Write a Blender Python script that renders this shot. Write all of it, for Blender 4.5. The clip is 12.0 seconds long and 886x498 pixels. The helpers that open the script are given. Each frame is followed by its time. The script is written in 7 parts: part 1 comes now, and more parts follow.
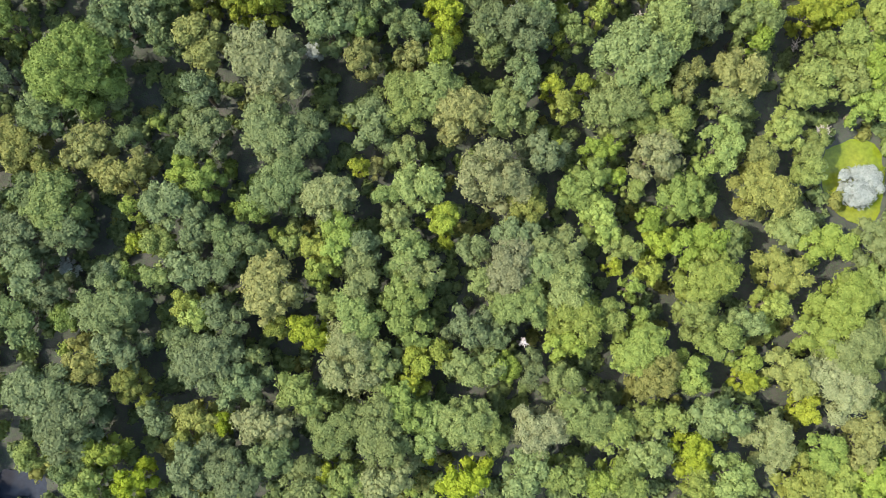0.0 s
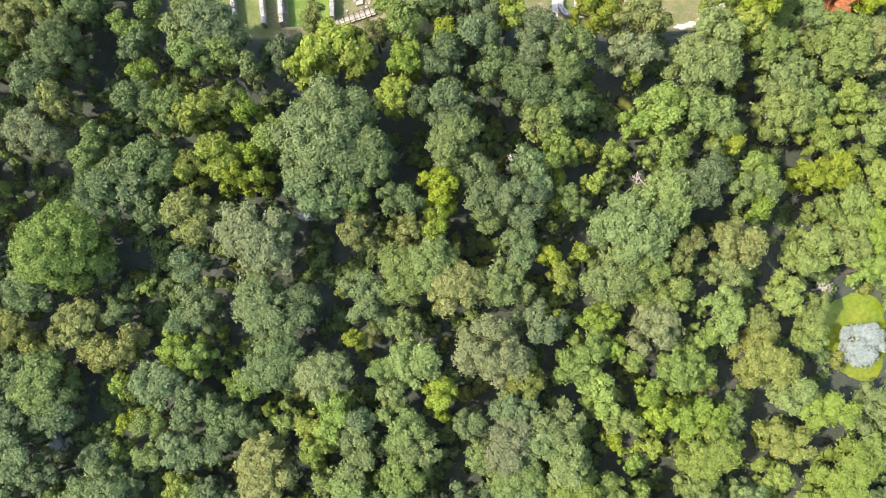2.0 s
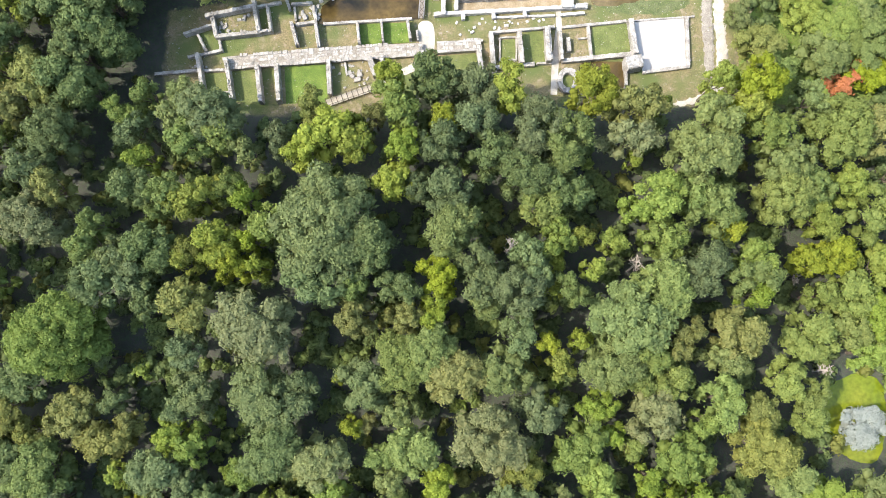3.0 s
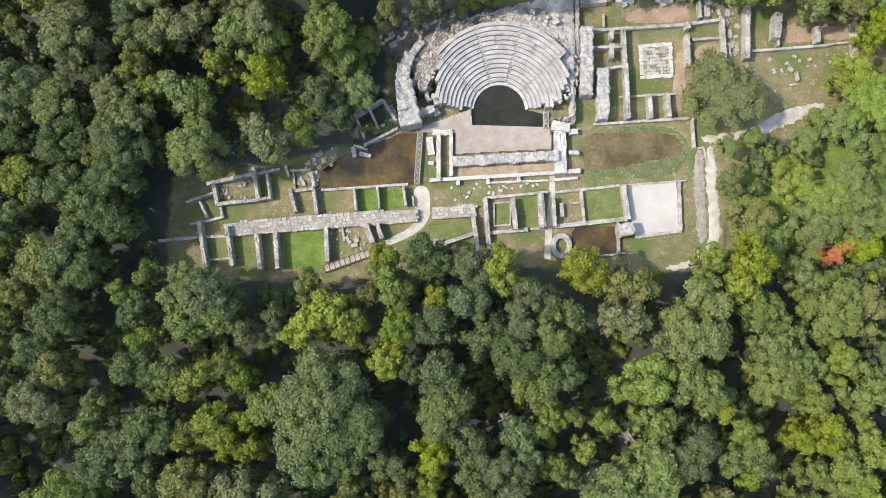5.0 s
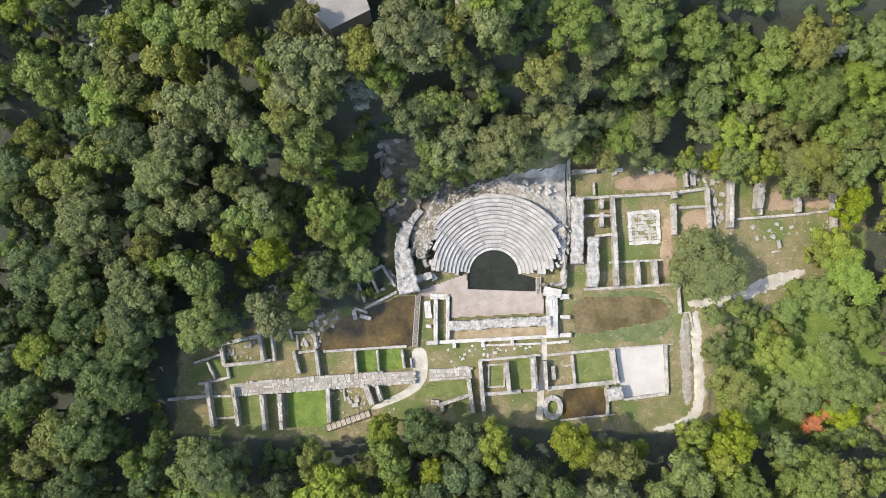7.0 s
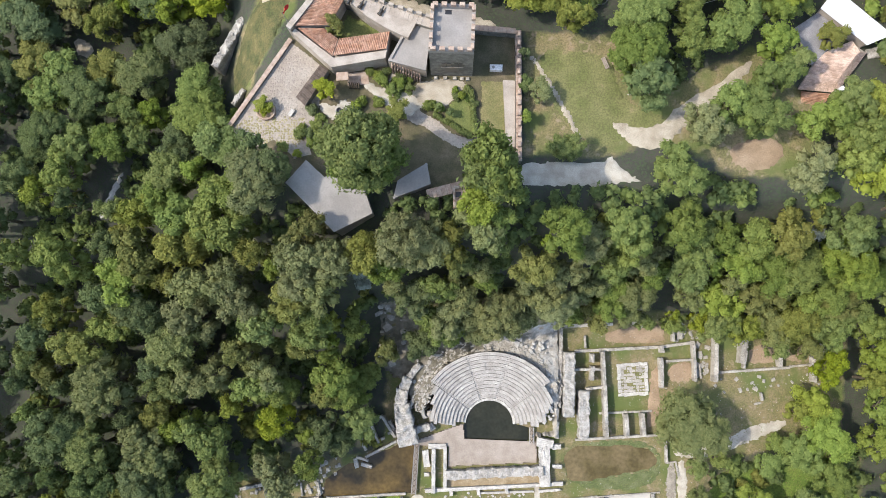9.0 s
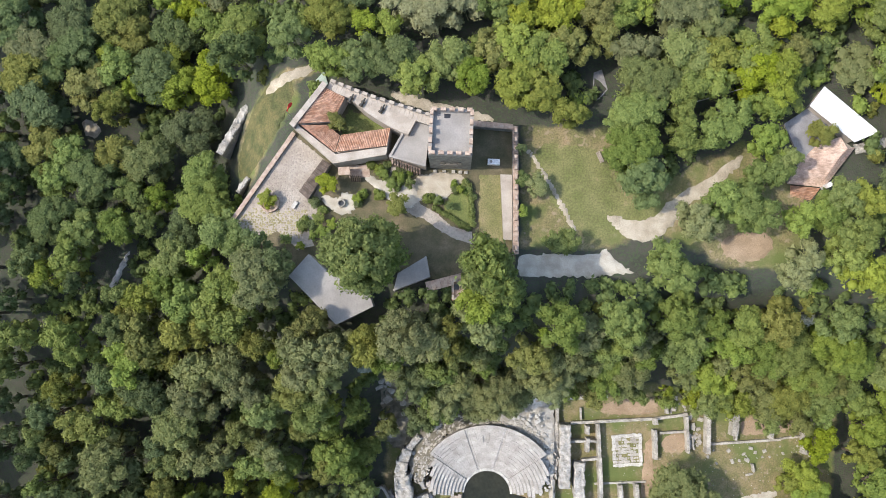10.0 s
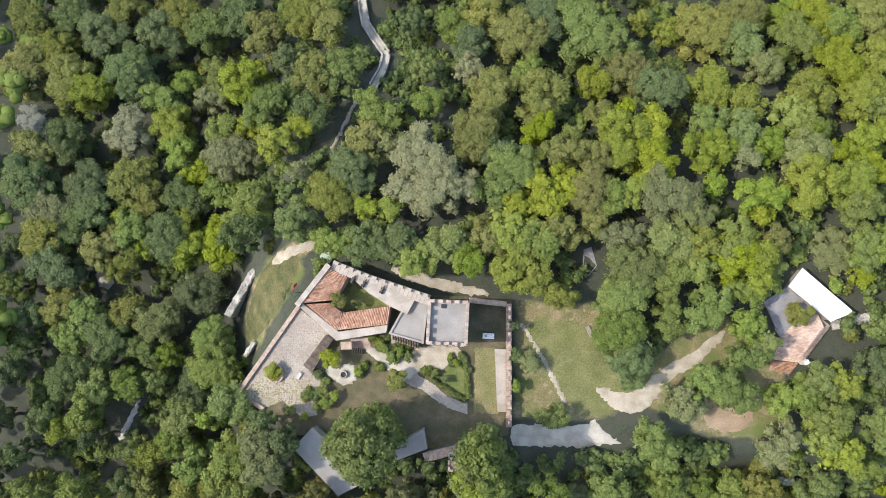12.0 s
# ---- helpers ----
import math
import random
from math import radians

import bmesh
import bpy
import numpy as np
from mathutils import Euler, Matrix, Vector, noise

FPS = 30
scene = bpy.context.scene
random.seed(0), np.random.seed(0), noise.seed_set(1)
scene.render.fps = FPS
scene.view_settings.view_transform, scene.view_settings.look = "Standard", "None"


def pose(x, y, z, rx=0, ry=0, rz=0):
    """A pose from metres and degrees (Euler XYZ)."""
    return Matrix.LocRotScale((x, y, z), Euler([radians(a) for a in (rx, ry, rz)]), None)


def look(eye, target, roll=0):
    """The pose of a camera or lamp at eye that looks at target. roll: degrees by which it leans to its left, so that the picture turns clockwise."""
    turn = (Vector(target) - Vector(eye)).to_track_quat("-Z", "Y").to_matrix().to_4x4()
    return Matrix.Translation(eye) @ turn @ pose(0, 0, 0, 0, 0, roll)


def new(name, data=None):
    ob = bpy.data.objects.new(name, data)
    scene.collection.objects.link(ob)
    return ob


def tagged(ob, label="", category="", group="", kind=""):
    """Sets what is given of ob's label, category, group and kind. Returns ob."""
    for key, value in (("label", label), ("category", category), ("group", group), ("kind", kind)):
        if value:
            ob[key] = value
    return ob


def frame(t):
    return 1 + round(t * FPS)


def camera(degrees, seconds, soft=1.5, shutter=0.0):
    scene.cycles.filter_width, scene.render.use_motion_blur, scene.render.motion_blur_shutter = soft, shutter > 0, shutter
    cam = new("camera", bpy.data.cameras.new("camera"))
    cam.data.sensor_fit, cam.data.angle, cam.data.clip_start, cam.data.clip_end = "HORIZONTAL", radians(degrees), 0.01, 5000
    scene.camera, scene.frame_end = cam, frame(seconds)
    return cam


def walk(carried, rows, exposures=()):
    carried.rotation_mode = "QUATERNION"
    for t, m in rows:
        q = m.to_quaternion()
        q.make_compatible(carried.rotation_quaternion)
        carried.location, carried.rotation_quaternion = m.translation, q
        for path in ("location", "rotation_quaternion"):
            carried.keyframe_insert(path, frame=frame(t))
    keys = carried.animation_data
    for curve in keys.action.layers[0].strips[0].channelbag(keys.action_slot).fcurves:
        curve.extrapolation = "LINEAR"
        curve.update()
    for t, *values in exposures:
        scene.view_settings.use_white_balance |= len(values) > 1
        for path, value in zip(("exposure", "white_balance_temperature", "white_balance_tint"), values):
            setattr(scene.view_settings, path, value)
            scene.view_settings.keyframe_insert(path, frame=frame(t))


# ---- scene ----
cam = camera(59.9, 12.0, soft=0.8)
PATH = [
    (0, (0.77, -0.156, 134.703), (0.764, 0.028, 132.712), 0.7),
    (0.5, (0.44, 7.127, 134.662), (0.439, 7.305, 132.67), 1.7),
    (1, (0.214, 14.657, 134.806), (0.215, 14.828, 132.813), 2.3),
    (1.5, (-0.102, 21.994, 134.882), (-0.098, 22.162, 132.889), 3.2),
    (2, (-0.337, 29.228, 135.007), (-0.332, 29.396, 133.014), 3.6),
    (2.5, (-0.629, 36.641, 134.977), (-0.621, 36.807, 132.984), 4.6),
    (3, (-0.856, 43.61, 135.244), (-0.846, 43.774, 133.25), 5.4),
    (3.2, (-0.764, 46.565, 135.471), (-0.757, 46.729, 133.478), 4.4),
    (4.8, (2.331, 70.323, 139.963), (2.294, 70.482, 137.97), -11.2),
    (5, (2.588, 73.211, 140.409), (2.547, 73.371, 138.416), -12.5),
    (5.5, (2.517, 80.846, 142.409), (2.475, 81.004, 140.415), -12.7),
    (6, (2.547, 87.976, 144.58), (2.503, 88.14, 142.587), -12.7),
    (6.5, (2.629, 94.985, 147.039), (2.584, 95.156, 145.047), -12.8),
    (7, (2.821, 102.896, 149.288), (2.773, 103.061, 147.295), -14.2),
    (7.2, (2.668, 106.221, 149.943), (2.623, 106.383, 147.95), -13.4),
    (8.8, (1.435, 131.646, 157.936), (1.401, 131.787, 155.941), -11.4),
    (9, (1.418, 134.639, 158.451), (1.382, 134.781, 156.456), -12.1),
    (9.5, (1.164, 142.448, 160.802), (1.129, 142.585, 158.807), -11.9),
    (10, (1.109, 149.82, 163.154), (1.073, 149.96, 161.159), -12.2),
    (10.5, (0.94, 157.375, 165.383), (0.904, 157.515, 163.388), -12.1),
    (11, (0.715, 164.852, 167.628), (0.68, 164.993, 165.634), -11.5),
    (11.5, (0.589, 171.951, 169.923), (0.554, 172.097, 167.928), -11.0),
    (12, (0.568, 179.162, 172.354), (0.531, 179.314, 170.36), -11.2),
]
EXPOSURES = [(0, 1.92), (1.5, 2.01), (2.6, 2.01), (3.0, 1.86), (3.6, 1.68), (4.6, 1.31), (7.2, 1.31), (9.0, 1.23), (12.0, 1.25)]
walk(cam, [(t, look(eye, target, roll)) for t, eye, target, roll in PATH], EXPOSURES)

# ---- light ----
SUN_EL, SUN_AZ = radians(52), radians(184)   # the sun stands in the west
world = bpy.data.worlds.new("sky")
scene.world = world
world.use_nodes = True
wn = world.node_tree
sky = wn.nodes.new("ShaderNodeTexSky")
sky.sky_type, sky.sun_disc, sky.dust_density, sky.air_density = "NISHITA", False, 2.0, 1.6
sky.sun_elevation, sky.sun_rotation = SUN_EL, radians(90) - SUN_AZ
back = wn.nodes["Background"]
back.inputs["Strength"].default_value = 0.15
wn.links.new(sky.outputs[0], back.inputs["Color"])
sun = new("sun", bpy.data.lights.new("sun", "SUN"))
sun.data.energy, sun.data.angle, sun.data.color = 2.0, radians(0.6), (1.0, 0.93, 0.80)
sun_dir = Vector((math.cos(SUN_EL) * math.cos(SUN_AZ), math.cos(SUN_EL) * math.sin(SUN_AZ), math.sin(SUN_EL)))
sun.matrix_world = look(sun_dir * 400, (0, 0, 0))

rng = np.random.default_rng(7)


# ---- materials ----
def rgba(c):
    return (c[0], c[1], c[2], 1)


def surface(name, c1, c2, scale=1.0, rough=0.9, bump=0.3, grain=12.0, c3=None, island=0.0, metal=0.0, obj=0.0, vary=0.26):
    """Two-tone material with stains at one scale, grain at another, and relief."""
    m = bpy.data.materials.new(name)
    m.use_nodes = True
    nt = m.node_tree
    n, k = nt.nodes, nt.links.new
    b = n["Principled BSDF"]
    b.inputs["Roughness"].default_value, b.inputs["Metallic"].default_value = rough, metal
    co = n.new("ShaderNodeTexCoord").outputs["Object"]
    big, fine = n.new("ShaderNodeTexNoise"), n.new("ShaderNodeTexNoise")
    for node, s in ((big, scale), (fine, scale * grain)):
        node.inputs["Scale"].default_value, node.inputs["Detail"].default_value = s, 5.0
        k(co, node.inputs["Vector"])
    ramp = n.new("ShaderNodeValToRGB")
    ramp.color_ramp.elements[0].position, ramp.color_ramp.elements[1].position = 0.36, 0.64
    ramp.color_ramp.elements[0].color, ramp.color_ramp.elements[1].color = rgba(c1), rgba(c2)
    if c3:
        e = ramp.color_ramp.elements.new(0.8)
        e.color = rgba(c3)
    k(big.outputs["Fac"], ramp.inputs["Fac"])
    hsv = n.new("ShaderNodeHueSaturation")
    k(ramp.outputs["Color"], hsv.inputs["Color"])
    value = n.new("ShaderNodeMapRange")
    value.inputs["From Min"].default_value, value.inputs["From Max"].default_value = 0.25, 0.75
    value.inputs["To Min"].default_value, value.inputs["To Max"].default_value = 1 - vary, 1 + vary
    k(fine.outputs["Fac"], value.inputs["Value"])
    last = value.outputs[0]
    for amount, source in ((island, "island"), (obj, "object")):
        if amount:
            if source == "island":
                r = n.new("ShaderNodeNewGeometry").outputs["Random Per Island"]
            else:
                r = n.new("ShaderNodeObjectInfo").outputs["Random"]
            mr, mul = n.new("ShaderNodeMapRange"), n.new("ShaderNodeMath")
            mr.inputs["To Min"].default_value, mr.inputs["To Max"].default_value = 1 - amount, 1 + amount
            k(r, mr.inputs["Value"])
            mul.operation = "MULTIPLY"
            k(last, mul.inputs[0]), k(mr.outputs[0], mul.inputs[1])
            last = mul.outputs[0]
    k(last, hsv.inputs["Value"])
    k(hsv.outputs["Color"], b.inputs["Base Color"])
    if bump:
        bp = n.new("ShaderNodeBump")
        bp.inputs["Strength"].default_value, bp.inputs["Distance"].default_value = bump, 0.12
        k(fine.outputs["Fac"], bp.inputs["Height"])
        k(bp.outputs["Normal"], b.inputs["Normal"])
    return m


def foliage(name, c1, c2, spread=0.16):
    """Leaves: two tones told apart leaf clump by leaf clump, and a shift of tone from tree to tree."""
    m = bpy.data.materials.new(name)
    m.use_nodes = True
    nt = m.node_tree
    n, k = nt.nodes, nt.links.new
    b, out = n["Principled BSDF"], n["Material Output"]
    b.inputs["Roughness"].default_value = 0.62
    b.inputs["Specular IOR Level"].default_value = 0.12
    mix = n.new("ShaderNodeMix")
    mix.data_type = "RGBA"
    mix.inputs[6].default_value, mix.inputs[7].default_value = rgba(c1), rgba(c2)
    leaf_range = n.new("ShaderNodeMapRange")
    leaf_range.inputs["To Min"].default_value, leaf_range.inputs["To Max"].default_value = 0.05, 0.95
    k(n.new("ShaderNodeNewGeometry").outputs["Random Per Island"], leaf_range.inputs["Value"])
    k(leaf_range.outputs[0], mix.inputs[0])
    info = n.new("ShaderNodeObjectInfo").outputs["Random"]
    hsv = n.new("ShaderNodeHueSaturation")
    for socket, lo, hi, step in (("Value", 1 - spread, 1 + spread, 1.0), ("Hue", 0.492, 0.512, 7.31), ("Saturation", 0.9, 1.08, 3.77)):
        mul, fr, mr = n.new("ShaderNodeMath"), n.new("ShaderNodeMath"), n.new("ShaderNodeMapRange")
        mul.operation, fr.operation = "MULTIPLY", "FRACT"
        mul.inputs[1].default_value = step
        k(info, mul.inputs[0]), k(mul.outputs[0], fr.inputs[0]), k(fr.outputs[0], mr.inputs["Value"])
        mr.inputs["To Min"].default_value, mr.inputs["To Max"].default_value = lo, hi
        k(mr.outputs[0], hsv.inputs[socket])
    k(mix.outputs[2], hsv.inputs["Color"])
    k(hsv.outputs["Color"], b.inputs["Base Color"])
    tr, sh = n.new("ShaderNodeBsdfTranslucent"), n.new("ShaderNodeMixShader")
    k(hsv.outputs["Color"], tr.inputs["Color"])
    sh.inputs[0].default_value = 0.36
    k(b.outputs[0], sh.inputs[1]), k(tr.outputs[0], sh.inputs[2]), k(sh.outputs[0], out.inputs["Surface"])
    return m


LEAF = {
    "m": foliage("leaves_mid_green", (0.116, 0.150, 0.043), (0.200, 0.239, 0.071)),
    "d": foliage("leaves_dark_green", (0.084, 0.111, 0.045), (0.152, 0.185, 0.074)),
    "l": foliage("leaves_grey_green", (0.139, 0.158, 0.066), (0.220, 0.233, 0.102)),
    "b": foliage("leaves_bright_green", (0.140, 0.184, 0.037), (0.222, 0.267, 0.060)),
    "y": foliage("leaves_yellow_green", (0.151, 0.182, 0.024), (0.257, 0.291, 0.041)),
    "o": foliage("leaves_olive", (0.133, 0.141, 0.039), (0.222, 0.227, 0.067)),
    "s": foliage("leaves_silver", (0.235, 0.262, 0.225), (0.328, 0.350, 0.305), 0.1),
    "p": foliage("leaves_pale_olive", (0.205, 0.208, 0.115), (0.292, 0.292, 0.165), 0.1),
    "r": foliage("leaves_red", (0.382, 0.150, 0.065), (0.530, 0.235, 0.119), 0.1),
    "q": foliage("leaves_needles", (0.100, 0.134, 0.040), (0.180, 0.218, 0.066), 0.12),
}
SEAT = surface("seat_limestone", (0.265, 0.247, 0.232), (0.345, 0.326, 0.311), 0.6, bump=0.5, grain=8, c3=(0.26, 0.245, 0.22), obj=0.10)
BARK = surface("bark", (0.08, 0.06, 0.045), (0.16, 0.13, 0.10), 2.0, bump=0.6)
DEADWOOD = surface("dead_wood", (0.32, 0.28, 0.25), (0.48, 0.42, 0.38), 2.0)
STONE = surface("old_limestone", (0.235, 0.217, 0.193), (0.385, 0.36, 0.33), 0.6, bump=0.7, grain=8, c3=(0.19, 0.175, 0.145), island=0.16)
PALE = surface("pale_limestone", (0.335, 0.316, 0.295), (0.455, 0.435, 0.41), 0.6, bump=0.5, grain=8, c3=(0.29, 0.28, 0.25), island=0.15)
RUBBLE = surface("rubble_masonry", (0.25, 0.234, 0.214), (0.40, 0.38, 0.36), 1.6, bump=1.0, grain=5, c3=(0.20, 0.188, 0.165), vary=0.28)
TOWERSTONE = surface("tower_masonry", (0.12, 0.112, 0.10), (0.21, 0.195, 0.175), 1.2, bump=0.7, grain=5)
COPING = surface("brick_coping", (0.27, 0.19, 0.15), (0.38, 0.30, 0.25), 1.4, bump=0.4)
CONCRETE = surface("weathered_concrete", (0.205, 0.19, 0.182), (0.265, 0.248, 0.238), 0.3, bump=0.08, c3=(0.165, 0.154, 0.147), vary=0.10)
PLASTER = surface("worn_plaster", (0.27, 0.233, 0.202), (0.365, 0.322, 0.286), 0.6, bump=0.2, vary=0.14)
TILES = surface("clay_tiles", (0.32, 0.165, 0.105), (0.46, 0.285, 0.205), 0.9, bump=0.3, island=0.28)
TERRACE_EARTH = surface("terrace_rubble", (0.19, 0.165, 0.135), (0.29, 0.262, 0.225), 0.8, bump=0.7, grain=8, c3=(0.15, 0.14, 0.085), vary=0.35)
TRACK = surface("earth_track", (0.26, 0.223, 0.172), (0.385, 0.342, 0.282), 0.5, bump=0.5, grain=14, c3=(0.17, 0.15, 0.075), vary=0.25)
TILES_PALE = surface("sun_bleached_tiles", (0.43, 0.31, 0.25), (0.56, 0.43, 0.365), 0.8, bump=0.3, island=0.2)
COBBLE = surface("cobbles", (0.25, 0.213, 0.182), (0.32, 0.282, 0.248), 0.3, bump=0.5, grain=8, c3=(0.25, 0.235, 0.16), island=0.12, vary=0.13)
GRAVEL = surface("pale_gravel", (0.31, 0.28, 0.235), (0.43, 0.40, 0.35), 0.5, bump=0.5, grain=18, vary=0.2)
WHITEGRAVEL = surface("white_gravel", (0.36, 0.335, 0.308), (0.415, 0.39, 0.362), 0.25, bump=0.15, grain=20, vary=0.08)
GRASS = surface("short_grass", (0.085, 0.108, 0.026), (0.130, 0.145, 0.045), 0.5, bump=0.6, grain=10, c3=(0.17, 0.14, 0.07), vary=0.4)
LUSH = surface("lush_grass", (0.072, 0.120, 0.014), (0.122, 0.170, 0.028), 0.6, bump=0.6, grain=10, vary=0.4)
DRYGRASS = surface("dry_grass", (0.125, 0.125, 0.045), (0.185, 0.160, 0.075), 0.4, bump=0.7, grain=10, c3=(0.25, 0.19, 0.12), vary=0.35)
DIRT = surface("bare_earth", (0.22, 0.155, 0.100), (0.30, 0.22, 0.15), 0.4, bump=0.4, grain=16, c3=(0.16, 0.14, 0.07))
PLANK = surface("grey_boards", (0.235, 0.195, 0.165), (0.315, 0.268, 0.232), 0.5, bump=0.15, island=0.03, vary=0.15)
BROWNBOARD = surface("brown_boards", (0.085, 0.062, 0.050), (0.16, 0.12, 0.098), 1.2, bump=0.3, obj=0.2)
DARKWOOD = surface("dark_timber", (0.05, 0.04, 0.03), (0.10, 0.075, 0.055), 1.5)
STEEL = surface("painted_steel", (0.22, 0.21, 0.20), (0.32, 0.31, 0.30), 2.0, rough=0.5)
WHITE = surface("white_sheet_roof", (0.58, 0.575, 0.585), (0.66, 0.655, 0.665), 0.3, rough=0.6, bump=0.05)
FELT = surface("grey_roof_felt", (0.16, 0.155, 0.165), (0.24, 0.23, 0.24), 0.5, bump=0.1)
REDCLOTH = surface("red_cloth", (0.50, 0.02, 0.02), (0.62, 0.04, 0.03), 1.0, bump=0.1)
TARP = surface("pale_green_tarp", (0.36, 0.46, 0.40), (0.48, 0.56, 0.50), 0.8, bump=0.1)
IRON = surface("black_iron", (0.02, 0.02, 0.02), (0.05, 0.05, 0.05), 3.0, rough=0.5)
# Near-black fill: the unlit inside of windows, doorway and hatches as a colour.
DARKOPENING = surface("dark_opening", (0.015, 0.015, 0.018), (0.03, 0.03, 0.035), 1.0, rough=0.3, bump=0)
FLOOR = surface("forest_floor", (0.035, 0.036, 0.018), (0.075, 0.062, 0.036), 0.35, bump=0.8, grain=10, c3=(0.05, 0.065, 0.02))


def water_material(name, c1, c2):
    m = surface(name, c1, c2, 0.16, rough=0.08, bump=0.02, grain=9)
    m.node_tree.nodes["Principled BSDF"].inputs["IOR"].default_value = 1.33
    return m


POND = water_material("brown_pond_water", (0.026, 0.019, 0.009), (0.105, 0.070, 0.022))
POND_WEED = water_material("weedy_pond_water", (0.075, 0.058, 0.022), (0.150, 0.115, 0.060))
DARKWATER = water_material("dark_still_water", (0.016, 0.017, 0.010), (0.028, 0.027, 0.016))
BLUEWATER = water_material("blue_grey_water", (0.010, 0.014, 0.022), (0.018, 0.024, 0.036))
BLUEWATER.node_tree.nodes["Principled BSDF"].inputs["Specular IOR Level"].default_value = 0.2
MARSH = water_material("green_marsh", (0.105, 0.140, 0.010), (0.160, 0.180, 0.018))


# ---- mesh helpers ----
class Geo:
    """Collects vertices and faces for one mesh."""

    def __init__(self):
        self.v, self.f = [], []

    def add(self, verts, faces):
        o = len(self.v)
        self.v.extend(tuple(map(float, p)) for p in verts)
        self.f.extend(tuple(i + o for i in f) for f in faces)

    def box(self, cx, cy, z0, z1, lx, ly, turn=0.0, inset=0.0, wobble=0.0):
        """An upright block, turned about z, whose top edge is worn by inset."""
        c, s = math.cos(turn), math.sin(turn)
        rings = [(z0, 0), (z1, 0)] if not inset else [(z0, 0), (z1 - inset, 0), (z1, inset)]
        vs = []
        off = [(rng.uniform(-1, 1) * wobble, rng.uniform(-1, 1) * wobble, rng.uniform(-1, 1) * wobble * 0.7) for _ in range(4)]
        for i, (z, t) in enumerate(rings):
            for (sx, sy), o in zip(((-1, -1), (1, -1), (1, 1), (-1, 1)), off):
                x, y = sx * (lx / 2 - t) + o[0], sy * (ly / 2 - t) + o[1]
                vs.append((cx + c * x - s * y, cy + s * x + c * y, z + (o[2] if i else 0)))
        n = len(rings)
        fs = [(4 * i + j, 4 * i + (j + 1) % 4, 4 * i + 4 + (j + 1) % 4, 4 * i + 4 + j) for i in range(n - 1) for j in range(4)]
        fs += [(4 * n - 4, 4 * n - 3, 4 * n - 2, 4 * n - 1), (3, 2, 1, 0)]
        self.add(vs, fs)

    def prism(self, poly, z0, z1):
        poly = ccw(poly)
        n = len(poly)
        zs = z1 if isinstance(z1, (list, tuple)) else [z1] * n
        self.add([(x, y, z0) for x, y in poly] + [(x, y, z) for (x, y), z in zip(poly, zs)],
                 [(i, (i + 1) % n, n + (i + 1) % n, n + i) for i in range(n)] + [tuple(range(n, 2 * n)), tuple(range(n - 1, -1, -1))])

    def tube(self, a, b, ra, rb, sides=6):
        a, b = Vector(a), Vector(b)
        q = (b - a).to_track_quat("Z", "Y")
        vs = []
        for p, r in ((a, ra), (b, rb)):
            vs += [p + q @ Vector((r * math.cos(u * 2 * math.pi / sides), r * math.sin(u * 2 * math.pi / sides), 0)) for u in range(sides)]
        self.add(vs, [(i, (i + 1) % sides, sides + (i + 1) % sides, sides + i) for i in range(sides)] + [tuple(range(sides, 2 * sides)), tuple(range(sides - 1, -1, -1))])

    def rock(self, x, y, z, r, flat=0.6):
        vs, fs = ICO1
        j = 1 + rng.uniform(-0.22, 0.22, len(vs))
        a = rng.uniform(0, 6.28)
        c, s = math.cos(a), math.sin(a)
        sx = rng.uniform(0.7, 1.3)
        p = [((c * v[0] * sx - s * v[1]) * r * k + x, (s * v[0] * sx + c * v[1]) * r * k + y, v[2] * r * flat * k + z) for v, k in zip(vs, j)]
        self.add(p, fs)

    def mesh(self, name, mat, smooth=False):
        me = bpy.data.meshes.new(name)
        me.from_pydata(self.v, [], self.f)
        if mat:
            me.materials.append(mat)
        if smooth:
            me.shade_smooth()
        return me


def ccw(poly):
    a = sum(poly[i][0] * poly[(i + 1) % len(poly)][1] - poly[(i + 1) % len(poly)][0] * poly[i][1] for i in range(len(poly)))
    return list(poly) if a > 0 else list(poly)[::-1]


def ico(sub):
    bm = bmesh.new()
    bmesh.ops.create_icosphere(bm, subdivisions=sub, radius=1)
    vs, fs = [tuple(v.co) for v in bm.verts], [tuple(v.index for v in f.verts) for f in bm.faces]
    bm.free()
    return vs, fs


ICO1, ICO2 = ico(1), ico(2)


def thing(name, geo, mat, label="", category="", group="", kind="", smooth=False):
    return tagged(new(name, geo.mesh(name, mat, smooth)), label, category, group, kind)


def holder(name, label="", category="", group="", kind="", at=(0, 0, 0)):
    ob = new(name)
    ob.location = at
    return tagged(ob, label, category, group, kind)


def part(name, geo, mat, parent, label="", smooth=False, at=None):
    ob = new(name, geo if isinstance(geo, bpy.types.Mesh) else geo.mesh(name, mat, smooth))
    ob.parent = parent
    if at is not None:
        ob.matrix_local = at
    if label:
        ob["label"] = label
    return ob


def inside(x, y, poly):
    hit, n = False, len(poly)
    for i in range(n):
        (x1, y1), (x2, y2) = poly[i], poly[(i + 1) % n]
        if (y1 > y) != (y2 > y) and x < (x2 - x1) * (y - y1) / (y2 - y1) + x1:
            hit = not hit
    return hit


def edge_distance(x, y, poly):
    best = 1e9
    for i in range(len(poly)):
        (x1, y1), (x2, y2) = poly[i], poly[(i + 1) % len(poly)]
        dx, dy = x2 - x1, y2 - y1
        t = max(0, min(1, ((x - x1) * dx + (y - y1) * dy) / (dx * dx + dy * dy + 1e-9)))
        best = min(best, math.hypot(x - x1 - t * dx, y - y1 - t * dy))
    return best


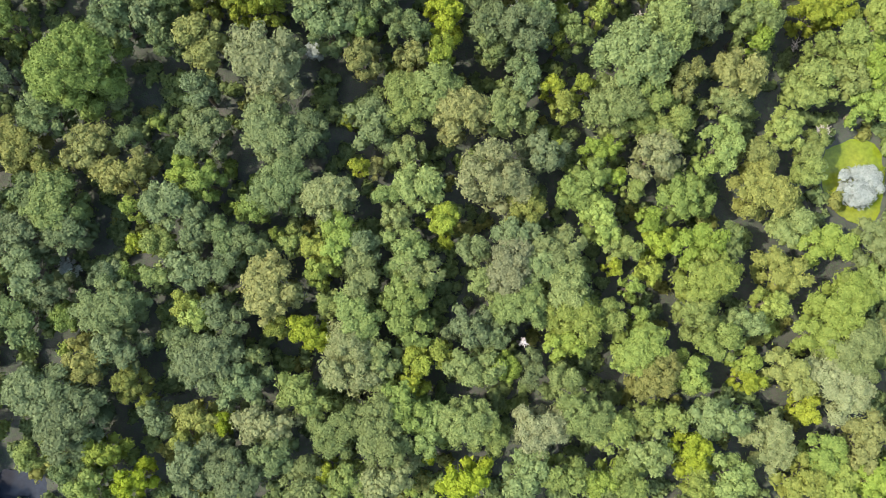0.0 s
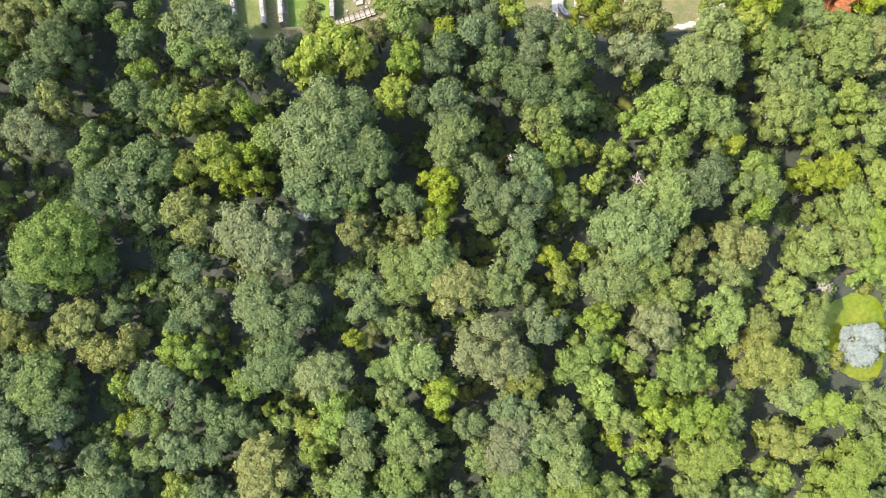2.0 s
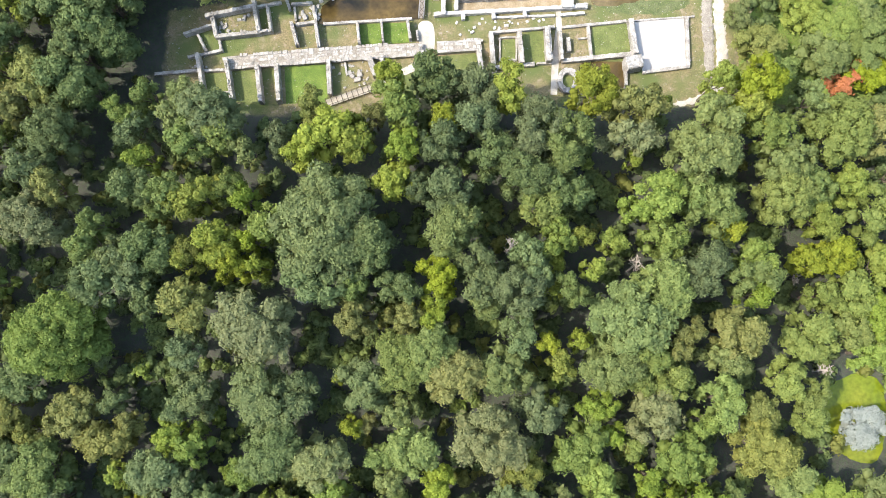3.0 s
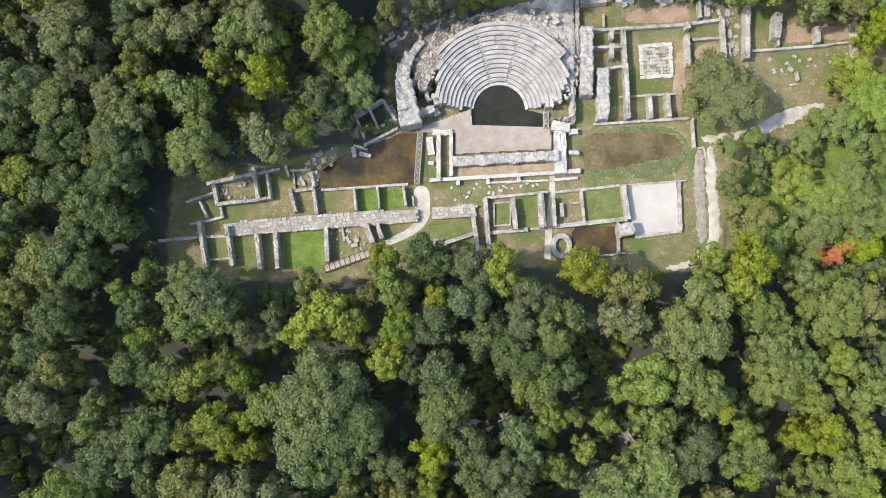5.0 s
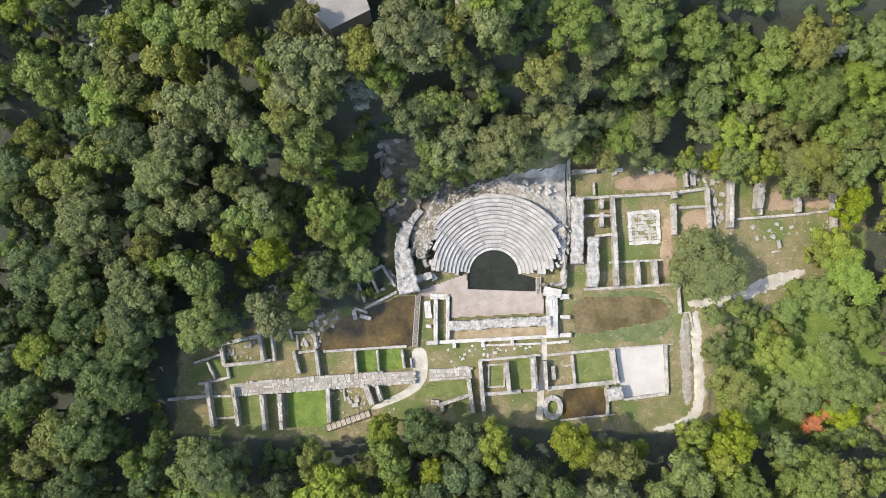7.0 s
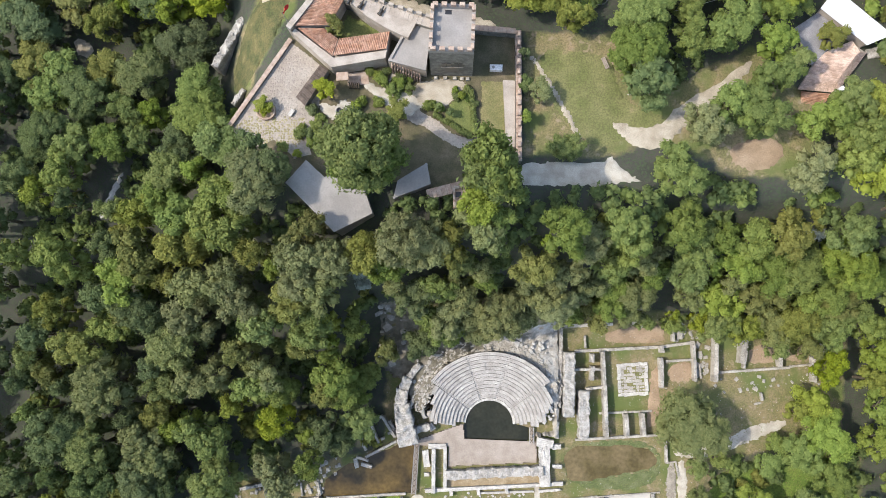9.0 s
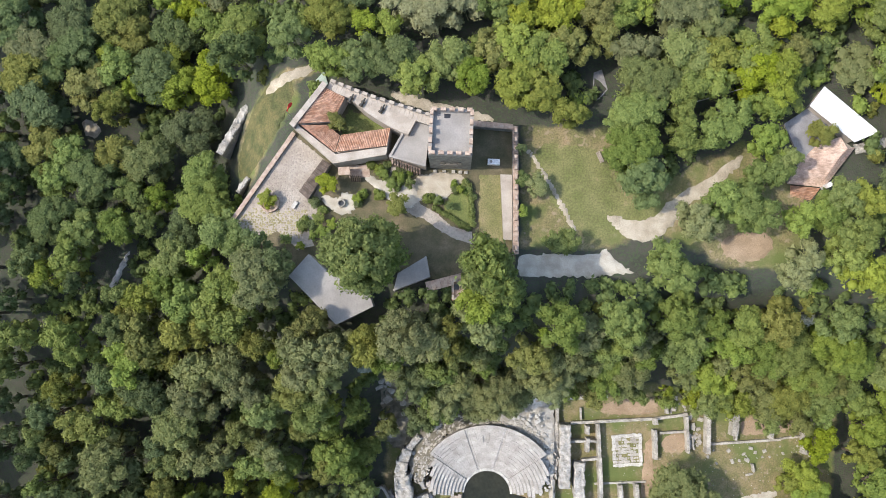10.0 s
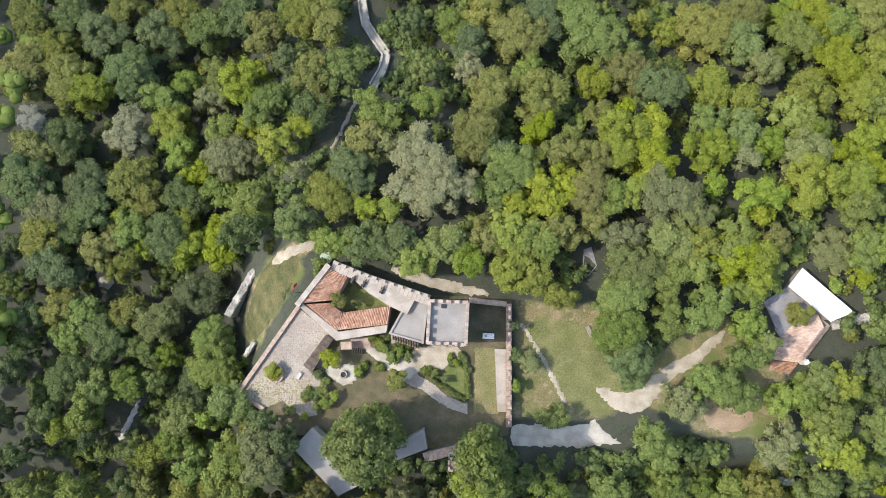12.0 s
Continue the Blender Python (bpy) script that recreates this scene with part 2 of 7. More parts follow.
def grown(poly, d):
    """The outline moved outwards by d (inwards: minus)."""
    poly = ccw(poly)
    cx, cy = sum(p[0] for p in poly) / len(poly), sum(p[1] for p in poly) / len(poly)
    return [(x + d * (x - cx) / math.hypot(x - cx, y - cy), y + d * (y - cy) / math.hypot(x - cx, y - cy)) for x, y in poly]


def rounded(poly, times=2):
    """The outline with its corners cut, again and again."""
    for _ in range(times):
        poly = [q for a, b in zip(poly, poly[1:] + poly[:1]) for q in ((0.75 * a[0] + 0.25 * b[0], 0.75 * a[1] + 0.25 * b[1]), (0.25 * a[0] + 0.75 * b[0], 0.25 * a[1] + 0.75 * b[1]))]
    return poly


def edge_point(x, y, poly):
    best, spot = 1e9, (x, y)
    for (x1, y1), (x2, y2) in zip(poly, poly[1:] + poly[:1]):
        dx, dy = x2 - x1, y2 - y1
        t = max(0, min(1, ((x - x1) * dx + (y - y1) * dy) / (dx * dx + dy * dy + 1e-9)))
        d = math.hypot(x - x1 - t * dx, y - y1 - t * dy)
        if d < best:
            best, spot = d, (x1 + t * dx, y1 + t * dy)
    return spot


def step(a, b, v):
    t = min(1, max(0, (v - a) / (b - a)))
    return t * t * (3 - 2 * t)


# ---- the ground ----
LONG_TERRACE = [(-40.8, 87.7), (-24.3, 89.9), (-5.2, 91.6), (-5.1, 89.2), (-22.5, 87.5), (-39.9, 85.4)]
TERRACE_EAST = [(-2.5, 92.0), (5.3, 92.7), (5.7, 90.7), (-2.5, 90.0)]
LAWN_A = [(-29.7, 86.6), (-22.4, 87.3), (-21.7, 80.5), (-29.1, 79.8)]
LAWN_B = [(-16.5, 94.8), (-12.9, 95.2), (-12.4, 91.2), (-16.4, 90.9)]
LAWN_C = [(-12.3, 95.2), (-8.0, 95.6), (-7.5, 91.9), (-12.1, 91.4)]
LAWN_D = [(-44.0, 84.9), (-40.3, 85.1), (-39.3, 81.6), (-43.6, 81.2)]
LAWN_E = [(-39.3, 85.4), (-34.8, 85.9), (-33.9, 79.5), (-38.8, 80.0)]
LAWN_F = [(25.4, 95.8), (31.8, 96.9), (32.5, 90.9), (25.7, 90.5)]
LAWN_G = [(12.9, 94.0), (17.2, 94.9), (17.6, 88.8), (13.2, 88.4)]
LAWN_H = [(9.1, 92.9), (11.6, 93.2), (11.7, 89.4), (9.2, 89.1)]
LAWN_I = [(-2.5, 89.5), (5.0, 90.2), (5.3, 87.7), (-5.0, 86.1), (-5.2, 86.9)]
WHITE_FLOOR = [(33.1, 97.1), (42.0, 98.3), (42.8, 89.2), (34.7, 87.9), (34.0, 90.8)]
POND_W = [(-24.5, 95.1), (-23.2, 98.3), (-19.4, 101.3), (-16.5, 102.4), (-9.0, 105.7), (-5.3, 105.8), (-5.7, 96.4), (-23.9, 94.7)]
POND_N = [(24.7, 106.4), (29.3, 107.2), (40.5, 107.6), (43.3, 105.7), (43.3, 103.3), (38.8, 102.3), (33.7, 101.0), (27.7, 99.6), (25.1, 100.3)]
POND_S = [(23.0, 89.1), (31.5, 90.0), (31.7, 84.8), (23.3, 83.5)]
ORCHESTRA = [(4.1, 110.6), (4.7, 113.3), (6.4, 115.1), (9.1, 115.8), (11.7, 115.4), (13.5, 113.8), (14.6, 110.9), (17.1, 110.3), (17.2, 107.7), (4.5, 106.9)]
STAGE_DECK = [(2.9, 110.2), (4.1, 110.5), (4.5, 106.9), (17.4, 107.6), (18.9, 107.7), (19.2, 103.5), (1.1, 102.0), (1.3, 107.7), (-1.8, 106.7), (-5.6, 106.0), (-5.2, 106.9), (-0.9, 108.7)]
PAVEMENT = [(34.8, 123.8), (41.0, 124.4), (41.3, 117.8), (35.3, 117.2)]
PATH_MAIN = [(-6.2, 95.9), (-3.2, 96.1), (-2.8, 91.6), (-3.2, 89.5), (-5.4, 86.9), (-13.3, 83.5), (-13.5, 84.5), (-7.1, 87.7), (-5.5, 89.4), (-5.8, 92.8)]
PATH_EAST = [(47.4, 105.2), (49.2, 105.3), (49.7, 96.5), (50.4, 90.1), (50.2, 87.0), (48.7, 84.1), (44.9, 82.5), (40.2, 81.6), (40.1, 82.7), (44.4, 83.7), (47.2, 85.6), (48.2, 88.0), (48.0, 93.2), (47.4, 98.5)]
PATH_STEPS = [(18.8, 99.1), (19.7, 99.4), (20.0, 95.8), (19.6, 90.3), (19.4, 83.2), (18.2, 83.2), (18.3, 88.6), (18.9, 95.7)]
STAGE_STRIP = [(0.9, 99.6), (21.3, 101.1), (21.6, 99.5), (1.0, 97.8)]
PATH_NE = [(46.5, 107.0), (52.0, 107.6), (57.5, 109.4), (59.6, 111.3), (63.9, 113.0), (69.4, 114.2), (69.2, 112.4), (65.0, 110.6), (60.2, 108.4), (55.5, 106.2), (50.0, 105.4), (46.8, 105.6)]
DIRT_E = [(45.4, 104.2), (47.0, 104.5), (47.2, 100.7), (47.8, 94.2), (47.9, 88.5), (46.6, 86.2), (45.8, 89.5), (45.6, 93.3), (45.0, 98.4)]
ROOM_DIRT = [(45.3, 124.3), (50.7, 124.9), (51.0, 120.7), (45.3, 120.1)]
YARD_DIRT = [(41.4, 122.4), (43.7, 124.5), (43.9, 111.4), (40.5, 111.0), (41.7, 117.8)]
BACK_DIRT = [(31.5, 129.9), (36.3, 131.1), (43.5, 132.9), (45.1, 129.2), (42.9, 128.2), (33.1, 127.5)]
SHOP_DIRT_A = [(61.3, 128.5), (67.3, 129.0), (67.5, 125.2), (61.5, 124.4)]
SHOP_DIRT_B = [(68.4, 128.8), (74.6, 129.4), (74.8, 125.9), (68.6, 125.2)]
BED_BUSHES = [(-14.5, 173.1), (-12.8, 172.1), (-11.6, 173.2), (-9.9, 171.2), (-9.5, 170.1), (-8.8, 172.3), (-7.6, 171.9), (-8.3, 170.9), (-16.1, 166.6), (-15.7, 168.2), (-12.6, 168.0), (-23.5, 166.0), (-22.3, 165.4), (-24.9, 163.1), (-24.1, 162.2), (-25.5, 161.9), (-0.0, 170.3), (0.6, 169.4), (2.1, 170.4), (2.8, 169.2), (3.5, 168.5), (-3.9, 167.7), (-2.4, 167.2)]
MOSSY_COBBLES = [(-37.0, 162.5), (-34.5, 165.0), (-29.5, 164.6), (-25.1, 165.3), (-24.6, 161.0), (-29.2, 157.9), (-32.2, 159.7)]
NORTH_WALK = [(-19.0, 184.8), (-16.0, 184.0), (-10.1, 182.0), (-6.5, 180.4), (-7.8, 177.7), (-11.0, 179.0), (-14.7, 181.1), (-17.1, 183.0)]
COURT_LAWN = [(-18.6, 182.9), (-11.6, 180.5), (-10.9, 179.2), (-19.2, 177.7), (-20.6, 179.7)]
OLD_WALL = [(-38.7, 185.0), (-43.5, 175.7)]
CASTLE_YARD = [(-28.3, 178.1), (-22.4, 173.8), (-22.8, 165.9), (-23.4, 164.0), (-24.8, 162.0), (-23.5, 158.8), (-26.3, 158.1), (-30.0, 161.1), (-33.4, 159.5), (-38.3, 162.3)]
WALL_WALK = [(-27.5, 178.6), (-26.6, 178.9), (-19.9, 174.1), (-11.2, 175.7), (-11.4, 174.3), (-20.2, 172.5)]
TERRACE_BLOCK = [(-7.3, 181.6), (-4.1, 180.3), (-4.7, 172.6), (-11.0, 174.1)]
GARDEN = [(1.0, 170.2), (2.9, 169.9), (3.6, 163.2), (2.8, 162.8), (-2.5, 165.6)]
CASTLE_LAWN = [(4.3, 172.2), (8.6, 172.2), (9.1, 164.9), (9.6, 160.1), (4.8, 160.3)]
CASTLE_DIRT = [(-7.3, 172.1), (2.1, 172.5), (1.8, 170.2), (-1.5, 167.5), (-4.0, 166.6), (-7.1, 168.0)]
CASTLE_PATH = [(-9.9, 168.3), (-7.8, 168.7), (-5.5, 166.7), (-2.6, 165.2), (-0.1, 163.1), (3.6, 162.1), (3.7, 160.1), (0.5, 161.0), (-2.5, 162.6), (-4.7, 164.2), (-6.7, 164.7), (-9.4, 166.5)]
HUT = [(23.8, 190.9), (25.2, 191.5), (26.3, 188.0), (24.9, 186.2), (23.6, 186.1)]
WEST_GAP = [(-75.5, 184.0), (-71.3, 183.2), (-70.5, 179.9), (-74.0, 180.0)]
WELL_YARD = [(-22.9, 167.6), (-21.7, 167.5), (-20.1, 167.1), (-18.8, 168.4), (-17.0, 167.7), (-16.0, 166.3), (-16.8, 165.1), (-19.0, 164.0), (-20.6, 165.1), (-22.3, 166.2)]
GARDEN_WALK = [(-15.2, 171.9), (-13.2, 170.8), (-11.5, 170.5), (-11.0, 172.1), (-10.7, 174.1), (-9.5, 173.3), (-10.2, 170.7), (-8.3, 169.8), (-6.5, 169.5), (-5.1, 167.5), (-7.5, 165.3), (-10.8, 166.9), (-13.5, 169.2), (-15.3, 170.5)]
SHELTER = [(-26.1, 167.8), (-22.3, 173.5), (-21.0, 172.8), (-24.6, 166.5)]
MUSEUM = [(-23.5, 157.0), (-20.4, 154.3), (-18.3, 154.7), (-15.1, 155.4), (-12.6, 148.9), (-18.5, 145.7), (-26.6, 153.3)]
MUSEUM_ANNEX = [(-8.7, 154.5), (-4.0, 157.6), (-3.2, 154.1), (-9.3, 151.5)]
GATE = [(0.4, 153.8), (4.2, 154.3), (4.0, 150.7), (0.6, 150.3)]
TERRACE_E = [(11.5, 158.8), (25.1, 159.1), (26.5, 160.4), (28.0, 158.5), (31.9, 156.2), (24.2, 155.2), (11.8, 154.7)]
WHITE_ROOF = [(62.6, 189.1), (71.8, 181.6), (67.7, 179.7), (60.1, 185.7)]
FELT_ROOF = [(56.5, 182.8), (60.8, 185.9), (64.9, 182.3), (59.4, 176.5)]
NORTH_PATH = [(-35.4, 186.8), (-30.7, 189.2), (-24.8, 191.1), (-24.2, 189.5), (-29.5, 187.6), (-33.7, 184.7)]
NORTH_STRIP = [(-24.7, 207.5), (-23.2, 210.9), (-20.3, 219.4), (-19.8, 218.9), (-22.1, 211.5), (-24.1, 207.6)]
NORTH_LANE = [(-11.4, 187.1), (-4.4, 184.8), (3.0, 183.5), (7.3, 182.2), (6.3, 181.3), (-0.1, 182.0), (-6.4, 183.1), (-11.8, 185.3)]
WEST_SLOPE = [(-29.9, 189.9), (-27.5, 184.8), (-37.0, 169.9), (-41.3, 172.8), (-37.8, 183.4), (-33.9, 187.7)]
HILL_PATH_A = [(12.0, 177.3), (12.8, 177.5), (16.7, 172.3), (19.7, 167.1), (21.8, 162.9), (21.0, 162.6), (18.7, 166.6), (15.8, 171.8)]
HILL_PATH_B = [(25.4, 166.7), (28.9, 165.9), (33.4, 165.3), (36.8, 168.2), (40.2, 171.2), (43.7, 172.7), (48.1, 176.9), (50.1, 177.2), (50.1, 176.2), (48.7, 174.8), (44.7, 170.6), (41.8, 169.2), (39.3, 166.3), (36.4, 162.7), (33.5, 161.3), (29.0, 162.7)]
HILL_PATH_C = [(45.9, 162.6), (49.9, 164.2), (54.9, 164.0), (55.5, 161.0), (52.0, 158.6), (46.9, 159.4)]
STREAM = [(-63.2, 158.3), (-64.6, 156.6), (-68.0, 149.8), (-68.3, 148.2), (-66.3, 149.9), (-64.4, 154.4)]
MEADOW = [(13.3, 178.8), (24.5, 177.7), (26.9, 175.9), (28.0, 170.1), (36.2, 167.5), (36.3, 164.1), (28.7, 163.3), (24.9, 161.2), (20.1, 163.9), (15.0, 170.5)]
MARSH_POND = [(67.5, 34.6), (78.3, 35.6), (78.2, 19.9), (70.4, 20.5), (66.5, 27.4)]
SOUTH_WATER = [(-73.9, -28.9), (-66.0, -29.7), (-65.2, -33.5), (-73.4, -33.8)]

POND_N, MARSH_POND = rounded(POND_N), rounded(MARSH_POND)
EAST_GLADE = [(50.5, 82), (53, 100), (59, 105), (84, 109), (84, 82)]
HILLTOP = [(12, 160), (12, 181), (30, 181), (36, 172), (50, 180), (61, 169), (60, 158), (48, 158), (36, 163), (25, 160)]
CLEARING = [(-51, 78), (-20, 77.5), (8, 82), (24, 81.5), (50, 82), (52, 100), (58, 106), (80, 110), (81, 131), (48, 134), (22, 137), (-12, 134), (-12, 105), (-30, 100), (-51, 96)]
FORT = [(-38.6, 162.3), (-33.4, 159.0), (-27, 155), (-12, 155), (4, 153), (11.3, 157), (10.9, 181), (3, 181.4), (-4, 181.4), (-8.5, 182.6), (-21.4, 186.6), (-28.2, 178.8)]
PONDS = [POND_W, POND_N, POND_S, ORCHESTRA, MARSH_POND, SOUTH_WATER]


def hill(x, y):
    east, far_east, west = step(19, 26, x), step(32, 38, x), step(12, 24, -x)
    south = step(126 + 7 * east - 18 * west, 151 + 3 * east + 8 * far_east + 9 * west, y)
    return 31.0 * south * (1 - step(190, 300, y)) * (1 - 0.6 * step(28, 52, -x))


def canopy(x, y):
    """How tall a middling tree of the wood stands: tall in the west, low on the hilltop and at the eastern edge."""
    if y < 100:
        return 13.5 + 4.0 * step(28, 50, y) - 4.0 * step(45, 65, x)
    slope = 18.0 - 6.0 * step(-15, 25, x) - 7.0 * step(26, 16, -x) * step(132, 120, y) * step(30, 10, x)
    return slope + ((9.8 + 1.7 * step(25, 50, -x)) - slope) * step(142, 168, y)


def ground_height(x, y):
    z = hill(x, y)
    flat = 0.0 if (inside(x, y, CLEARING) or inside(x, y, FORT)) else 1.0
    z += flat * 0.35 * noise.noise((x * 0.12, y * 0.12, 3.0))
    if -80 < x < 85 and -40 < y < 125:
        for p in PONDS:
            if inside(x, y, p):
                z -= min(0.75, 0.2 + 0.5 * edge_distance(x, y, p))
    return z


def build_ground():
    def axis(lo, hi, fine):
        far = [1.5, 4, 8, 15, 30, 60, 120, 250, 500, 1000, 2000, 3000]
        core = list(np.arange(lo, hi + 0.01, fine))
        return [lo - d for d in far[::-1]] + core + [hi + d for d in far]
    xs, ys = axis(-92, 92, 1.0), axis(-48, 78, 1.5)[:-12] + axis(78.7, 136, 0.75)[12:-12] + axis(137, 250, 1.25)[12:]
    nx, ny = len(xs), len(ys)
    verts = [(x, y, ground_height(x, y)) for y in ys for x in xs]
    faces = [(j * nx + i, j * nx + i + 1, (j + 1) * nx + i + 1, (j + 1) * nx + i) for j in range(ny - 1) for i in range(nx - 1)]
    me = bpy.data.meshes.new("ground")
    me.from_pydata(verts, [], faces)
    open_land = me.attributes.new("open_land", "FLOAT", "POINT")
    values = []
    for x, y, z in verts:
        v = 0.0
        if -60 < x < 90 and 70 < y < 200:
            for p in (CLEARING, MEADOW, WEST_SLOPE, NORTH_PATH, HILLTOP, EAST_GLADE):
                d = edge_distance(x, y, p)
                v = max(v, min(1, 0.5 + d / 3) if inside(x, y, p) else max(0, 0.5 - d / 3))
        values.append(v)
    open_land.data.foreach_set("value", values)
    m = surface("earth", (0.120, 0.115, 0.045), (0.190, 0.150, 0.080), 0.35, bump=0.7, grain=10, c3=(0.26, 0.185, 0.115), vary=0.4)
    nt = m.node_tree
    n, k = nt.nodes, nt.links.new
    b = n["Principled BSDF"]
    grass = b.inputs["Base Color"].links[0].from_socket
    attr = n.new("ShaderNodeAttribute")
    attr.attribute_name = "open_land"
    co = n.new("ShaderNodeTexCoord").outputs["Object"]

    def noise_fac(s, d=5):
        t = n.new("ShaderNodeTexNoise")
        t.inputs["Scale"].default_value, t.inputs["Detail"].default_value = s, d
        k(co, t.inputs["Vector"])
        return t.outputs["Fac"]

    def mixer(a, c, fac, lo, hi):
        mr, mx = n.new("ShaderNodeMapRange"), n.new("ShaderNodeMix")
        mx.data_type = "RGBA"
        mr.inputs["From Min"].default_value, mr.inputs["From Max"].default_value = lo, hi
        k(fac, mr.inputs["Value"]), k(mr.outputs[0], mx.inputs[0])
        for s, v in ((6, a), (7, c)):
            if isinstance(v, tuple):
                mx.inputs[s].default_value = rgba(v)
            else:
                k(v, mx.inputs[s])
        return mx.outputs[2]
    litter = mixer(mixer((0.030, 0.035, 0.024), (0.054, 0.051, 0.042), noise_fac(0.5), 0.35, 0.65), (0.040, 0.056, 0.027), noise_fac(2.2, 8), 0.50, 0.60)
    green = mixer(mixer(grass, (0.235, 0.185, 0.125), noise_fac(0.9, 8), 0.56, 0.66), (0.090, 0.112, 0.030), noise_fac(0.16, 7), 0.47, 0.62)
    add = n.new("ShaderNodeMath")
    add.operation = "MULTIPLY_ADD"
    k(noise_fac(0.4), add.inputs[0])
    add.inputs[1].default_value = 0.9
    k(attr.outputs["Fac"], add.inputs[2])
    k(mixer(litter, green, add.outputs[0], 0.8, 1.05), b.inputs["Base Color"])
    me.materials.append(m)
    me.shade_smooth()
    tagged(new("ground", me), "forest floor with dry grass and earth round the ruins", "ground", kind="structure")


build_ground()


def sheet(name, poly, z, mat, label, category, kind="structure"):
    """A thin flat layer on level ground."""
    g = Geo()
    g.prism(poly, z - 0.3, z)
    return thing(name, g, mat, label, category, kind=kind)


def drape(name, poly, lift, mat, label, category, cell=0.8, kind="structure", round_off=True, level=None):
    """A layer laid over uneven land, its rim on the outline."""
    poly = rounded(poly) if round_off else list(poly)
    xs = np.arange(min(p[0] for p in poly) - cell, max(p[0] for p in poly) + 2 * cell, cell)
    ys = np.arange(min(p[1] for p in poly) - cell, max(p[1] for p in poly) + 2 * cell, cell)
    g, index = Geo(), {}
    within = {(i, j): inside(x, y, poly) for i, x in enumerate(xs) for j, y in enumerate(ys)}
    for i in range(len(xs) - 1):
        for j in range(len(ys) - 1):
            corners = ((i, j), (i + 1, j), (i + 1, j + 1), (i, j + 1))
            if not any(within[c] for c in corners):
                continue
            ids = []
            for c in corners:
                if c not in index:
                    index[c] = len(g.v)
                    x, y = float(xs[c[0]]), float(ys[c[1]])
                    if not within[c]:
                        x, y = edge_point(x, y, poly)
                        x, y = x + rng.uniform(-0.3, 0.3), y + rng.uniform(-0.3, 0.3)
                    g.v.append((x, y, (ground_height(x, y) if level is None else level) + (lift if within[c] else -0.03)))
                ids.append(index[c])
            g.f.append(tuple(ids))
    return thing(name, g, mat, label, category, kind=kind, smooth=True)


for poly, mat, label in ((POND_W, POND, "shallow brown pond beside the stage"), (POND_N, POND_WEED, "weedy brown pond between old walls"),
                         (POND_S, POND, "small brown flooded room"), (ORCHESTRA, DARKWATER, "dark still water flooding the orchestra"),
                         (MARSH_POND, MARSH, "bright green weed-covered pond"), (SOUTH_WATER, BLUEWATER, "blue-grey open water at the wood's edge")):
    g = Geo()
    g.prism(grown(poly, 0.25), -0.9, -0.14)
    thing("water", g, mat, label, "water", kind="structure")

for poly in (LAWN_A, LAWN_B, LAWN_C):
    sheet("lawn", poly, 0.05, LUSH, "bright green grass inside a ruined room", "grass")
for poly in (LAWN_D, LAWN_E, LAWN_F, LAWN_G, LAWN_H, LAWN_I):
    sheet("lawn", poly, 0.05, GRASS, "short green grass between old walls", "grass")
sheet("courtyard_floor", WHITE_FLOOR, 0.10, WHITEGRAVEL, "white gravel floor of a ruined hall", "floor")
sheet("path", rounded(PATH_MAIN), 0.06, GRAVEL, "pale trodden path through the ruins", "path")
sheet("path", PATH_STEPS, 0.08, GRAVEL, "narrow pale path with low steps", "path")
drape("path", PATH_NE, 0.06, GRAVEL, "pale gravel path at the wood's edge", "path", 0.5)
for poly in (ROOM_DIRT, YARD_DIRT, BACK_DIRT, SHOP_DIRT_A, SHOP_DIRT_B):
    drape("bare_ground", poly, 0.05, DIRT, "bare brown earth floor between old walls", "ground", 0.6)
drape("bare_ground", DIRT_E, 0.04, TERRACE_EARTH, "bare brown earth beside the path", "ground", 0.4)


# ---- ruins ----
def rubble_top(g, p, q, w, h, base, cell, ragged):
    """A mass of mortared rubble between p and q with a broken top and crumbled edges."""
    L, turn = math.hypot(q[0] - p[0], q[1] - p[1]), math.atan2(q[1] - p[1], q[0] - p[0])
    n, rows = max(3, round(L / cell)), max(2, round(w / cell))
    c, s = math.cos(turn), math.sin(turn)
    top = {}
    for i in range(n + 1):
        side = [ragged * (noise.noise((i * cell * 0.9 + p[0], p[1], k)) + 0.5 * noise.noise((i * cell * 2.6 + p[0], p[1], k + 7))) for k in (0, 3)]
        for j in range(rows + 1):
            rim = j in (0, rows) or i in (0, n)
            f = j / rows
            u = i / n * L + rng.uniform(-0.3, 0.3) * cell
            v = (f - 0.5) * w + side[0] * (1 - f) + side[1] * f + (0 if rim else rng.uniform(-0.25, 0.25) * cell)
            z = base + h * (0.97 + 0.13 * noise.noise((p[0] + i * cell * 0.8, p[1] + j * cell * 0.8, 1))) + rng.uniform(-0.06, 0.06)
            z -= rng.uniform(0.02, 0.35) * min(1.0, ragged * 3) if rim else 0.0
            top[i, j] = len(g.v)
            g.v.append((p[0] + c * u - s * v, p[1] + s * u + c * v, z))
    for i in range(n):
        for j in range(rows):
            g.f.append((top[i, j], top[i + 1, j], top[i + 1, j + 1], top[i, j + 1]))
    ring = [(i, 0) for i in range(n)] + [(n, j) for j in range(rows)] + [(i, rows) for i in range(n, 0, -1)] + [(0, j) for j in range(rows, 0, -1)]
    low = []
    for key in ring:
        x, y, z = g.v[top[key]]
        low.append(len(g.v))
        g.v.append((x, y, base - 0.6))
    for a in range(len(ring)):
        b = (a + 1) % len(ring)
        g.f.append((low[a], low[b], top[ring[b]], top[ring[a]]))


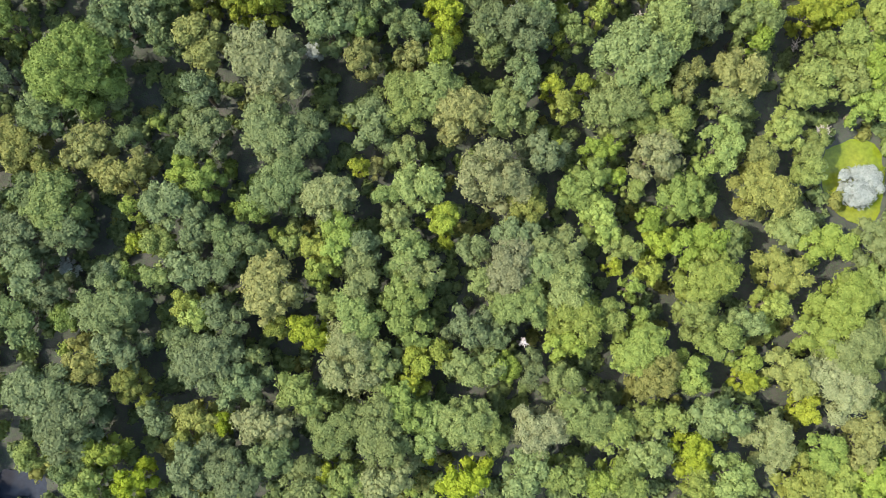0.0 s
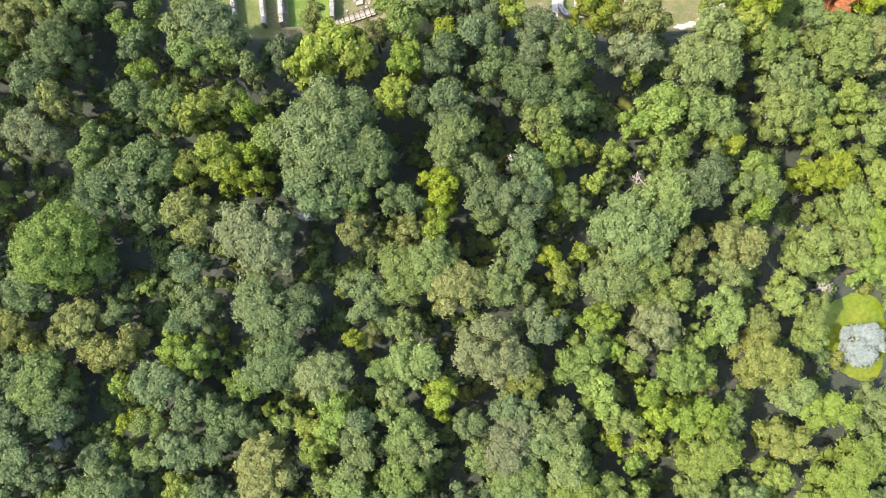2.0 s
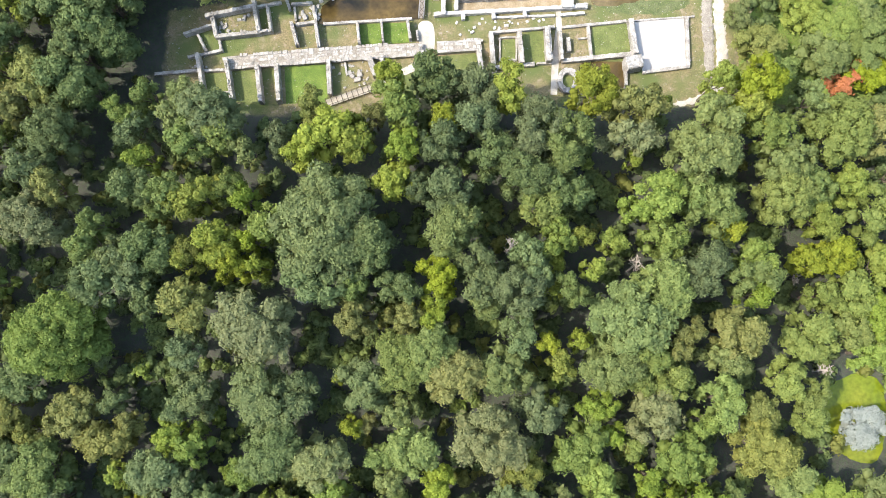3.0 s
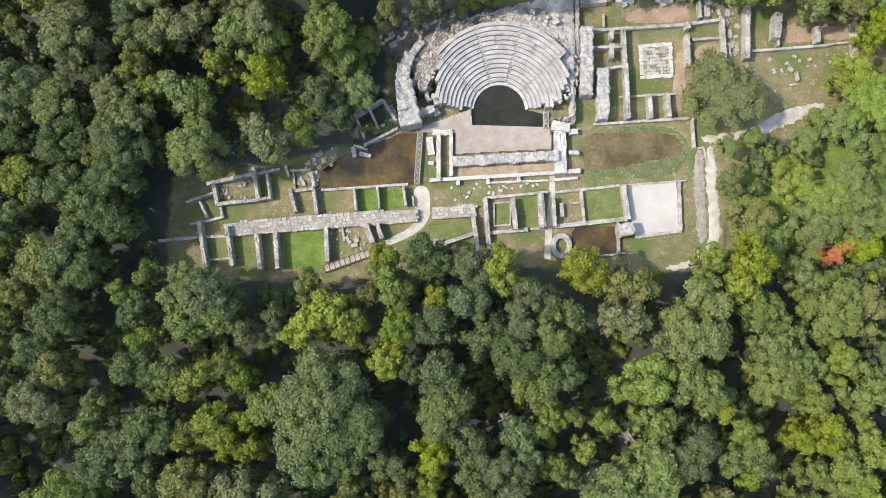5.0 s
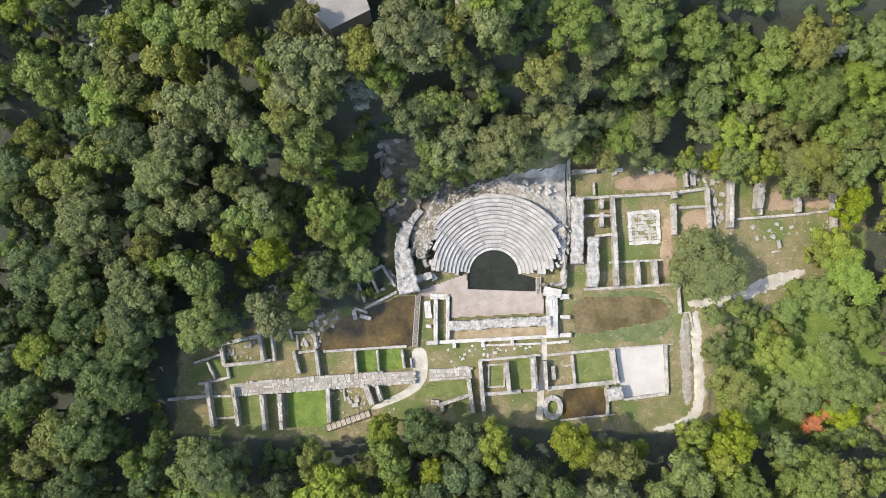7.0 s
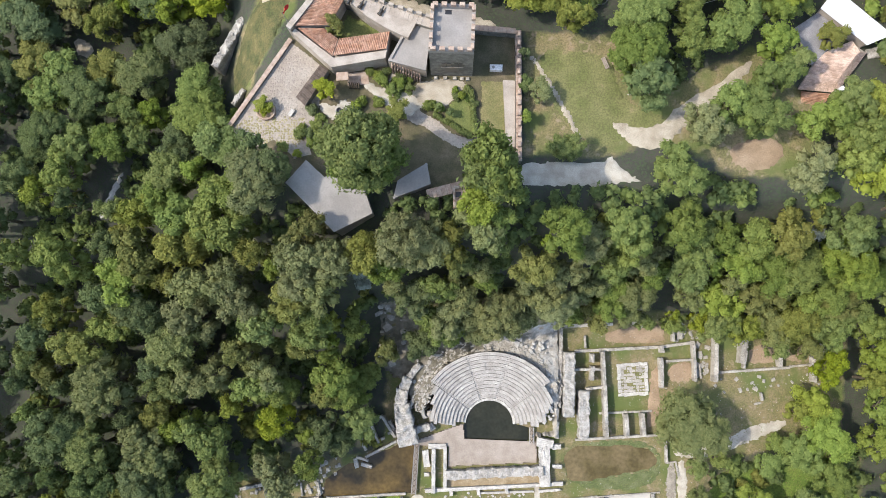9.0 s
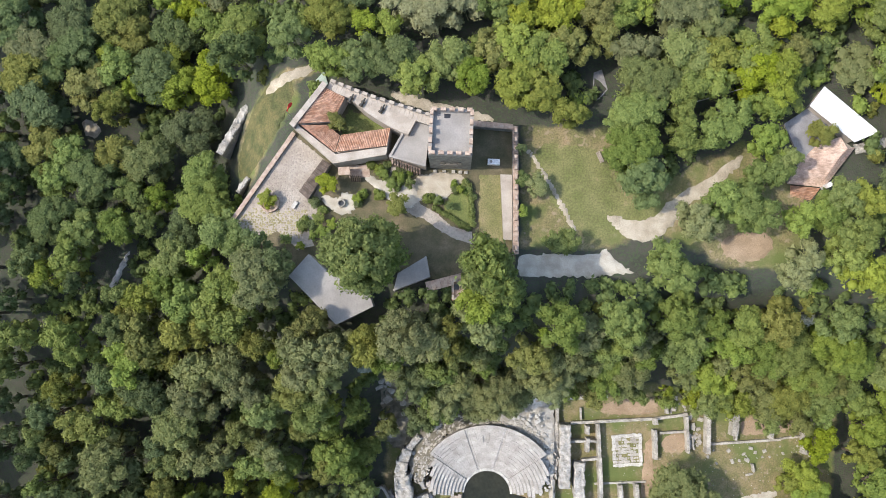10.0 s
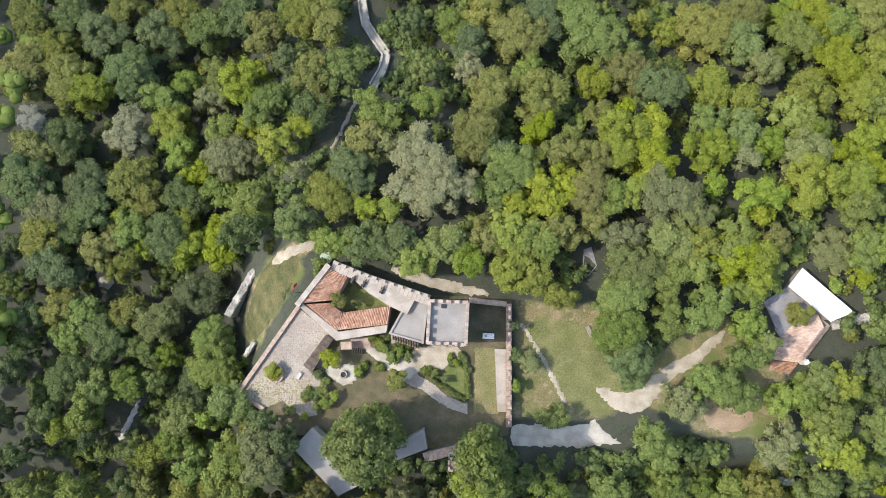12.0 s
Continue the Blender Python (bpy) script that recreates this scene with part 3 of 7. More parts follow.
def stone_wall(p, q, w, h, mat, label, group, base=0.0, name="ruined_wall", course=0.42, rough=0.05):
    """A low wall: a mortared core with single worn stones bedded in its uneven top."""
    g = Geo()
    L, turn = math.hypot(q[0] - p[0], q[1] - p[1]), math.atan2(q[1] - p[1], q[0] - p[0])
    rubble_top(g, p, q, w * 0.94, h, base, 0.24, 0.05)
    n, rows = max(1, round(L / course)), max(1, round(w / 0.36))
    c, s = math.cos(turn), math.sin(turn)
    seed = p[0] * 3.1 + p[1]
    for r in range(rows):
        cuts = [0] + sorted((i + rng.uniform(-0.42, 0.42)) / n for i in range(1, n)) + [1]
        for a, b in zip(cuts, cuts[1:]):
            if rng.random() < 0.3:
                continue
            u, v = (a + b) / 2 * L, (r + 0.5) / rows * w - w / 2 + rng.uniform(-0.05, 0.05)
            top = base + h * (1 + 0.1 * noise.noise((u * 0.5, seed, r * 0.3))) + rng.uniform(-0.05, 0.09)
            g.box(p[0] + c * u - s * v, p[1] + s * u + c * v, base - 0.5, top, max(0.12, (b - a) * L * rng.uniform(0.8, 0.98)), w / rows * rng.uniform(0.8, 1.02), turn + rng.uniform(-0.16, 0.16), 0.05, rough)
    return thing(name, g, mat, label, "wall", group)


def rubble_mass(p, q, w, h, base=0.0, mat=RUBBLE):
    """A thick stump of mortared rubble, broken on top, with stones standing out of it."""
    g = Geo()
    rubble_top(g, p, q, w, h, base, 0.22, 0.28)
    L = math.hypot(q[0] - p[0], q[1] - p[1])
    for _ in range(int(L * w * 1.6)):
        u, v = rng.uniform(0.02, 0.98), rng.uniform(-0.46, 0.46) * w
        x, y = p[0] + (q[0] - p[0]) * u - (q[1] - p[1]) / L * v, p[1] + (q[1] - p[1]) * u + (q[0] - p[0]) / L * v
        g.rock(x, y, base + h * 0.96, rng.uniform(0.10, 0.26), 0.7)
    return thing("rubble_wall", g, mat, "tall broken rubble wall of pale mortared stone", "wall", "tall rubble walls")


WEST_ROOMS = [
    (-52.7, 84.3, -45.5, 85.2, 0.6, 0.7), (-45.0, 88.0, -43.2, 79.7, 0.7, 2.16), (-39.8, 87.2, -38.4, 80.1, 0.7, 2.16), (-34.2, 86.1, -33.2, 79.5, 0.8, 2.43),
    (-30.8, 86.4, -30.0, 79.8, 0.8, 2.43), (-21.7, 87.6, -21.1, 81.4, 0.8, 2.03), (-18.9, 87.8, -18.4, 85.3, 0.4, 0.5), (-14.5, 88.5, -13.1, 85.0, 1.0, 2.16),
    (-12.4, 88.6, -11.4, 85.9, 0.8, 2.16), (-43.6, 81.0, -39.3, 81.5, 0.4, 0.6), (-45.5, 85.2, -39.9, 85.5, 0.5, 0.7), (-16.9, 94.9, -16.3, 90.9, 0.5, 2.03),
    (-12.6, 95.3, -12.1, 91.3, 0.4, 1.89), (-7.9, 95.6, -7.3, 92.1, 0.5, 1.89), (-6.2, 94.0, -5.9, 92.1, 0.4, 0.8),
]
WEST_HOUSE = [
    (-40.9, 88.8, -41.5, 90.9, 0.5, 0.9), (-46.9, 87.5, -40.9, 89.0, 0.5, 0.9), (-45.4, 91.8, -43.7, 88.7, 0.5, 1.0), (-47.7, 91.5, -42.7, 93.4, 0.5, 1.62),
    (-42.8, 94.8, -41.9, 91.3, 0.7, 1.62), (-44.1, 95.0, -35.2, 97.2, 0.7, 1.62), (-35.4, 97.2, -30.8, 98.3, 0.5, 0.8), (-35.6, 98.3, -34.3, 92.4, 0.7, 2.03),
    (-41.9, 91.3, -34.1, 92.4, 0.7, 1.62), (-33.1, 97.3, -32.2, 92.8, 0.5, 1.76), (-34.5, 92.4, -32.0, 92.8, 0.5, 1.62), (-29.9, 98.9, -29.1, 96.8, 0.5, 1.0),
    (-28.7, 94.5, -27.4, 90.3, 0.6, 1.62), (-27.9, 94.2, -24.5, 94.8, 0.5, 1.0), (-24.4, 94.8, -23.5, 90.0, 0.6, 1.76), (-25.1, 97.8, -24.4, 95.1, 0.6, 0.8),
]
WEST_HOUSE += [
    (-29.0, 98.0, -25.2, 98.4, 0.5, 0.8), (-23.1, 94.6, -7.1, 96.2, 0.5, 0.6), (-28.4, 97.5, -28.0, 94.9, 0.4, 0.6),
]
CENTRE_ROOMS = [
    (7.0, 94.0, 18.6, 95.5, 0.5, 0.8), (7.1, 93.9, 8.1, 84.6, 0.8, 1.76), (12.1, 94.0, 12.8, 88.3, 0.8, 2.29), (17.0, 95.0, 17.5, 88.7, 0.8, 2.29),
    (8.0, 87.6, 15.1, 88.5, 0.7, 0.9), (15.5, 88.6, 18.2, 88.8, 0.4, 0.8), (8.8, 93.2, 8.9, 88.9, 0.3, 0.5), (11.8, 93.4, 11.9, 89.2, 0.3, 0.5),
    (8.8, 93.2, 11.8, 93.5, 0.3, 0.5), (8.9, 89.0, 11.9, 89.3, 0.3, 0.5), (5.0, 90.5, 6.1, 84.3, 0.8, 1.89), (-0.3, 85.4, 5.5, 87.5, 0.7, 1.0),
    (-0.1, 85.5, 0.4, 84.1, 0.7, 1.0), (-2.0, 85.8, -0.4, 85.7, 1.1, 0.8), (-2.5, 90.0, 5.6, 90.8, 0.5, 1.1), (-2.5, 91.8, 5.8, 92.5, 0.4, 0.8),
]
STAGE_WALLS = [
    (-1.8, 105.5, -1.5, 96.7, 0.8, 1.6), (0.5, 106.0, 0.8, 97.8, 0.7, 1.4), (-3.2, 97.0, 24.4, 99.5, 0.7, 1.0), (7.5, 96.9, 18.6, 97.7, 0.4, 0.6),
    (2.0, 97.6, 2.1, 96.2, 0.7, 1.0), (7.5, 97.8, 7.6, 96.6, 0.7, 0.9), (13.1, 98.2, 13.3, 97.1, 0.6, 0.9), (-2.9, 105.9, 0.7, 106.0, 1.0, 1.2),
    (-3.5, 105.0, -3.0, 101.7, 1.3, 1.0), (-3.5, 100.2, -2.5, 100.2, 0.7, 0.9), (20.4, 107.5, 20.8, 98.9, 2.2, 1.6), (18.9, 107.8, 22.2, 107.3, 1.7, 1.8),
    (22.1, 106.7, 23.8, 106.9, 1.0, 1.2), (22.2, 102.9, 24.1, 102.9, 0.7, 1.1), (22.3, 99.4, 24.4, 99.6, 0.8, 1.1), (19.6, 97.8, 24.0, 98.3, 0.5, 0.8),
]
EAST_ROOMS = [
    (19.9, 95.5, 31.5, 97.1, 0.5, 0.6), (31.5, 97.1, 43.9, 98.5, 0.3, 0.4), (24.6, 95.8, 25.3, 90.3, 0.5, 1.0), (21.0, 93.5, 21.3, 91.0, 0.7, 1.0),
    (22.9, 93.5, 25.1, 93.9, 0.3, 0.5), (19.4, 94.5, 19.9, 89.1, 0.6, 2.03), (20.0, 89.2, 33.1, 91.0, 0.8, 1.1), (32.1, 97.1, 33.1, 90.8, 0.9, 1.89),
    (31.4, 90.5, 31.7, 84.8, 0.5, 0.9), (22.8, 83.3, 33.0, 84.8, 0.3, 0.4), (42.4, 98.3, 42.8, 89.2, 0.6, 0.8), (34.6, 87.7, 43.0, 89.1, 0.6, 0.7),
    (17.4, 95.3, 18.0, 89.0, 0.5, 2.03),
]
COURTYARD = [
    (26.7, 108.3, 44.3, 110.0, 0.5, 0.9), (44.7, 110.0, 45.1, 104.4, 0.5, 1.0), (45.3, 104.4, 47.0, 104.7, 0.3, 0.5), (47.0, 104.7, 47.6, 101.9, 0.3, 0.4),
    (26.1, 126.0, 43.7, 127.6, 0.6, 1.1), (43.7, 127.6, 50.3, 128.8, 0.6, 1.1), (28.5, 118.6, 31.8, 119.1, 0.5, 1.76), (26.0, 122.4, 31.7, 122.7, 0.5, 2.16),
    (29.5, 125.7, 29.5, 124.0, 0.8, 2.29), (29.6, 123.2, 29.5, 120.4, 0.8, 2.29), (31.6, 126.2, 32.1, 119.4, 0.7, 2.16), (32.1, 119.4, 32.7, 109.2, 0.8, 2.43),
    (43.4, 127.8, 43.6, 126.5, 0.8, 2.03), (43.4, 125.4, 43.7, 119.4, 0.8, 1.89), (44.5, 124.7, 50.4, 125.3, 0.5, 1.1), (49.9, 128.4, 50.4, 120.9, 0.6, 1.76),
]
COURTYARD_SOUTH = [
    (51.4, 124.3, 51.7, 121.5, 0.4, 0.8), (31.4, 113.7, 42.0, 114.6, 0.4, 0.5), (36.5, 114.0, 36.9, 109.5, 0.8, 2.29), (39.8, 114.3, 40.2, 109.8, 0.8, 2.29),
    (23.0, 134.9, 23.4, 118.8, 0.7, 1.62), (38.9, 136.4, 38.9, 131.9, 0.8, 2.43), (32.0, 133.9, 32.0, 131.8, 0.6, 1.89), (23.7, 131.0, 28.5, 131.4, 0.7, 1.76),
    (28.1, 129.2, 28.3, 126.7, 0.4, 0.9), (45.6, 131.9, 45.9, 128.8, 0.5, 1.62), (47.3, 131.4, 47.3, 129.3, 1.1, 0.8),
]
EAST_SHOPS = [
    (54.3, 130.9, 54.2, 121.1, 0.9, 2.4), (59.9, 129.7, 59.5, 125.0, 1.3, 2.6), (60.2, 125.2, 60.2, 123.9, 0.4, 1.4), (67.1, 127.5, 67.3, 124.6, 0.8, 2.0),
    (74.0, 128.7, 74.2, 121.8, 0.9, 1.6), (75.9, 129.5, 76.5, 127.3, 0.4, 1.8), (55.4, 122.9, 69.5, 124.4, 0.5, 0.9), (69.6, 124.6, 73.9, 125.2, 0.4, 0.7),
    (63.8, 119.2, 64.1, 117.6, 0.4, 1.0), (62.6, 116.8, 64.0, 117.1, 0.4, 0.4),
]
VAULT_ROOMS = [
    (-17.4, 108.3, -12.3, 111.6, 0.5, 1.89), (-14.9, 110.2, -12.9, 106.2, 0.5, 1.62), (-12.3, 111.5, -9.6, 107.6, 0.6, 2.16), (-17.2, 108.4, -15.5, 104.5, 0.5, 1.0),
    (-15.5, 103.1, -9.4, 106.6, 0.5, 0.9), (-13.5, 106.3, -11.8, 107.2, 0.5, 1.0), (-11.2, 108.0, -9.7, 108.5, 0.5, 0.8), (-17.4, 103.1, -14.9, 102.4, 0.5, 0.8),
    (-17.6, 102.8, -17.1, 100.9, 0.8, 0.8), (-16.3, 101.7, -14.2, 101.2, 0.7, 0.7),
]
RUBBLE_WALLS = [
    (24.7, 125.9, 24.9, 113.1, 2.3, 3.6), (27.9, 118.4, 28.1, 108.8, 2.1, 3.0), (0.9, 100.4, 20.4, 102.1, 1.8, 2.2), (32.3, 90.0, 32.8, 87.7, 2.9, 3.2),
    (23.1, 126.3, 23.1, 115.8, 0.8, 2.2), (-8.3, 114.6, -8.0, 111.8, 3.2, 5.2), (-8.0, 112.2, -7.4, 109.2, 3.5, 5.0), (-7.4, 109.5, -6.7, 106.4, 3.8, 4.7),
    (-8.7, 114.2, -8.3, 117.4, 2.4, 5.0), (-8.3, 117.0, -7.4, 119.7, 2.0, 4.6), (-7.5, 119.3, -5.2, 122.4, 1.3, 3.8), (-7.0, 116.8, -6.5, 119.2, 1.2, 2.6),
    (-6.5, 119.0, -5.6, 120.8, 1.2, 2.2), (-4.9, 114.7, -3.7, 111.5, 1.0, 2.4), (-5.6, 109.1, -2.7, 110.0, 1.3, 2.8), (-2.8, 110.3, -2.0, 109.2, 1.0, 1.8),
]
RUBBLE_WALLS += [
    (-10.9, 110.7, -9.8, 108.1, 1.0, 1.6), (-4.0, 116.9, -2.9, 118.2, 1.1, 2.6), (-3.0, 113.1, -2.3, 110.9, 0.9, 2.0),
]

for rows, group in ((WEST_ROOMS, "west room walls"), (WEST_HOUSE, "west house walls"), (CENTRE_ROOMS, "centre room walls"), (EAST_ROOMS, "east room walls"),
                    (COURTYARD, "courtyard walls"), (COURTYARD_SOUTH, "courtyard walls"), (EAST_SHOPS, "east room walls"), (VAULT_ROOMS, "west house walls")):
    for x1, y1, x2, y2, w, h in rows:
        stone_wall((x1, y1), (x2, y2), w, h, STONE, "low ruined wall of grey limestone blocks", group)
for x1, y1, x2, y2, w, h in STAGE_WALLS:
    stone_wall((x1, y1), (x2, y2), w, h, PALE, "low pale limestone wall of the stage building", "stage walls", course=0.8)
for x1, y1, x2, y2, w, h in RUBBLE_WALLS:
    rubble_mass((x1, y1), (x2, y2), w, h)


def paved_terrace(poly, z, label, turn):
    body = Geo()
    body.prism(poly, -0.4, z)
    ob = holder("stone_terrace", label, "terrace", kind="structure")
    part("core", body, TERRACE_EARTH, ob)
    c, s = math.cos(turn), math.sin(turn)
    ox, oy = poly[0]
    edge, k = ccw(poly), 0
    flat = [((x - ox) * c + (y - oy) * s, -(x - ox) * s + (y - oy) * c) for x, y in poly]
    v = min(q[1] for q in flat)
    while v < max(q[1] for q in flat):
        d, u = rng.uniform(0.45, 0.7), min(q[0] for q in flat) + rng.uniform(0, 0.5)
        while u < max(q[0] for q in flat):
            w = rng.uniform(0.35, 1.0)
            x, y = ox + (u + w / 2) * c - (v + d / 2) * s, oy + (u + w / 2) * s + (v + d / 2) * c
            rim = edge_distance(x, y, edge)
            if inside(x, y, edge) and k < 290 and (rng.random() < (0.9 if rim < 0.5 else 0.6)):
                g = Geo()
                g.box(x, y, z - 0.1, z + (0.16 if rim < 0.5 else 0.07) + rng.uniform(-0.03, 0.04), w * rng.uniform(0.75, 0.97), d * rng.uniform(0.75, 0.97), turn + rng.uniform(-0.2, 0.2), 0.03, 0.08)
                part("slab", g, STONE, ob)
                k += 1
            u += w
        v += d
    return ob


paved_terrace(LONG_TERRACE, 0.9, "long raised stone terrace with worn paving slabs", 0.11)
paved_terrace(TERRACE_EAST, 0.7, "short raised stone terrace with worn paving", 0.07)


def pavement_square():
    ob = holder("paved_square", "square of broken pale flagstones in the courtyard", "pavement", kind="structure")
    g = Geo()
    g.prism(PAVEMENT, -0.2, 0.12)
    part("bed", g, DRYGRASS, ob)
    (ax, ay), (bx, by), (cx, cy), (dx, dy) = PAVEMENT
    n = 10
    for i in range(n):
        for j in range(n):
            rim = i in (0, n - 1) or j in (0, n - 1)
            if not rim and rng.random() < 0.22:
                continue
            u, v = (i + 0.5) / n + rng.uniform(-0.012, 0.012), (j + 0.5) / n + rng.uniform(-0.012, 0.012)
            x = (1 - u) * ((1 - v) * ax + v * dx) + u * ((1 - v) * bx + v * cx)
            y = (1 - u) * ((1 - v) * ay + v * dy) + u * ((1 - v) * by + v * cy)
            s = 0.7 if rim else rng.uniform(0.3, 0.74)
            g = Geo()
            g.box(x, y, 0, (0.30 if rim else 0.2) + rng.uniform(-0.03, 0.03), s, s * rng.uniform(0.85, 1.05), rng.uniform(-0.2, 0.2) * (0 if rim else 1) + 0.08, 0.03, 0.05)
            part("flagstone", g, STONE if not rim else PALE, ob)


pavement_square()

THEATRE = (9.3, 110.6)


def arc_block(g, r0, r1, a0, a1, z0, z1, cut=0.03):
    """One curved stone of a seat row."""
    n = 2
    vs, fs = [], []
    for i in range(n + 1):
        a = a0 + (a1 - a0) * i / n
        for r, z in ((r0, z0), (r1, z0), (r1 - cut, z1), (r0 + cut, z1)):
            vs.append((THEATRE[0] + r * math.cos(a), THEATRE[1] + r * math.sin(a), z))
    for i in range(n):
        for j in range(4):
            fs.append((4 * i + j, 4 * i + 4 + j, 4 * i + 4 + (j + 1) % 4, 4 * i + (j + 1) % 4))
    fs += [(0, 1, 2, 3), (4 * n + 3, 4 * n + 2, 4 * n + 1, 4 * n)]
    g.add(vs, [f[::-1] for f in fs])


def theatre():
    ob = holder("theatre_seating", "curved tiers of pale limestone theatre seats", "seating")
    rows, pitch, rise = 11, 0.74, 0.40
    aisles = [2, 41, 77, 110, 143, 182]
    for w, (d0, d1) in enumerate(zip(aisles, aisles[1:])):
        for i in range(rows + (2 if w in (1, 2, 3) else 0)):
            r0 = 5.35 + i * pitch
            lo, hi = d0 + 16 / r0, d1 - 16 / r0
            if w == 0:
                lo += max(0, i - 6) * 5 + rng.uniform(-2.5, 3.5)
            if w == 4:
                hi -= max(0, i - 7) * 9 + rng.uniform(-4.0, 3.0)
            if hi - lo < 3:
                continue
            n = max(1, round(radians(hi - lo) * r0 / 1.3))
            for b in range(n):
                g = Geo()
                a0, a1 = radians(lo + (hi - lo) * b / n), radians(lo + (hi - lo) * (b + 1) / n)
                gap = 0.005 / r0
                sink = rng.uniform(-0.02, 0.012)
                slip = rng.uniform(-0.018, 0.018)
                if i > 7 and rng.random() < 0.2:
                    sink -= rng.uniform(0.1, 0.35)
                arc_block(g, r0 + slip, r0 + pitch - 0.005, a0 + gap, a1 - gap, -0.6, 0.35 + (i + 1) * rise + sink)
                part("seat_block", g, SEAT, ob)
    for d in aisles[1:-1]:
        a = radians(d)
        for i in range(rows * 2 + 4):
            g = Geo()
            r0 = 5.35 + i * pitch / 2
            arc_block(g, r0, r0 + pitch / 2 - 0.02, a - 0.27 / r0, a + 0.27 / r0, -0.6, 0.25 + (i + 1) * rise / 2, 0.01)
            part("step", g, SEAT, ob)
    g = Geo()
    for b in range(26):
        a0, a1 = radians(3 + 175 * b / 26), radians(3 + 175 * (b + 1) / 26)
        arc_block(g, 4.75, 5.32, a0 + 0.004, a1 - 0.004, -0.6, 0.28 + rng.uniform(-0.03, 0.03))
    part("kerb", g, PALE, ob, "low pale kerb round the orchestra")
    return ob


theatre()

# earth banks behind the seats
def bumpy_bank(poly, height, mat, label, amp=0.35, cell=0.7):
    """A bank of earth and rubble with an uneven top that falls off at its rim."""
    xs = np.arange(min(p[0] for p in poly) - cell, max(p[0] for p in poly) + cell, cell)
    ys = np.arange(min(p[1] for p in poly) - cell, max(p[1] for p in poly) + cell, cell)
    g = Geo()
    for x in xs:
        for y in ys:
            px, py = x + rng.uniform(-0.2, 0.2), y + rng.uniform(-0.2, 0.2)
            z = -0.6
            if inside(px, py, poly):
                z = height(px, py) * min(1, 0.72 + 0.6 * edge_distance(px, py, poly)) + amp * noise.noise((px * 0.7, py * 0.7, 5)) + rng.uniform(-0.08, 0.08)
            g.v.append((px, py, z))
    n = len(ys)
    g.f = [(i * n + j, (i + 1) * n + j, (i + 1) * n + j + 1, i * n + j + 1) for i in range(len(xs) - 1) for j in range(n - 1)]
    return thing("earth_bank", g, mat, label, "ground", kind="structure")


SANDY = surface("trodden_bank", (0.29, 0.262, 0.225), (0.43, 0.408, 0.38), 0.5, bump=0.6, c3=(0.33, 0.25, 0.18))
# STONY is toned dark: part of the trees' shade there sits in its colour.
STONY = surface("stony_bank", (0.095, 0.085, 0.060), (0.19, 0.17, 0.14), 0.6, bump=0.8, c3=(0.29, 0.27, 0.245))
def slope_height(x, y):
    return max(hill(x, y) + 0.15, 4.4 - 0.36 * max(0, math.hypot(x - THEATRE[0], y - THEATRE[1]) - 13.5))


outer = [(THEATRE[0] + 13.0 * math.cos(radians(a)), THEATRE[1] + 13.0 * math.sin(radians(a))) for a in range(-4, 42, 6)]
outer += [(THEATRE[0] + 14.6 * math.cos(radians(a)), THEATRE[1] + 14.6 * math.sin(radians(a))) for a in range(42, 106, 6)]
bumpy_bank([(23.2, 108.6), (17.5, 108.8)] + outer + [(6, 128), (10, 130), (22.9, 133)], lambda x, y: 2.9 if y < 119 else min(3.4, slope_height(x, y)), SANDY, "sandy earth bank with rubble beside the theatre seats", 0.25, 0.5)
outer = [(THEATRE[0] + 14.6 * math.cos(radians(a)), THEATRE[1] + 14.6 * math.sin(radians(a))) for a in range(94, 144, 6)]
outer += [(THEATRE[0] + 13.0 * math.cos(radians(a)), THEATRE[1] + 13.0 * math.sin(radians(a))) for a in range(144, 172, 6)]
bumpy_bank([(10.2, 133.0), (8.0, 128)] + outer + [(-5.6, 112.5), (-8.6, 118.5), (-14, 122), (-14, 136)], slope_height, STONY, "stony bank behind the theatre seats", 0.4, 0.6)


def ring_rubble():
    """Tumbled top rows of the seating, too broken to count."""
    g = Geo()
    for a in np.arange(18, 170, 0.9):
        for r in ((15.1, 15.6, 16.1, 16.7, 17.3) if 41 < a < 143 else (13.5, 13.9, 14.3, 14.8, 15.3, 15.9, 16.5)):
            if rng.random() < (0.8 if a < 41 else 0.25 if r < 14 else 0.45):
                continue
            t, q = radians(a + rng.uniform(-1, 1)), r + rng.uniform(-0.3, 0.3)
            x, y = THEATRE[0] + q * math.cos(t), THEATRE[1] + q * math.sin(t)
            z = (2.9 if y < 119 and x > 9 else min(3.4, slope_height(x, y)) if x > 9 else slope_height(x, y)) - 0.1 + rng.uniform(-0.12, 0.1)
            if rng.random() < 0.6:
                g.box(THEATRE[0] + q * math.cos(t), THEATRE[1] + q * math.sin(t), z - 1.2, z + 0.3, rng.uniform(0.22, 0.45), rng.uniform(0.3, 0.75), t + rng.uniform(-0.5, 0.5), 0.05, 0.08)
            else:
                g.rock(THEATRE[0] + q * math.cos(t), THEATRE[1] + q * math.sin(t), z, rng.uniform(0.12, 0.30))
    thing("fallen_stones", g, STONE, "tumbled limestone blocks along the top seat rows", "stones", kind="stuff")


ring_rubble()


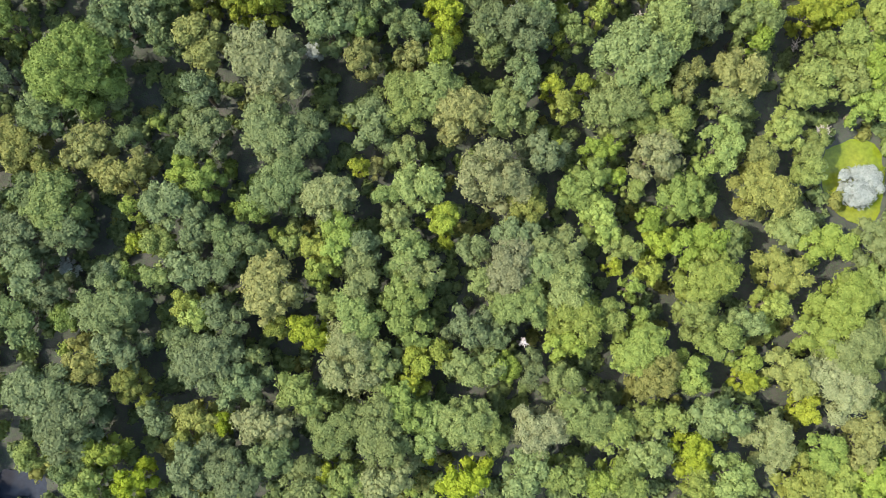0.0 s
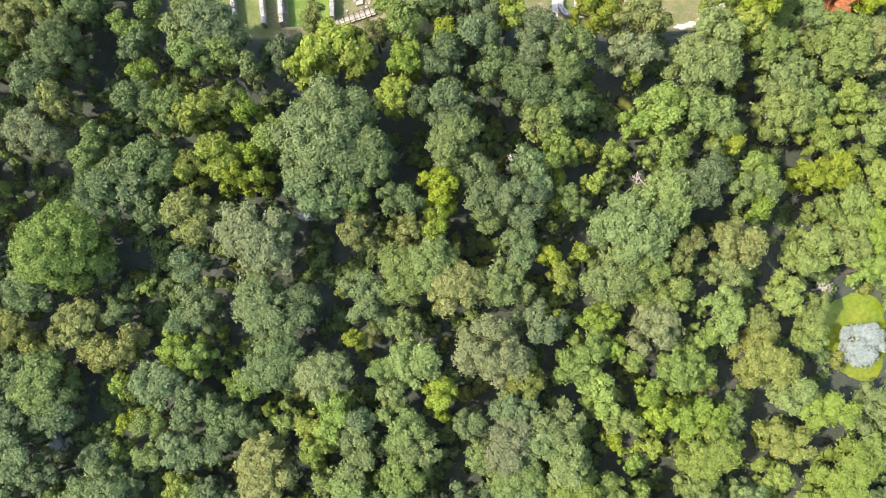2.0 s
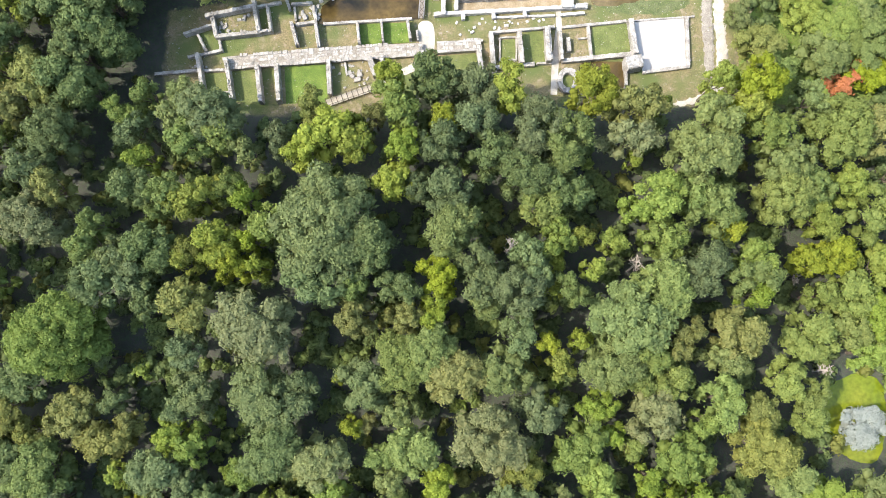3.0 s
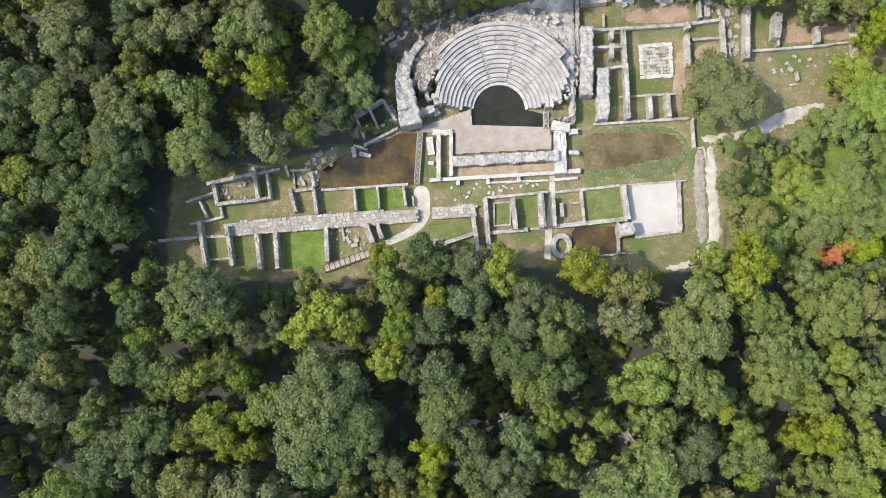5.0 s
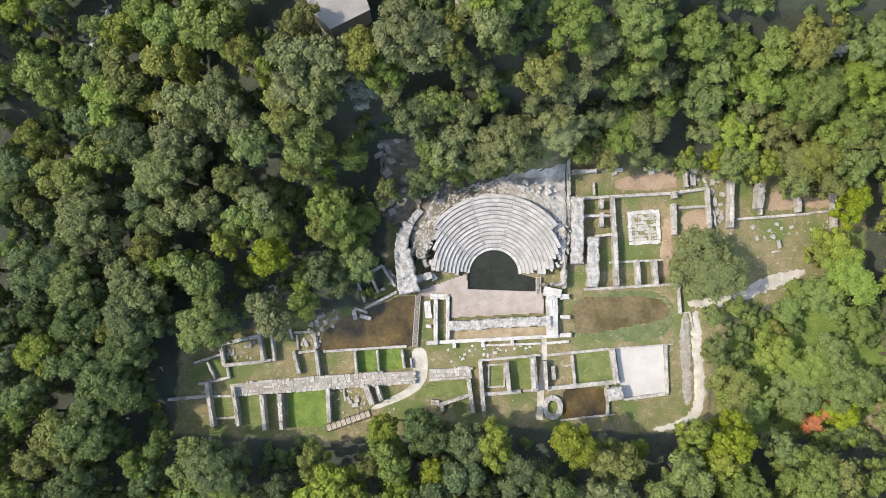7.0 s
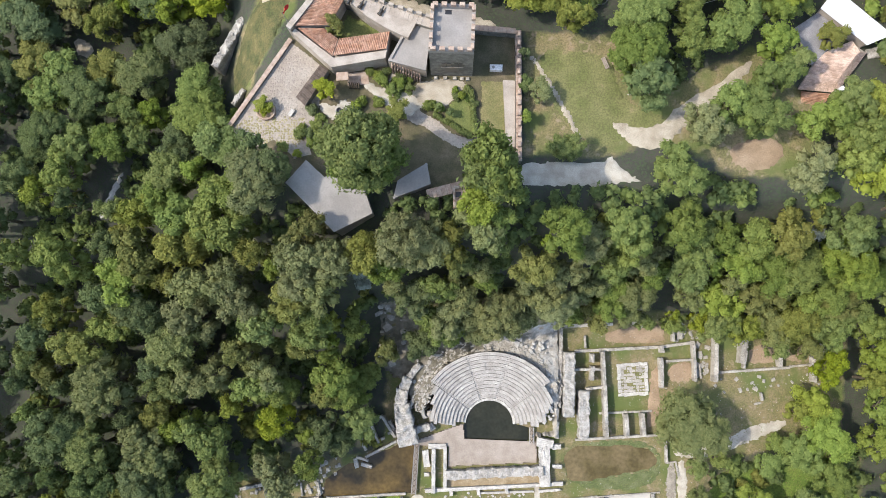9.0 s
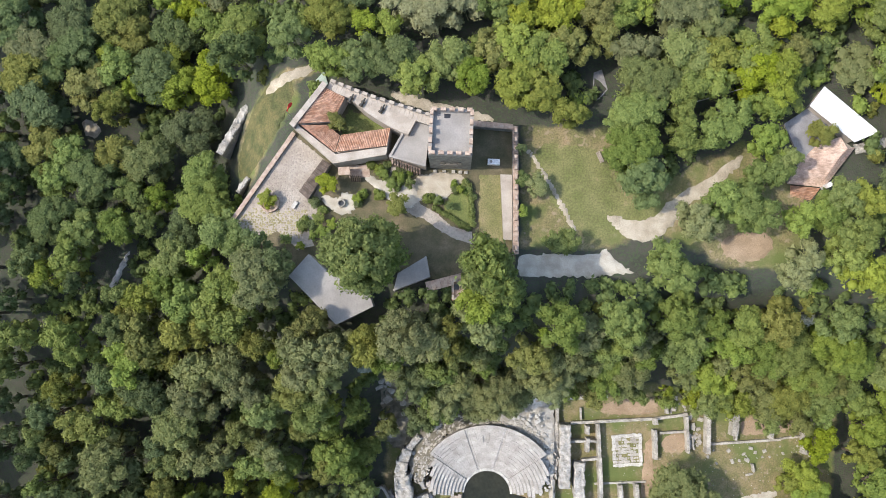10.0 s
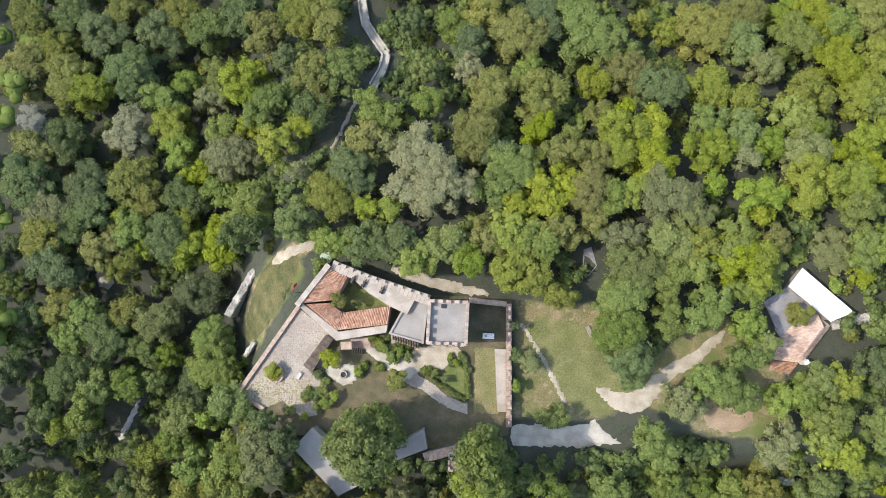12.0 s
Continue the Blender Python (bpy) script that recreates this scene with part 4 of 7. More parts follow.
def scattered(name, poly, count, lo, hi, z, mat, label, group):
    """Loose fallen blocks, each a thing of its own."""
    k = 0
    xs, ys = [p[0] for p in poly], [p[1] for p in poly]
    while k < count:
        x, y = rng.uniform(min(xs), max(xs)), rng.uniform(min(ys), max(ys))
        if not inside(x, y, poly):
            continue
        g = Geo()
        s = rng.uniform(lo, hi)
        if rng.random() < 0.5:
            g.box(0, 0, -0.2, s * 0.6, s * rng.uniform(0.9, 1.7), s, rng.uniform(0, 3), 0.05, 0.1 * s)
        else:
            g.rock(0, 0, s * 0.1, s * 0.6)
        ob = thing(name, g, mat, label, "stone", group)
        ob.location = (x, y, max(z, ground_height(x, y)) if z < 1 else z)
        k += 1


scattered("fallen_block", [(18.5, 112), (22.6, 111.5), (22.6, 119), (19.5, 119)], 26, 0.4, 0.8, 2.75, PALE, "loose pale stone block on the bank", "fallen blocks")
scattered("fallen_block", [(14, 125.4), (19, 122), (21, 128), (10, 129)], 34, 0.3, 0.8, 3.1, PALE, "fallen limestone block above the seats", "fallen blocks")
scattered("fallen_block", [(-5.6, 113), (-4.6, 117.8), (-0.5, 123), (2, 126.5), (-4, 127), (-8, 120)], 36, 0.3, 0.8, 2.9, STONE, "fallen limestone block above the seats", "fallen blocks")
scattered("fallen_block", [(-14, 121), (-6, 123), (-8, 135), (-14, 134)], 26, 0.5, 1.5, 0.5, STONE, "pale boulder on the shaded slope", "boulders")
scattered("fallen_block", [(45.5, 129), (52.5, 129), (53, 133.5), (46, 133.5)], 30, 0.3, 0.9, 0.0, STONE, "fallen stone at the courtyard corner", "fallen blocks")
scattered("fallen_block", [(50.6, 121), (53.6, 121), (53.6, 129), (51, 129)], 22, 0.4, 0.9, 0.0, STONE, "displaced stone step between walls", "fallen blocks")
scattered("fallen_block", [(-18.8, 83), (-14.5, 84), (-14.5, 88), (-18.5, 87.5)], 16, 0.3, 0.8, 0.0, STONE, "loose stone on the grass", "fallen blocks")
scattered("fallen_block", [(-42, 92), (-36, 93), (-36, 96), (-42, 94.5)], 16, 0.3, 0.6, 0.0, STONE, "loose stone on the grass", "fallen blocks")
scattered("fallen_block", [(54, 118.5), (76, 121), (74, 123.5), (54, 121.5)], 26, 0.25, 0.7, 0.0, STONE, "loose stone on dry grass", "fallen blocks")
scattered("fallen_block", [(-28, 95), (-24.6, 95), (-20, 101.6), (-22, 103), (-26, 100)], 40, 0.3, 0.8, 0.0, STONE, "pale rubble at the pond's edge", "fallen blocks")
scattered("fallen_block", [(-52, 83.6), (-40, 86), (-8, 90), (-6, 84), (-12, 83), (-30, 88), (-52, 86)], 24, 0.25, 0.6, 0.0, STONE, "loose stone on the grass", "fallen blocks")
scattered("fallen_block", [(0, 93), (18, 96.5), (18, 98), (0, 96.5)], 24, 0.25, 0.6, 0.0, PALE, "loose pale stone on the grass", "fallen blocks")


def stage():
    ob = holder("stage_platform", "wooden stage floor of weathered grey-brown boards", "stage")
    g = Geo()
    g.prism(STAGE_DECK, 0.2, 0.5)
    part("frame", g, DARKWOOD, ob)
    y = min(p[1] for p in STAGE_DECK)
    while y < max(p[1] for p in STAGE_DECK):
        mid, run = y + 0.14, []
        for x in np.arange(-6, 20, 0.25):
            if inside(x, mid, STAGE_DECK):
                run.append(x)
        if run:
            a, b = min(run), max(run)
            while a < b - 0.3:
                e = min(b, a + rng.uniform(3.0, 5.0))
                g = Geo()
                g.box((a + e) / 2, mid, 0.45, 0.6, e - a - 0.006, 0.276, 0.0, 0, 0.002)
                part("board", g, PLANK, ob)
                a = e
        y += 0.28


stage()
sheet("bare_ground", STAGE_STRIP, 0.12, surface("ochre_earth", (0.22, 0.165, 0.095), (0.32, 0.26, 0.18), 0.5, bump=0.4), "ochre earth strip behind the stage wall", "ground")


def footbridge(p, q, width, z):
    """A steel lattice footbridge with boards between two crossed rails."""
    L, turn = math.hypot(q[0] - p[0], q[1] - p[1]), math.atan2(q[1] - p[1], q[0] - p[0])
    ob = holder("footbridge", "narrow steel footbridge with crossed bracing", "bridge")
    ob.matrix_world = pose(p[0], p[1], z, 0, 0, math.degrees(turn))
    n = max(2, round(L / 0.3))
    for i in range(n):
        g = Geo()
        g.box((i + 0.5) * L / n, 0, -0.06, 0, L / n - 0.04, width, 0, 0, 0)
        part("board", g, PLANK, ob)
    for s in (-1, 1):
        g = Geo()
        g.box(L / 2, s * width / 2, -0.25, 0.12, L, 0.12)
        part("side_beam", g, STEEL, ob)
        g = Geo()
        g.tube((0, s * width / 2, 1.0), (L, s * width / 2, 1.0), 0.05, 0.05)
        part("handrail", g, STEEL, ob)
        m = max(2, round(L / 1.1))
        for i in range(m + 1):
            g = Geo()
            g.tube((i * L / m, s * width / 2, 0), (i * L / m, s * width / 2, 1.0), 0.04, 0.04, 5)
            part("post", g, STEEL, ob)
    m = max(2, round(L / 1.1))
    for i in range(m):
        g = Geo()
        a, b = i * L / m, (i + 1) * L / m
        g.tube((a, -width / 2, 0.04), (b, width / 2, 0.04), 0.045, 0.045, 4)
        g.tube((a, width / 2, 0.04), (b, -width / 2, 0.04), 0.045, 0.045, 4)
        part("cross_brace", g, DARKWOOD, ob)
    return ob


footbridge((-5.2, 106.0), (-5.5, 96.2), 0.9, 0.75)
footbridge((17.8, 110.4), (17.9, 107.2), 0.8, 0.75)


def boardwalk(p, q, width):
    L, turn = math.hypot(q[0] - p[0], q[1] - p[1]), math.atan2(q[1] - p[1], q[0] - p[0])
    ob = holder("boardwalk", "timber boardwalk with rails rising to the path", "boardwalk")
    ob.matrix_world = pose(p[0], p[1], 0.1, 0, 0, math.degrees(turn))
    n = round(L / 1.0)
    for i in range(n):
        g = Geo()
        g.box((i + 0.5) * L / n, 0, 0.1, 0.3, L / n - 0.12, width, 0, 0.02, 0.01)
        part("tread", g, TRACK, ob)
        g = Geo()
        g.box(i * L / n, 0, 0, 0.36, 0.14, width + 0.2)
        part("riser", g, DARKWOOD, ob)
    for s in (-1, 1):
        g = Geo()
        g.tube((0, s * width / 2, 1.1), (L, s * width / 2, 1.1), 0.05, 0.05)
        part("handrail", g, DARKWOOD, ob)
        for i in range(n + 1):
            g = Geo()
            g.tube((i * L / n, s * width / 2, 0), (i * L / n, s * width / 2, 1.1), 0.05, 0.05, 5)
            part("post", g, DARKWOOD, ob)


boardwalk((-21.8, 80.1), (-13.6, 83.3), 1.3)


def apse(x, y, r0, r1, h):
    ob = holder("round_basin", "round ring of rough limestone masonry", "wall", "east room walls")
    n = 26
    for i in range(n):
        a = 2 * math.pi * (i + 0.5) / n
        for r in np.linspace(r0 + 0.25, r1 - 0.25, 2):
            g = Geo()
            g.box(x + r * math.cos(a), y + 1.25 * r * math.sin(a), -0.3, h + rng.uniform(-0.2, 0.12), (r1 - r0) / 2 * 1.1, 2 * math.pi * r / n * 1.35, a, 0.05, 0.05)
            part("stone", g, RUBBLE, ob)
    g = Geo()
    g.box(x, y, -0.2, 0.06, r0 * 1.8, r0 * 2.2, 0, 0, 0.1)
    thing("lawn", g, GRASS, "patch of grass inside a stone ring", "grass", kind="structure")


apse(21.2, 85.7, 1.0, 1.9, 1.0)


def pedestal(x, y):
    ob = holder("pedestal", "grey stone plinth with a long capping slab", "pedestal", "plinths")
    g = Geo()
    g.box(x, y, 0, 1.0, 3.3, 0.65, 0.02, 0.05, 0.04)
    part("slab", g, PALE, ob)
    g = Geo()
    g.box(x + 0.1, y - 0.6, 0, 0.7, 0.9, 0.8, 0.4, 0.05, 0.06)
    part("block", g, STONE, ob)


pedestal(32.0, 131.8)
pedestal(39.3, 132.2)


drape("weedy_margin", [(24.8, 107.6), (44, 109.4), (44.4, 98.9), (25, 97.9)], 0.05, surface("pond_weed", (0.070, 0.092, 0.026), (0.120, 0.130, 0.060), 0.6, bump=0.8, grain=9, c3=(0.16, 0.155, 0.10), vary=0.4), "wet green weeds round a shallow pond", "grass", 0.7)
drape("path", PATH_EAST, 0.06, GRAVEL, "cobbled pale path round the ruins", "path", 0.5)


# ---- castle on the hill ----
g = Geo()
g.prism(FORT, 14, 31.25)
# Earth toned darker all over to deepen the pine's shade that crosses it.
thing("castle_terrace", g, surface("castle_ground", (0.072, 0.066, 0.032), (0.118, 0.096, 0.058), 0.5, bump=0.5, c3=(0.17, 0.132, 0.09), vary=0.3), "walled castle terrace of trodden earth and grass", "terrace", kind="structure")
YZ = 31.25


def cobbled(poly, z, label, mossy=()):
    """Cobbles laid singly, joined into one piece of paving."""
    ob = holder("cobbled_yard", label, "pavement", kind="structure")
    g = Geo()
    g.prism(poly, z - 0.2, z + 0.02)
    part("bed", g, COBBLE, ob)
    g, moss = Geo(), Geo()
    for x in np.arange(min(p[0] for p in poly), max(p[0] for p in poly), 0.40):
        for y in np.arange(min(p[1] for p in poly), max(p[1] for p in poly), 0.40):
            cx, cy = x + rng.uniform(-0.12, 0.12), y + rng.uniform(-0.12, 0.12)
            if inside(cx, cy, poly):
                h = moss if mossy and rng.random() < 0.75 and inside(cx + rng.uniform(-0.6, 0.6), cy + rng.uniform(-0.6, 0.6), mossy) else g
                h.box(cx, cy, z - 0.05, z + 0.045 + rng.uniform(-0.01, 0.015), rng.uniform(0.26, 0.38), rng.uniform(0.26, 0.38), rng.uniform(0, 1.6), 0.03, 0.03)
    cob = part("cobbles", g, COBBLE, ob)
    cob["kind"] = "stuff"
    if mossy:
        cob = part("mossy_cobbles", moss, MOSSY, ob, "cobbles grown over with dry grass")
        cob["kind"] = "stuff"


MOSSY = surface("mossy_cobbles", (0.19, 0.17, 0.08), (0.27, 0.235, 0.14), 0.5, bump=0.5, island=0.2)
cobbled(CASTLE_YARD, YZ, "pale cobbled castle yard with worn grass at its edge", MOSSY_COBBLES)
drape("garden_bed", GARDEN, 0.04, GRASS, "small garden bed of grass and low plants", "garden", 0.4, level=YZ)
drape("lawn", COURT_LAWN, 0.04, GRASS, "grass in the small inner court of the castle", "grass", 0.5, round_off=False, level=YZ)
drape("lawn", CASTLE_LAWN, 0.03, DRYGRASS, "dry mown lawn inside the castle wall", "grass", 0.5, round_off=False, level=YZ)
drape("bare_ground", CASTLE_DIRT, 0.05, TRACK, "reddish earth before the tower", "ground", 0.45, level=YZ)
drape("path", WELL_YARD, 0.08, GRAVEL, "pale gravel round the castle well", "path", 0.35, level=YZ)
drape("path", GARDEN_WALK, 0.07, GRAVEL, "pale gravel walk through the castle garden", "path", 0.35, level=YZ)
cobbled(CASTLE_PATH, YZ, "pale cobbled path curving through the castle garden")


def merlons(p, q, z, ob, mat, size=0.9, gap=0.9, thick=0.5, height=0.9):
    L, turn = math.hypot(q[0] - p[0], q[1] - p[1]), math.atan2(q[1] - p[1], q[0] - p[0])
    n = max(1, round((L + gap) / (size + gap)))
    for i in range(n):
        u = (i + 0.5) * L / n
        g = Geo()
        g.box(p[0] + math.cos(turn) * u, p[1] + math.sin(turn) * u, z, z + height, size, thick, turn, 0.04, 0.02)
        part("merlon", g, mat, ob)


def masonry(p, q, w, z0, z1, mat=TOWERSTONE, cap=COPING, label="stone wall with brick coping", name="castle_wall", crenels=False, side=0.0):
    L, turn = math.hypot(q[0] - p[0], q[1] - p[1]), math.atan2(q[1] - p[1], q[0] - p[0])
    cx, cy = (p[0] + q[0]) / 2, (p[1] + q[1]) / 2
    ob = holder(name, label, "wall", "castle walls")
    g = Geo()
    g.box(cx, cy, z0, z1 - 0.12, L, w, turn)
    part("core", g, mat, ob)
    n = max(2, round(L / 0.8))
    g = Geo()
    for i in range(n):
        u = (i + 0.5) * L / n - L / 2
        g.box(cx + math.cos(turn) * u, cy + math.sin(turn) * u, z1 - 0.14, z1 + rng.uniform(-0.02, 0.03), L / n - 0.02, w + 0.08, turn, 0.03, 0.01)
    part("coping", g, cap, ob)
    if crenels:
        nx, ny = -math.sin(turn) * side, math.cos(turn) * side
        merlons((p[0] + nx, p[1] + ny), (q[0] + nx, q[1] + ny), z1, ob, cap, thick=0.5)
    return ob


masonry((-27.9, 178.3), (-38.0, 162.2), 0.7, 20, 31.95, label="castle yard wall with pinkish coping")
masonry((-38.0, 162.1), (-33.2, 159.4), 0.7, 20, 31.9, label="low castle yard wall with pinkish coping")
masonry((-22.0, 185.9), (-27.3, 178.4), 0.9, 24, 36.9, cap=PLASTER, label="outer castle wall with pale top")
for a, b in (((-21.6, 185.9), (-14.8, 183.5)), ((-14.8, 183.5), (-8.5, 181.7)), ((-8.5, 181.7), (-4.0, 180.4))):
    masonry(a, b, 1.8, 24, 35.9, cap=PLASTER, label="crenellated castle wall walk with pale floor", crenels=True, side=0.62)
g = Geo()
g.prism(ccw(NORTH_WALK), 24, 35.86)
thing("wall_walk", g, PLASTER, "broad pale wall walk behind the castle battlements", "wall", "castle walls")
masonry((10.3, 180.4), (10.6, 172.5), 0.9, 24, 33.6, label="crenellated castle wall", crenels=True)
masonry((10.6, 172.5), (11.1, 158.5), 0.9, 24, 33.6, label="crenellated castle wall", crenels=True)
masonry((3.1, 180.7), (9.9, 180.3), 0.9, 24, 33.4, label="castle wall beside the tower")
masonry((11.7, 170.4), (33.0, 171.4), 0.9, 24, 30.9, cap=STONE, label="low retaining wall below the terrace")


def flat_building(name, poly, z0, z1, wall, roof, label, category="building", rim=0.35, rim_h=0.3, overhang=0.0):
    ob = holder(name, label, category)
    g = Geo()
    g.prism(poly, z0, z1)
    part("wall", g, wall, ob)
    top = grown(poly, overhang)
    g = Geo()
    g.prism(top, z1 + 0.004, z1 + 0.12)
    part("roof", g, roof, ob)
    if rim_h:
        poly2 = ccw(top)
        for i in range(len(poly2)):
            a, b = poly2[i], poly2[(i + 1) % len(poly2)]
            g = Geo()
            L, turn = math.hypot(b[0] - a[0], b[1] - a[1]), math.atan2(b[1] - a[1], b[0] - a[0])
            inx, iny = -math.sin(turn) * rim / 2, math.cos(turn) * rim / 2
            g.box((a[0] + b[0]) / 2 + inx, (a[1] + b[1]) / 2 + iny, z1 + 0.05, z1 + 0.12 + rim_h, L - rim * 0.02, rim, turn, 0.02, 0.01)
            part("parapet", g, roof, ob)
    return ob


def tower():
    poly = [(-3.9, 180.5), (3.0, 180.5), (2.95, 173.0), (-4.0, 173.0)]
    ob = flat_building("castle_tower", poly, 24, 42.9, TOWERSTONE, CONCRETE, "square crenellated stone tower with a concrete roof", "tower", 0.55, 0.7)
    for i in range(4):
        a, b = ccw(poly)[i], ccw(poly)[(i + 1) % 4]
        turn = math.atan2(b[1] - a[1], b[0] - a[0])
        o = (-math.sin(turn) * 0.28, math.cos(turn) * 0.28)
        merlons((a[0] + o[0], a[1] + o[1]), (b[0] + o[0], b[1] + o[1]), 43.7, ob, COPING, 0.85, 0.75, 0.55, 0.85)
    # Hatch, windows and doorway are flat black pieces in place of dark hollows.
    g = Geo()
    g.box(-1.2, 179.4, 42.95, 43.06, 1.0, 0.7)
    part("hatch", g, DARKOPENING, ob, "dark open roof hatch")
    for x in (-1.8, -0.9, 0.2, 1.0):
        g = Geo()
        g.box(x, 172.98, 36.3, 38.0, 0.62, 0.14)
        win = part("window", g, DARKOPENING, ob)
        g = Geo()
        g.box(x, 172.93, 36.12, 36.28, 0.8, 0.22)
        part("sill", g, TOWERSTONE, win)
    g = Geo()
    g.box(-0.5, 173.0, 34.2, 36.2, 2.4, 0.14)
    part("doorway", g, DARKOPENING, ob)
    for x in (-3.2, -1.6, 0.0, 1.2, 2.2):
        g = Geo()
        g.box(x, 172.5, 31.2, 31.7, 0.6, 0.5, 0.1, 0.05, 0.04)
        part("footing_stone", g, STONE, ob)


tower()


def tiled_roof(ob, a, b, c, d, mat):
    """Clay barrel tiles from the eave a-b up to the ridge d-c, each tile a raised strip."""
    a, b, c, d = (Vector(p) for p in (a, b, c, d))
    g = Geo()
    under = [p - Vector((0, 0, 0.14)) for p in (a, b, c, d)]
    g.add([*under, *[p - Vector((0, 0, 0.3)) for p in (a, b, c, d)]], [(0, 1, 2, 3), (7, 6, 5, 4), (0, 4, 5, 1), (1, 5, 6, 2), (2, 6, 7, 3), (3, 7, 4, 0)])
    part("roof_deck", g, mat, ob)
    w = max((b - a).length, (c - d).length)
    h = max((d - a).length, (c - b).length)
    n, m = max(2, round(w / 0.3)), max(2, round(h / 0.5))
    up = (b - a).cross(d - a).normalized()
    if up.z < 0:
        up.negate()
    g = Geo()
    for i in range(n):
        for j in range(m):
            u0, u1 = i / n, (i + 0.96) / n
            v0, v1 = j / m, min(1, (j + 1.12) / m)
            s = rng.uniform(-0.02, 0.02)
            vs = []
            for v, lift in ((v0, 0.05), (v1, 0.0)):
                for u, z in ((u0, -0.1), (0.7 * u0 + 0.3 * u1, 0.02), (0.3 * u0 + 0.7 * u1, 0.02), (u1, -0.1)):
                    p = (a.lerp(b, u)).lerp(d.lerp(c, u), v)
                    vs.append(p + up * (z + lift + s))
            g.add(vs, [(0, 1, 5, 4), (1, 2, 6, 5), (2, 3, 7, 6)])
    tiles = part("tiles", g, mat, ob, "weathered terracotta barrel tiles")
    tiles["kind"] = "stuff"


def wing(name, quad, z_low, z_high, base, mat, label, walls=PLASTER):
    """A range with a single-pitch tiled roof: low edge first two corners, high edge the other two."""
    ob = holder(name, label, "building")
    g = Geo()
    g.prism([(x, y) for x, y in quad], base, z_low - 0.3)
    part("wall", g, walls, ob)
    (a, b, c, d) = quad
    tiled_roof(ob, (*a, z_low), (*b, z_low), (*c, z_high), (*d, z_high), mat)
    return ob


wing("castle_wing", [(-20.8, 179.7), (-18.8, 183.9), (-22.0, 185.2), (-26.3, 178.9)], 35.3, 36.5, 29, TILES, "castle range with a weathered terracotta tile roof")
wing("castle_wing", [(-19.4, 177.4), (-21.8, 179.1), (-25.9, 178.7), (-20.0, 174.3)], 35.1, 36.1, 29, TILES, "castle range with a weathered terracotta tile roof")
wing("castle_wing", [(-10.9, 179.0), (-19.3, 177.5), (-19.9, 174.4), (-11.2, 175.8)], 34.9, 35.9, 29, TILES, "castle range with a weathered terracotta tile roof")
g = Geo()
g.prism(WALL_WALK, 26, 35.5)
thing("wall_walk", g, PLASTER, "pale plastered wall walk along the castle range", "wall", "castle walls")
flat_building("castle_terrace_block", TERRACE_BLOCK, 26, 34.6, PLASTER, CONCRETE, "flat-roofed castle block beside the tower", "building", 0.4, 0.35)


def stair_rail():
    ob = holder("outside_stair", "red-brown timber stair below the terrace", "stair")
    for i in range(11):
        u = i / 10
        g = Geo()
        g.box(-10.4 + 4.6 * u, 173.5 - 1.4 * u, 31.2, 34.4 - 2.4 * u * 0.4, 0.22, 1.0, 0.1, 0.02)
        part("tread", g, COPING, ob)
        g = Geo()
        g.box(-10.2 + 4.6 * u, 173.3 - 1.4 * u, 33.6, 34.9 - 0.9 * u, 0.16, 0.5, 0.1)
        part("baluster", g, DARKWOOD, ob)


stair_rail()
flat_building("museum", MUSEUM, 20, 34.9, PLASTER, CONCRETE, "flat-roofed building with a pale stained concrete roof", rim=0.3, rim_h=0.05, overhang=0.2)
flat_building("museum_annex", MUSEUM_ANNEX, 20, 33.6, PLASTER, CONCRETE, "flat-roofed low building shaded by a tall tree", rim=0.3, rim_h=0.05)
masonry((-3.8, 152.4), (2.6, 154.3), 1.6, 20, 33.2, cap=COPING, label="brick-topped castle wall beside the gate")


def gate_turret():
    poly = GATE
    ob = flat_building("gate_turret", poly, 16, 33.2, STONE, COPING, "small crenellated stone gate turret", "tower", 0.4, 0.2)
    q = ccw(poly)
    for i in range(4):
        a, b = q[i], q[(i + 1) % 4]
        turn = math.atan2(b[1] - a[1], b[0] - a[0])
        o = (-math.sin(turn) * 0.2, math.cos(turn) * 0.2)
        merlons((a[0] + o[0], a[1] + o[1]), (b[0] + o[0], b[1] + o[1]), 33.4, ob, PLASTER, 0.7, 0.6, 0.4, 0.7)
    g = Geo()
    g.box(1.3, 152.6, 33.2, 33.36, 0.9, 0.9)
    part("hatch", g, DARKOPENING, ob, "dark roof opening")


gate_turret()


def shelter():
    ob = holder("lean_to", "long narrow lean-to with a dark brown board roof", "shed")
    a, b, c, d = SHELTER
    g = Geo()
    g.prism(grown(SHELTER, -0.25), YZ, YZ + 1.9)
    part("wall", g, TOWERSTONE, ob)
    n = 20
    for i in range(n):
        u, v = i / n, (i + 0.93) / n
        quad = [(a, b, u), (a, b, v), (d, c, v), (d, c, u)]
        lift = rng.uniform(-0.03, 0.03)
        g = Geo()
        pts = [(p[0] + (q[0] - p[0]) * t, p[1] + (q[1] - p[1]) * t, z) for (p, q, t), z in zip(quad, (33.9, 33.9, 33.3, 33.3))]
        g.add([(x, y, z + lift) for x, y, z in pts] + [(x, y, z + lift - 0.08) for x, y, z in pts],
              [(3, 2, 1, 0), (4, 5, 6, 7), (0, 1, 5, 4), (1, 2, 6, 5), (2, 3, 7, 6), (3, 0, 4, 7)])
        part("roof_board", g, BROWNBOARD, ob)



shelter()


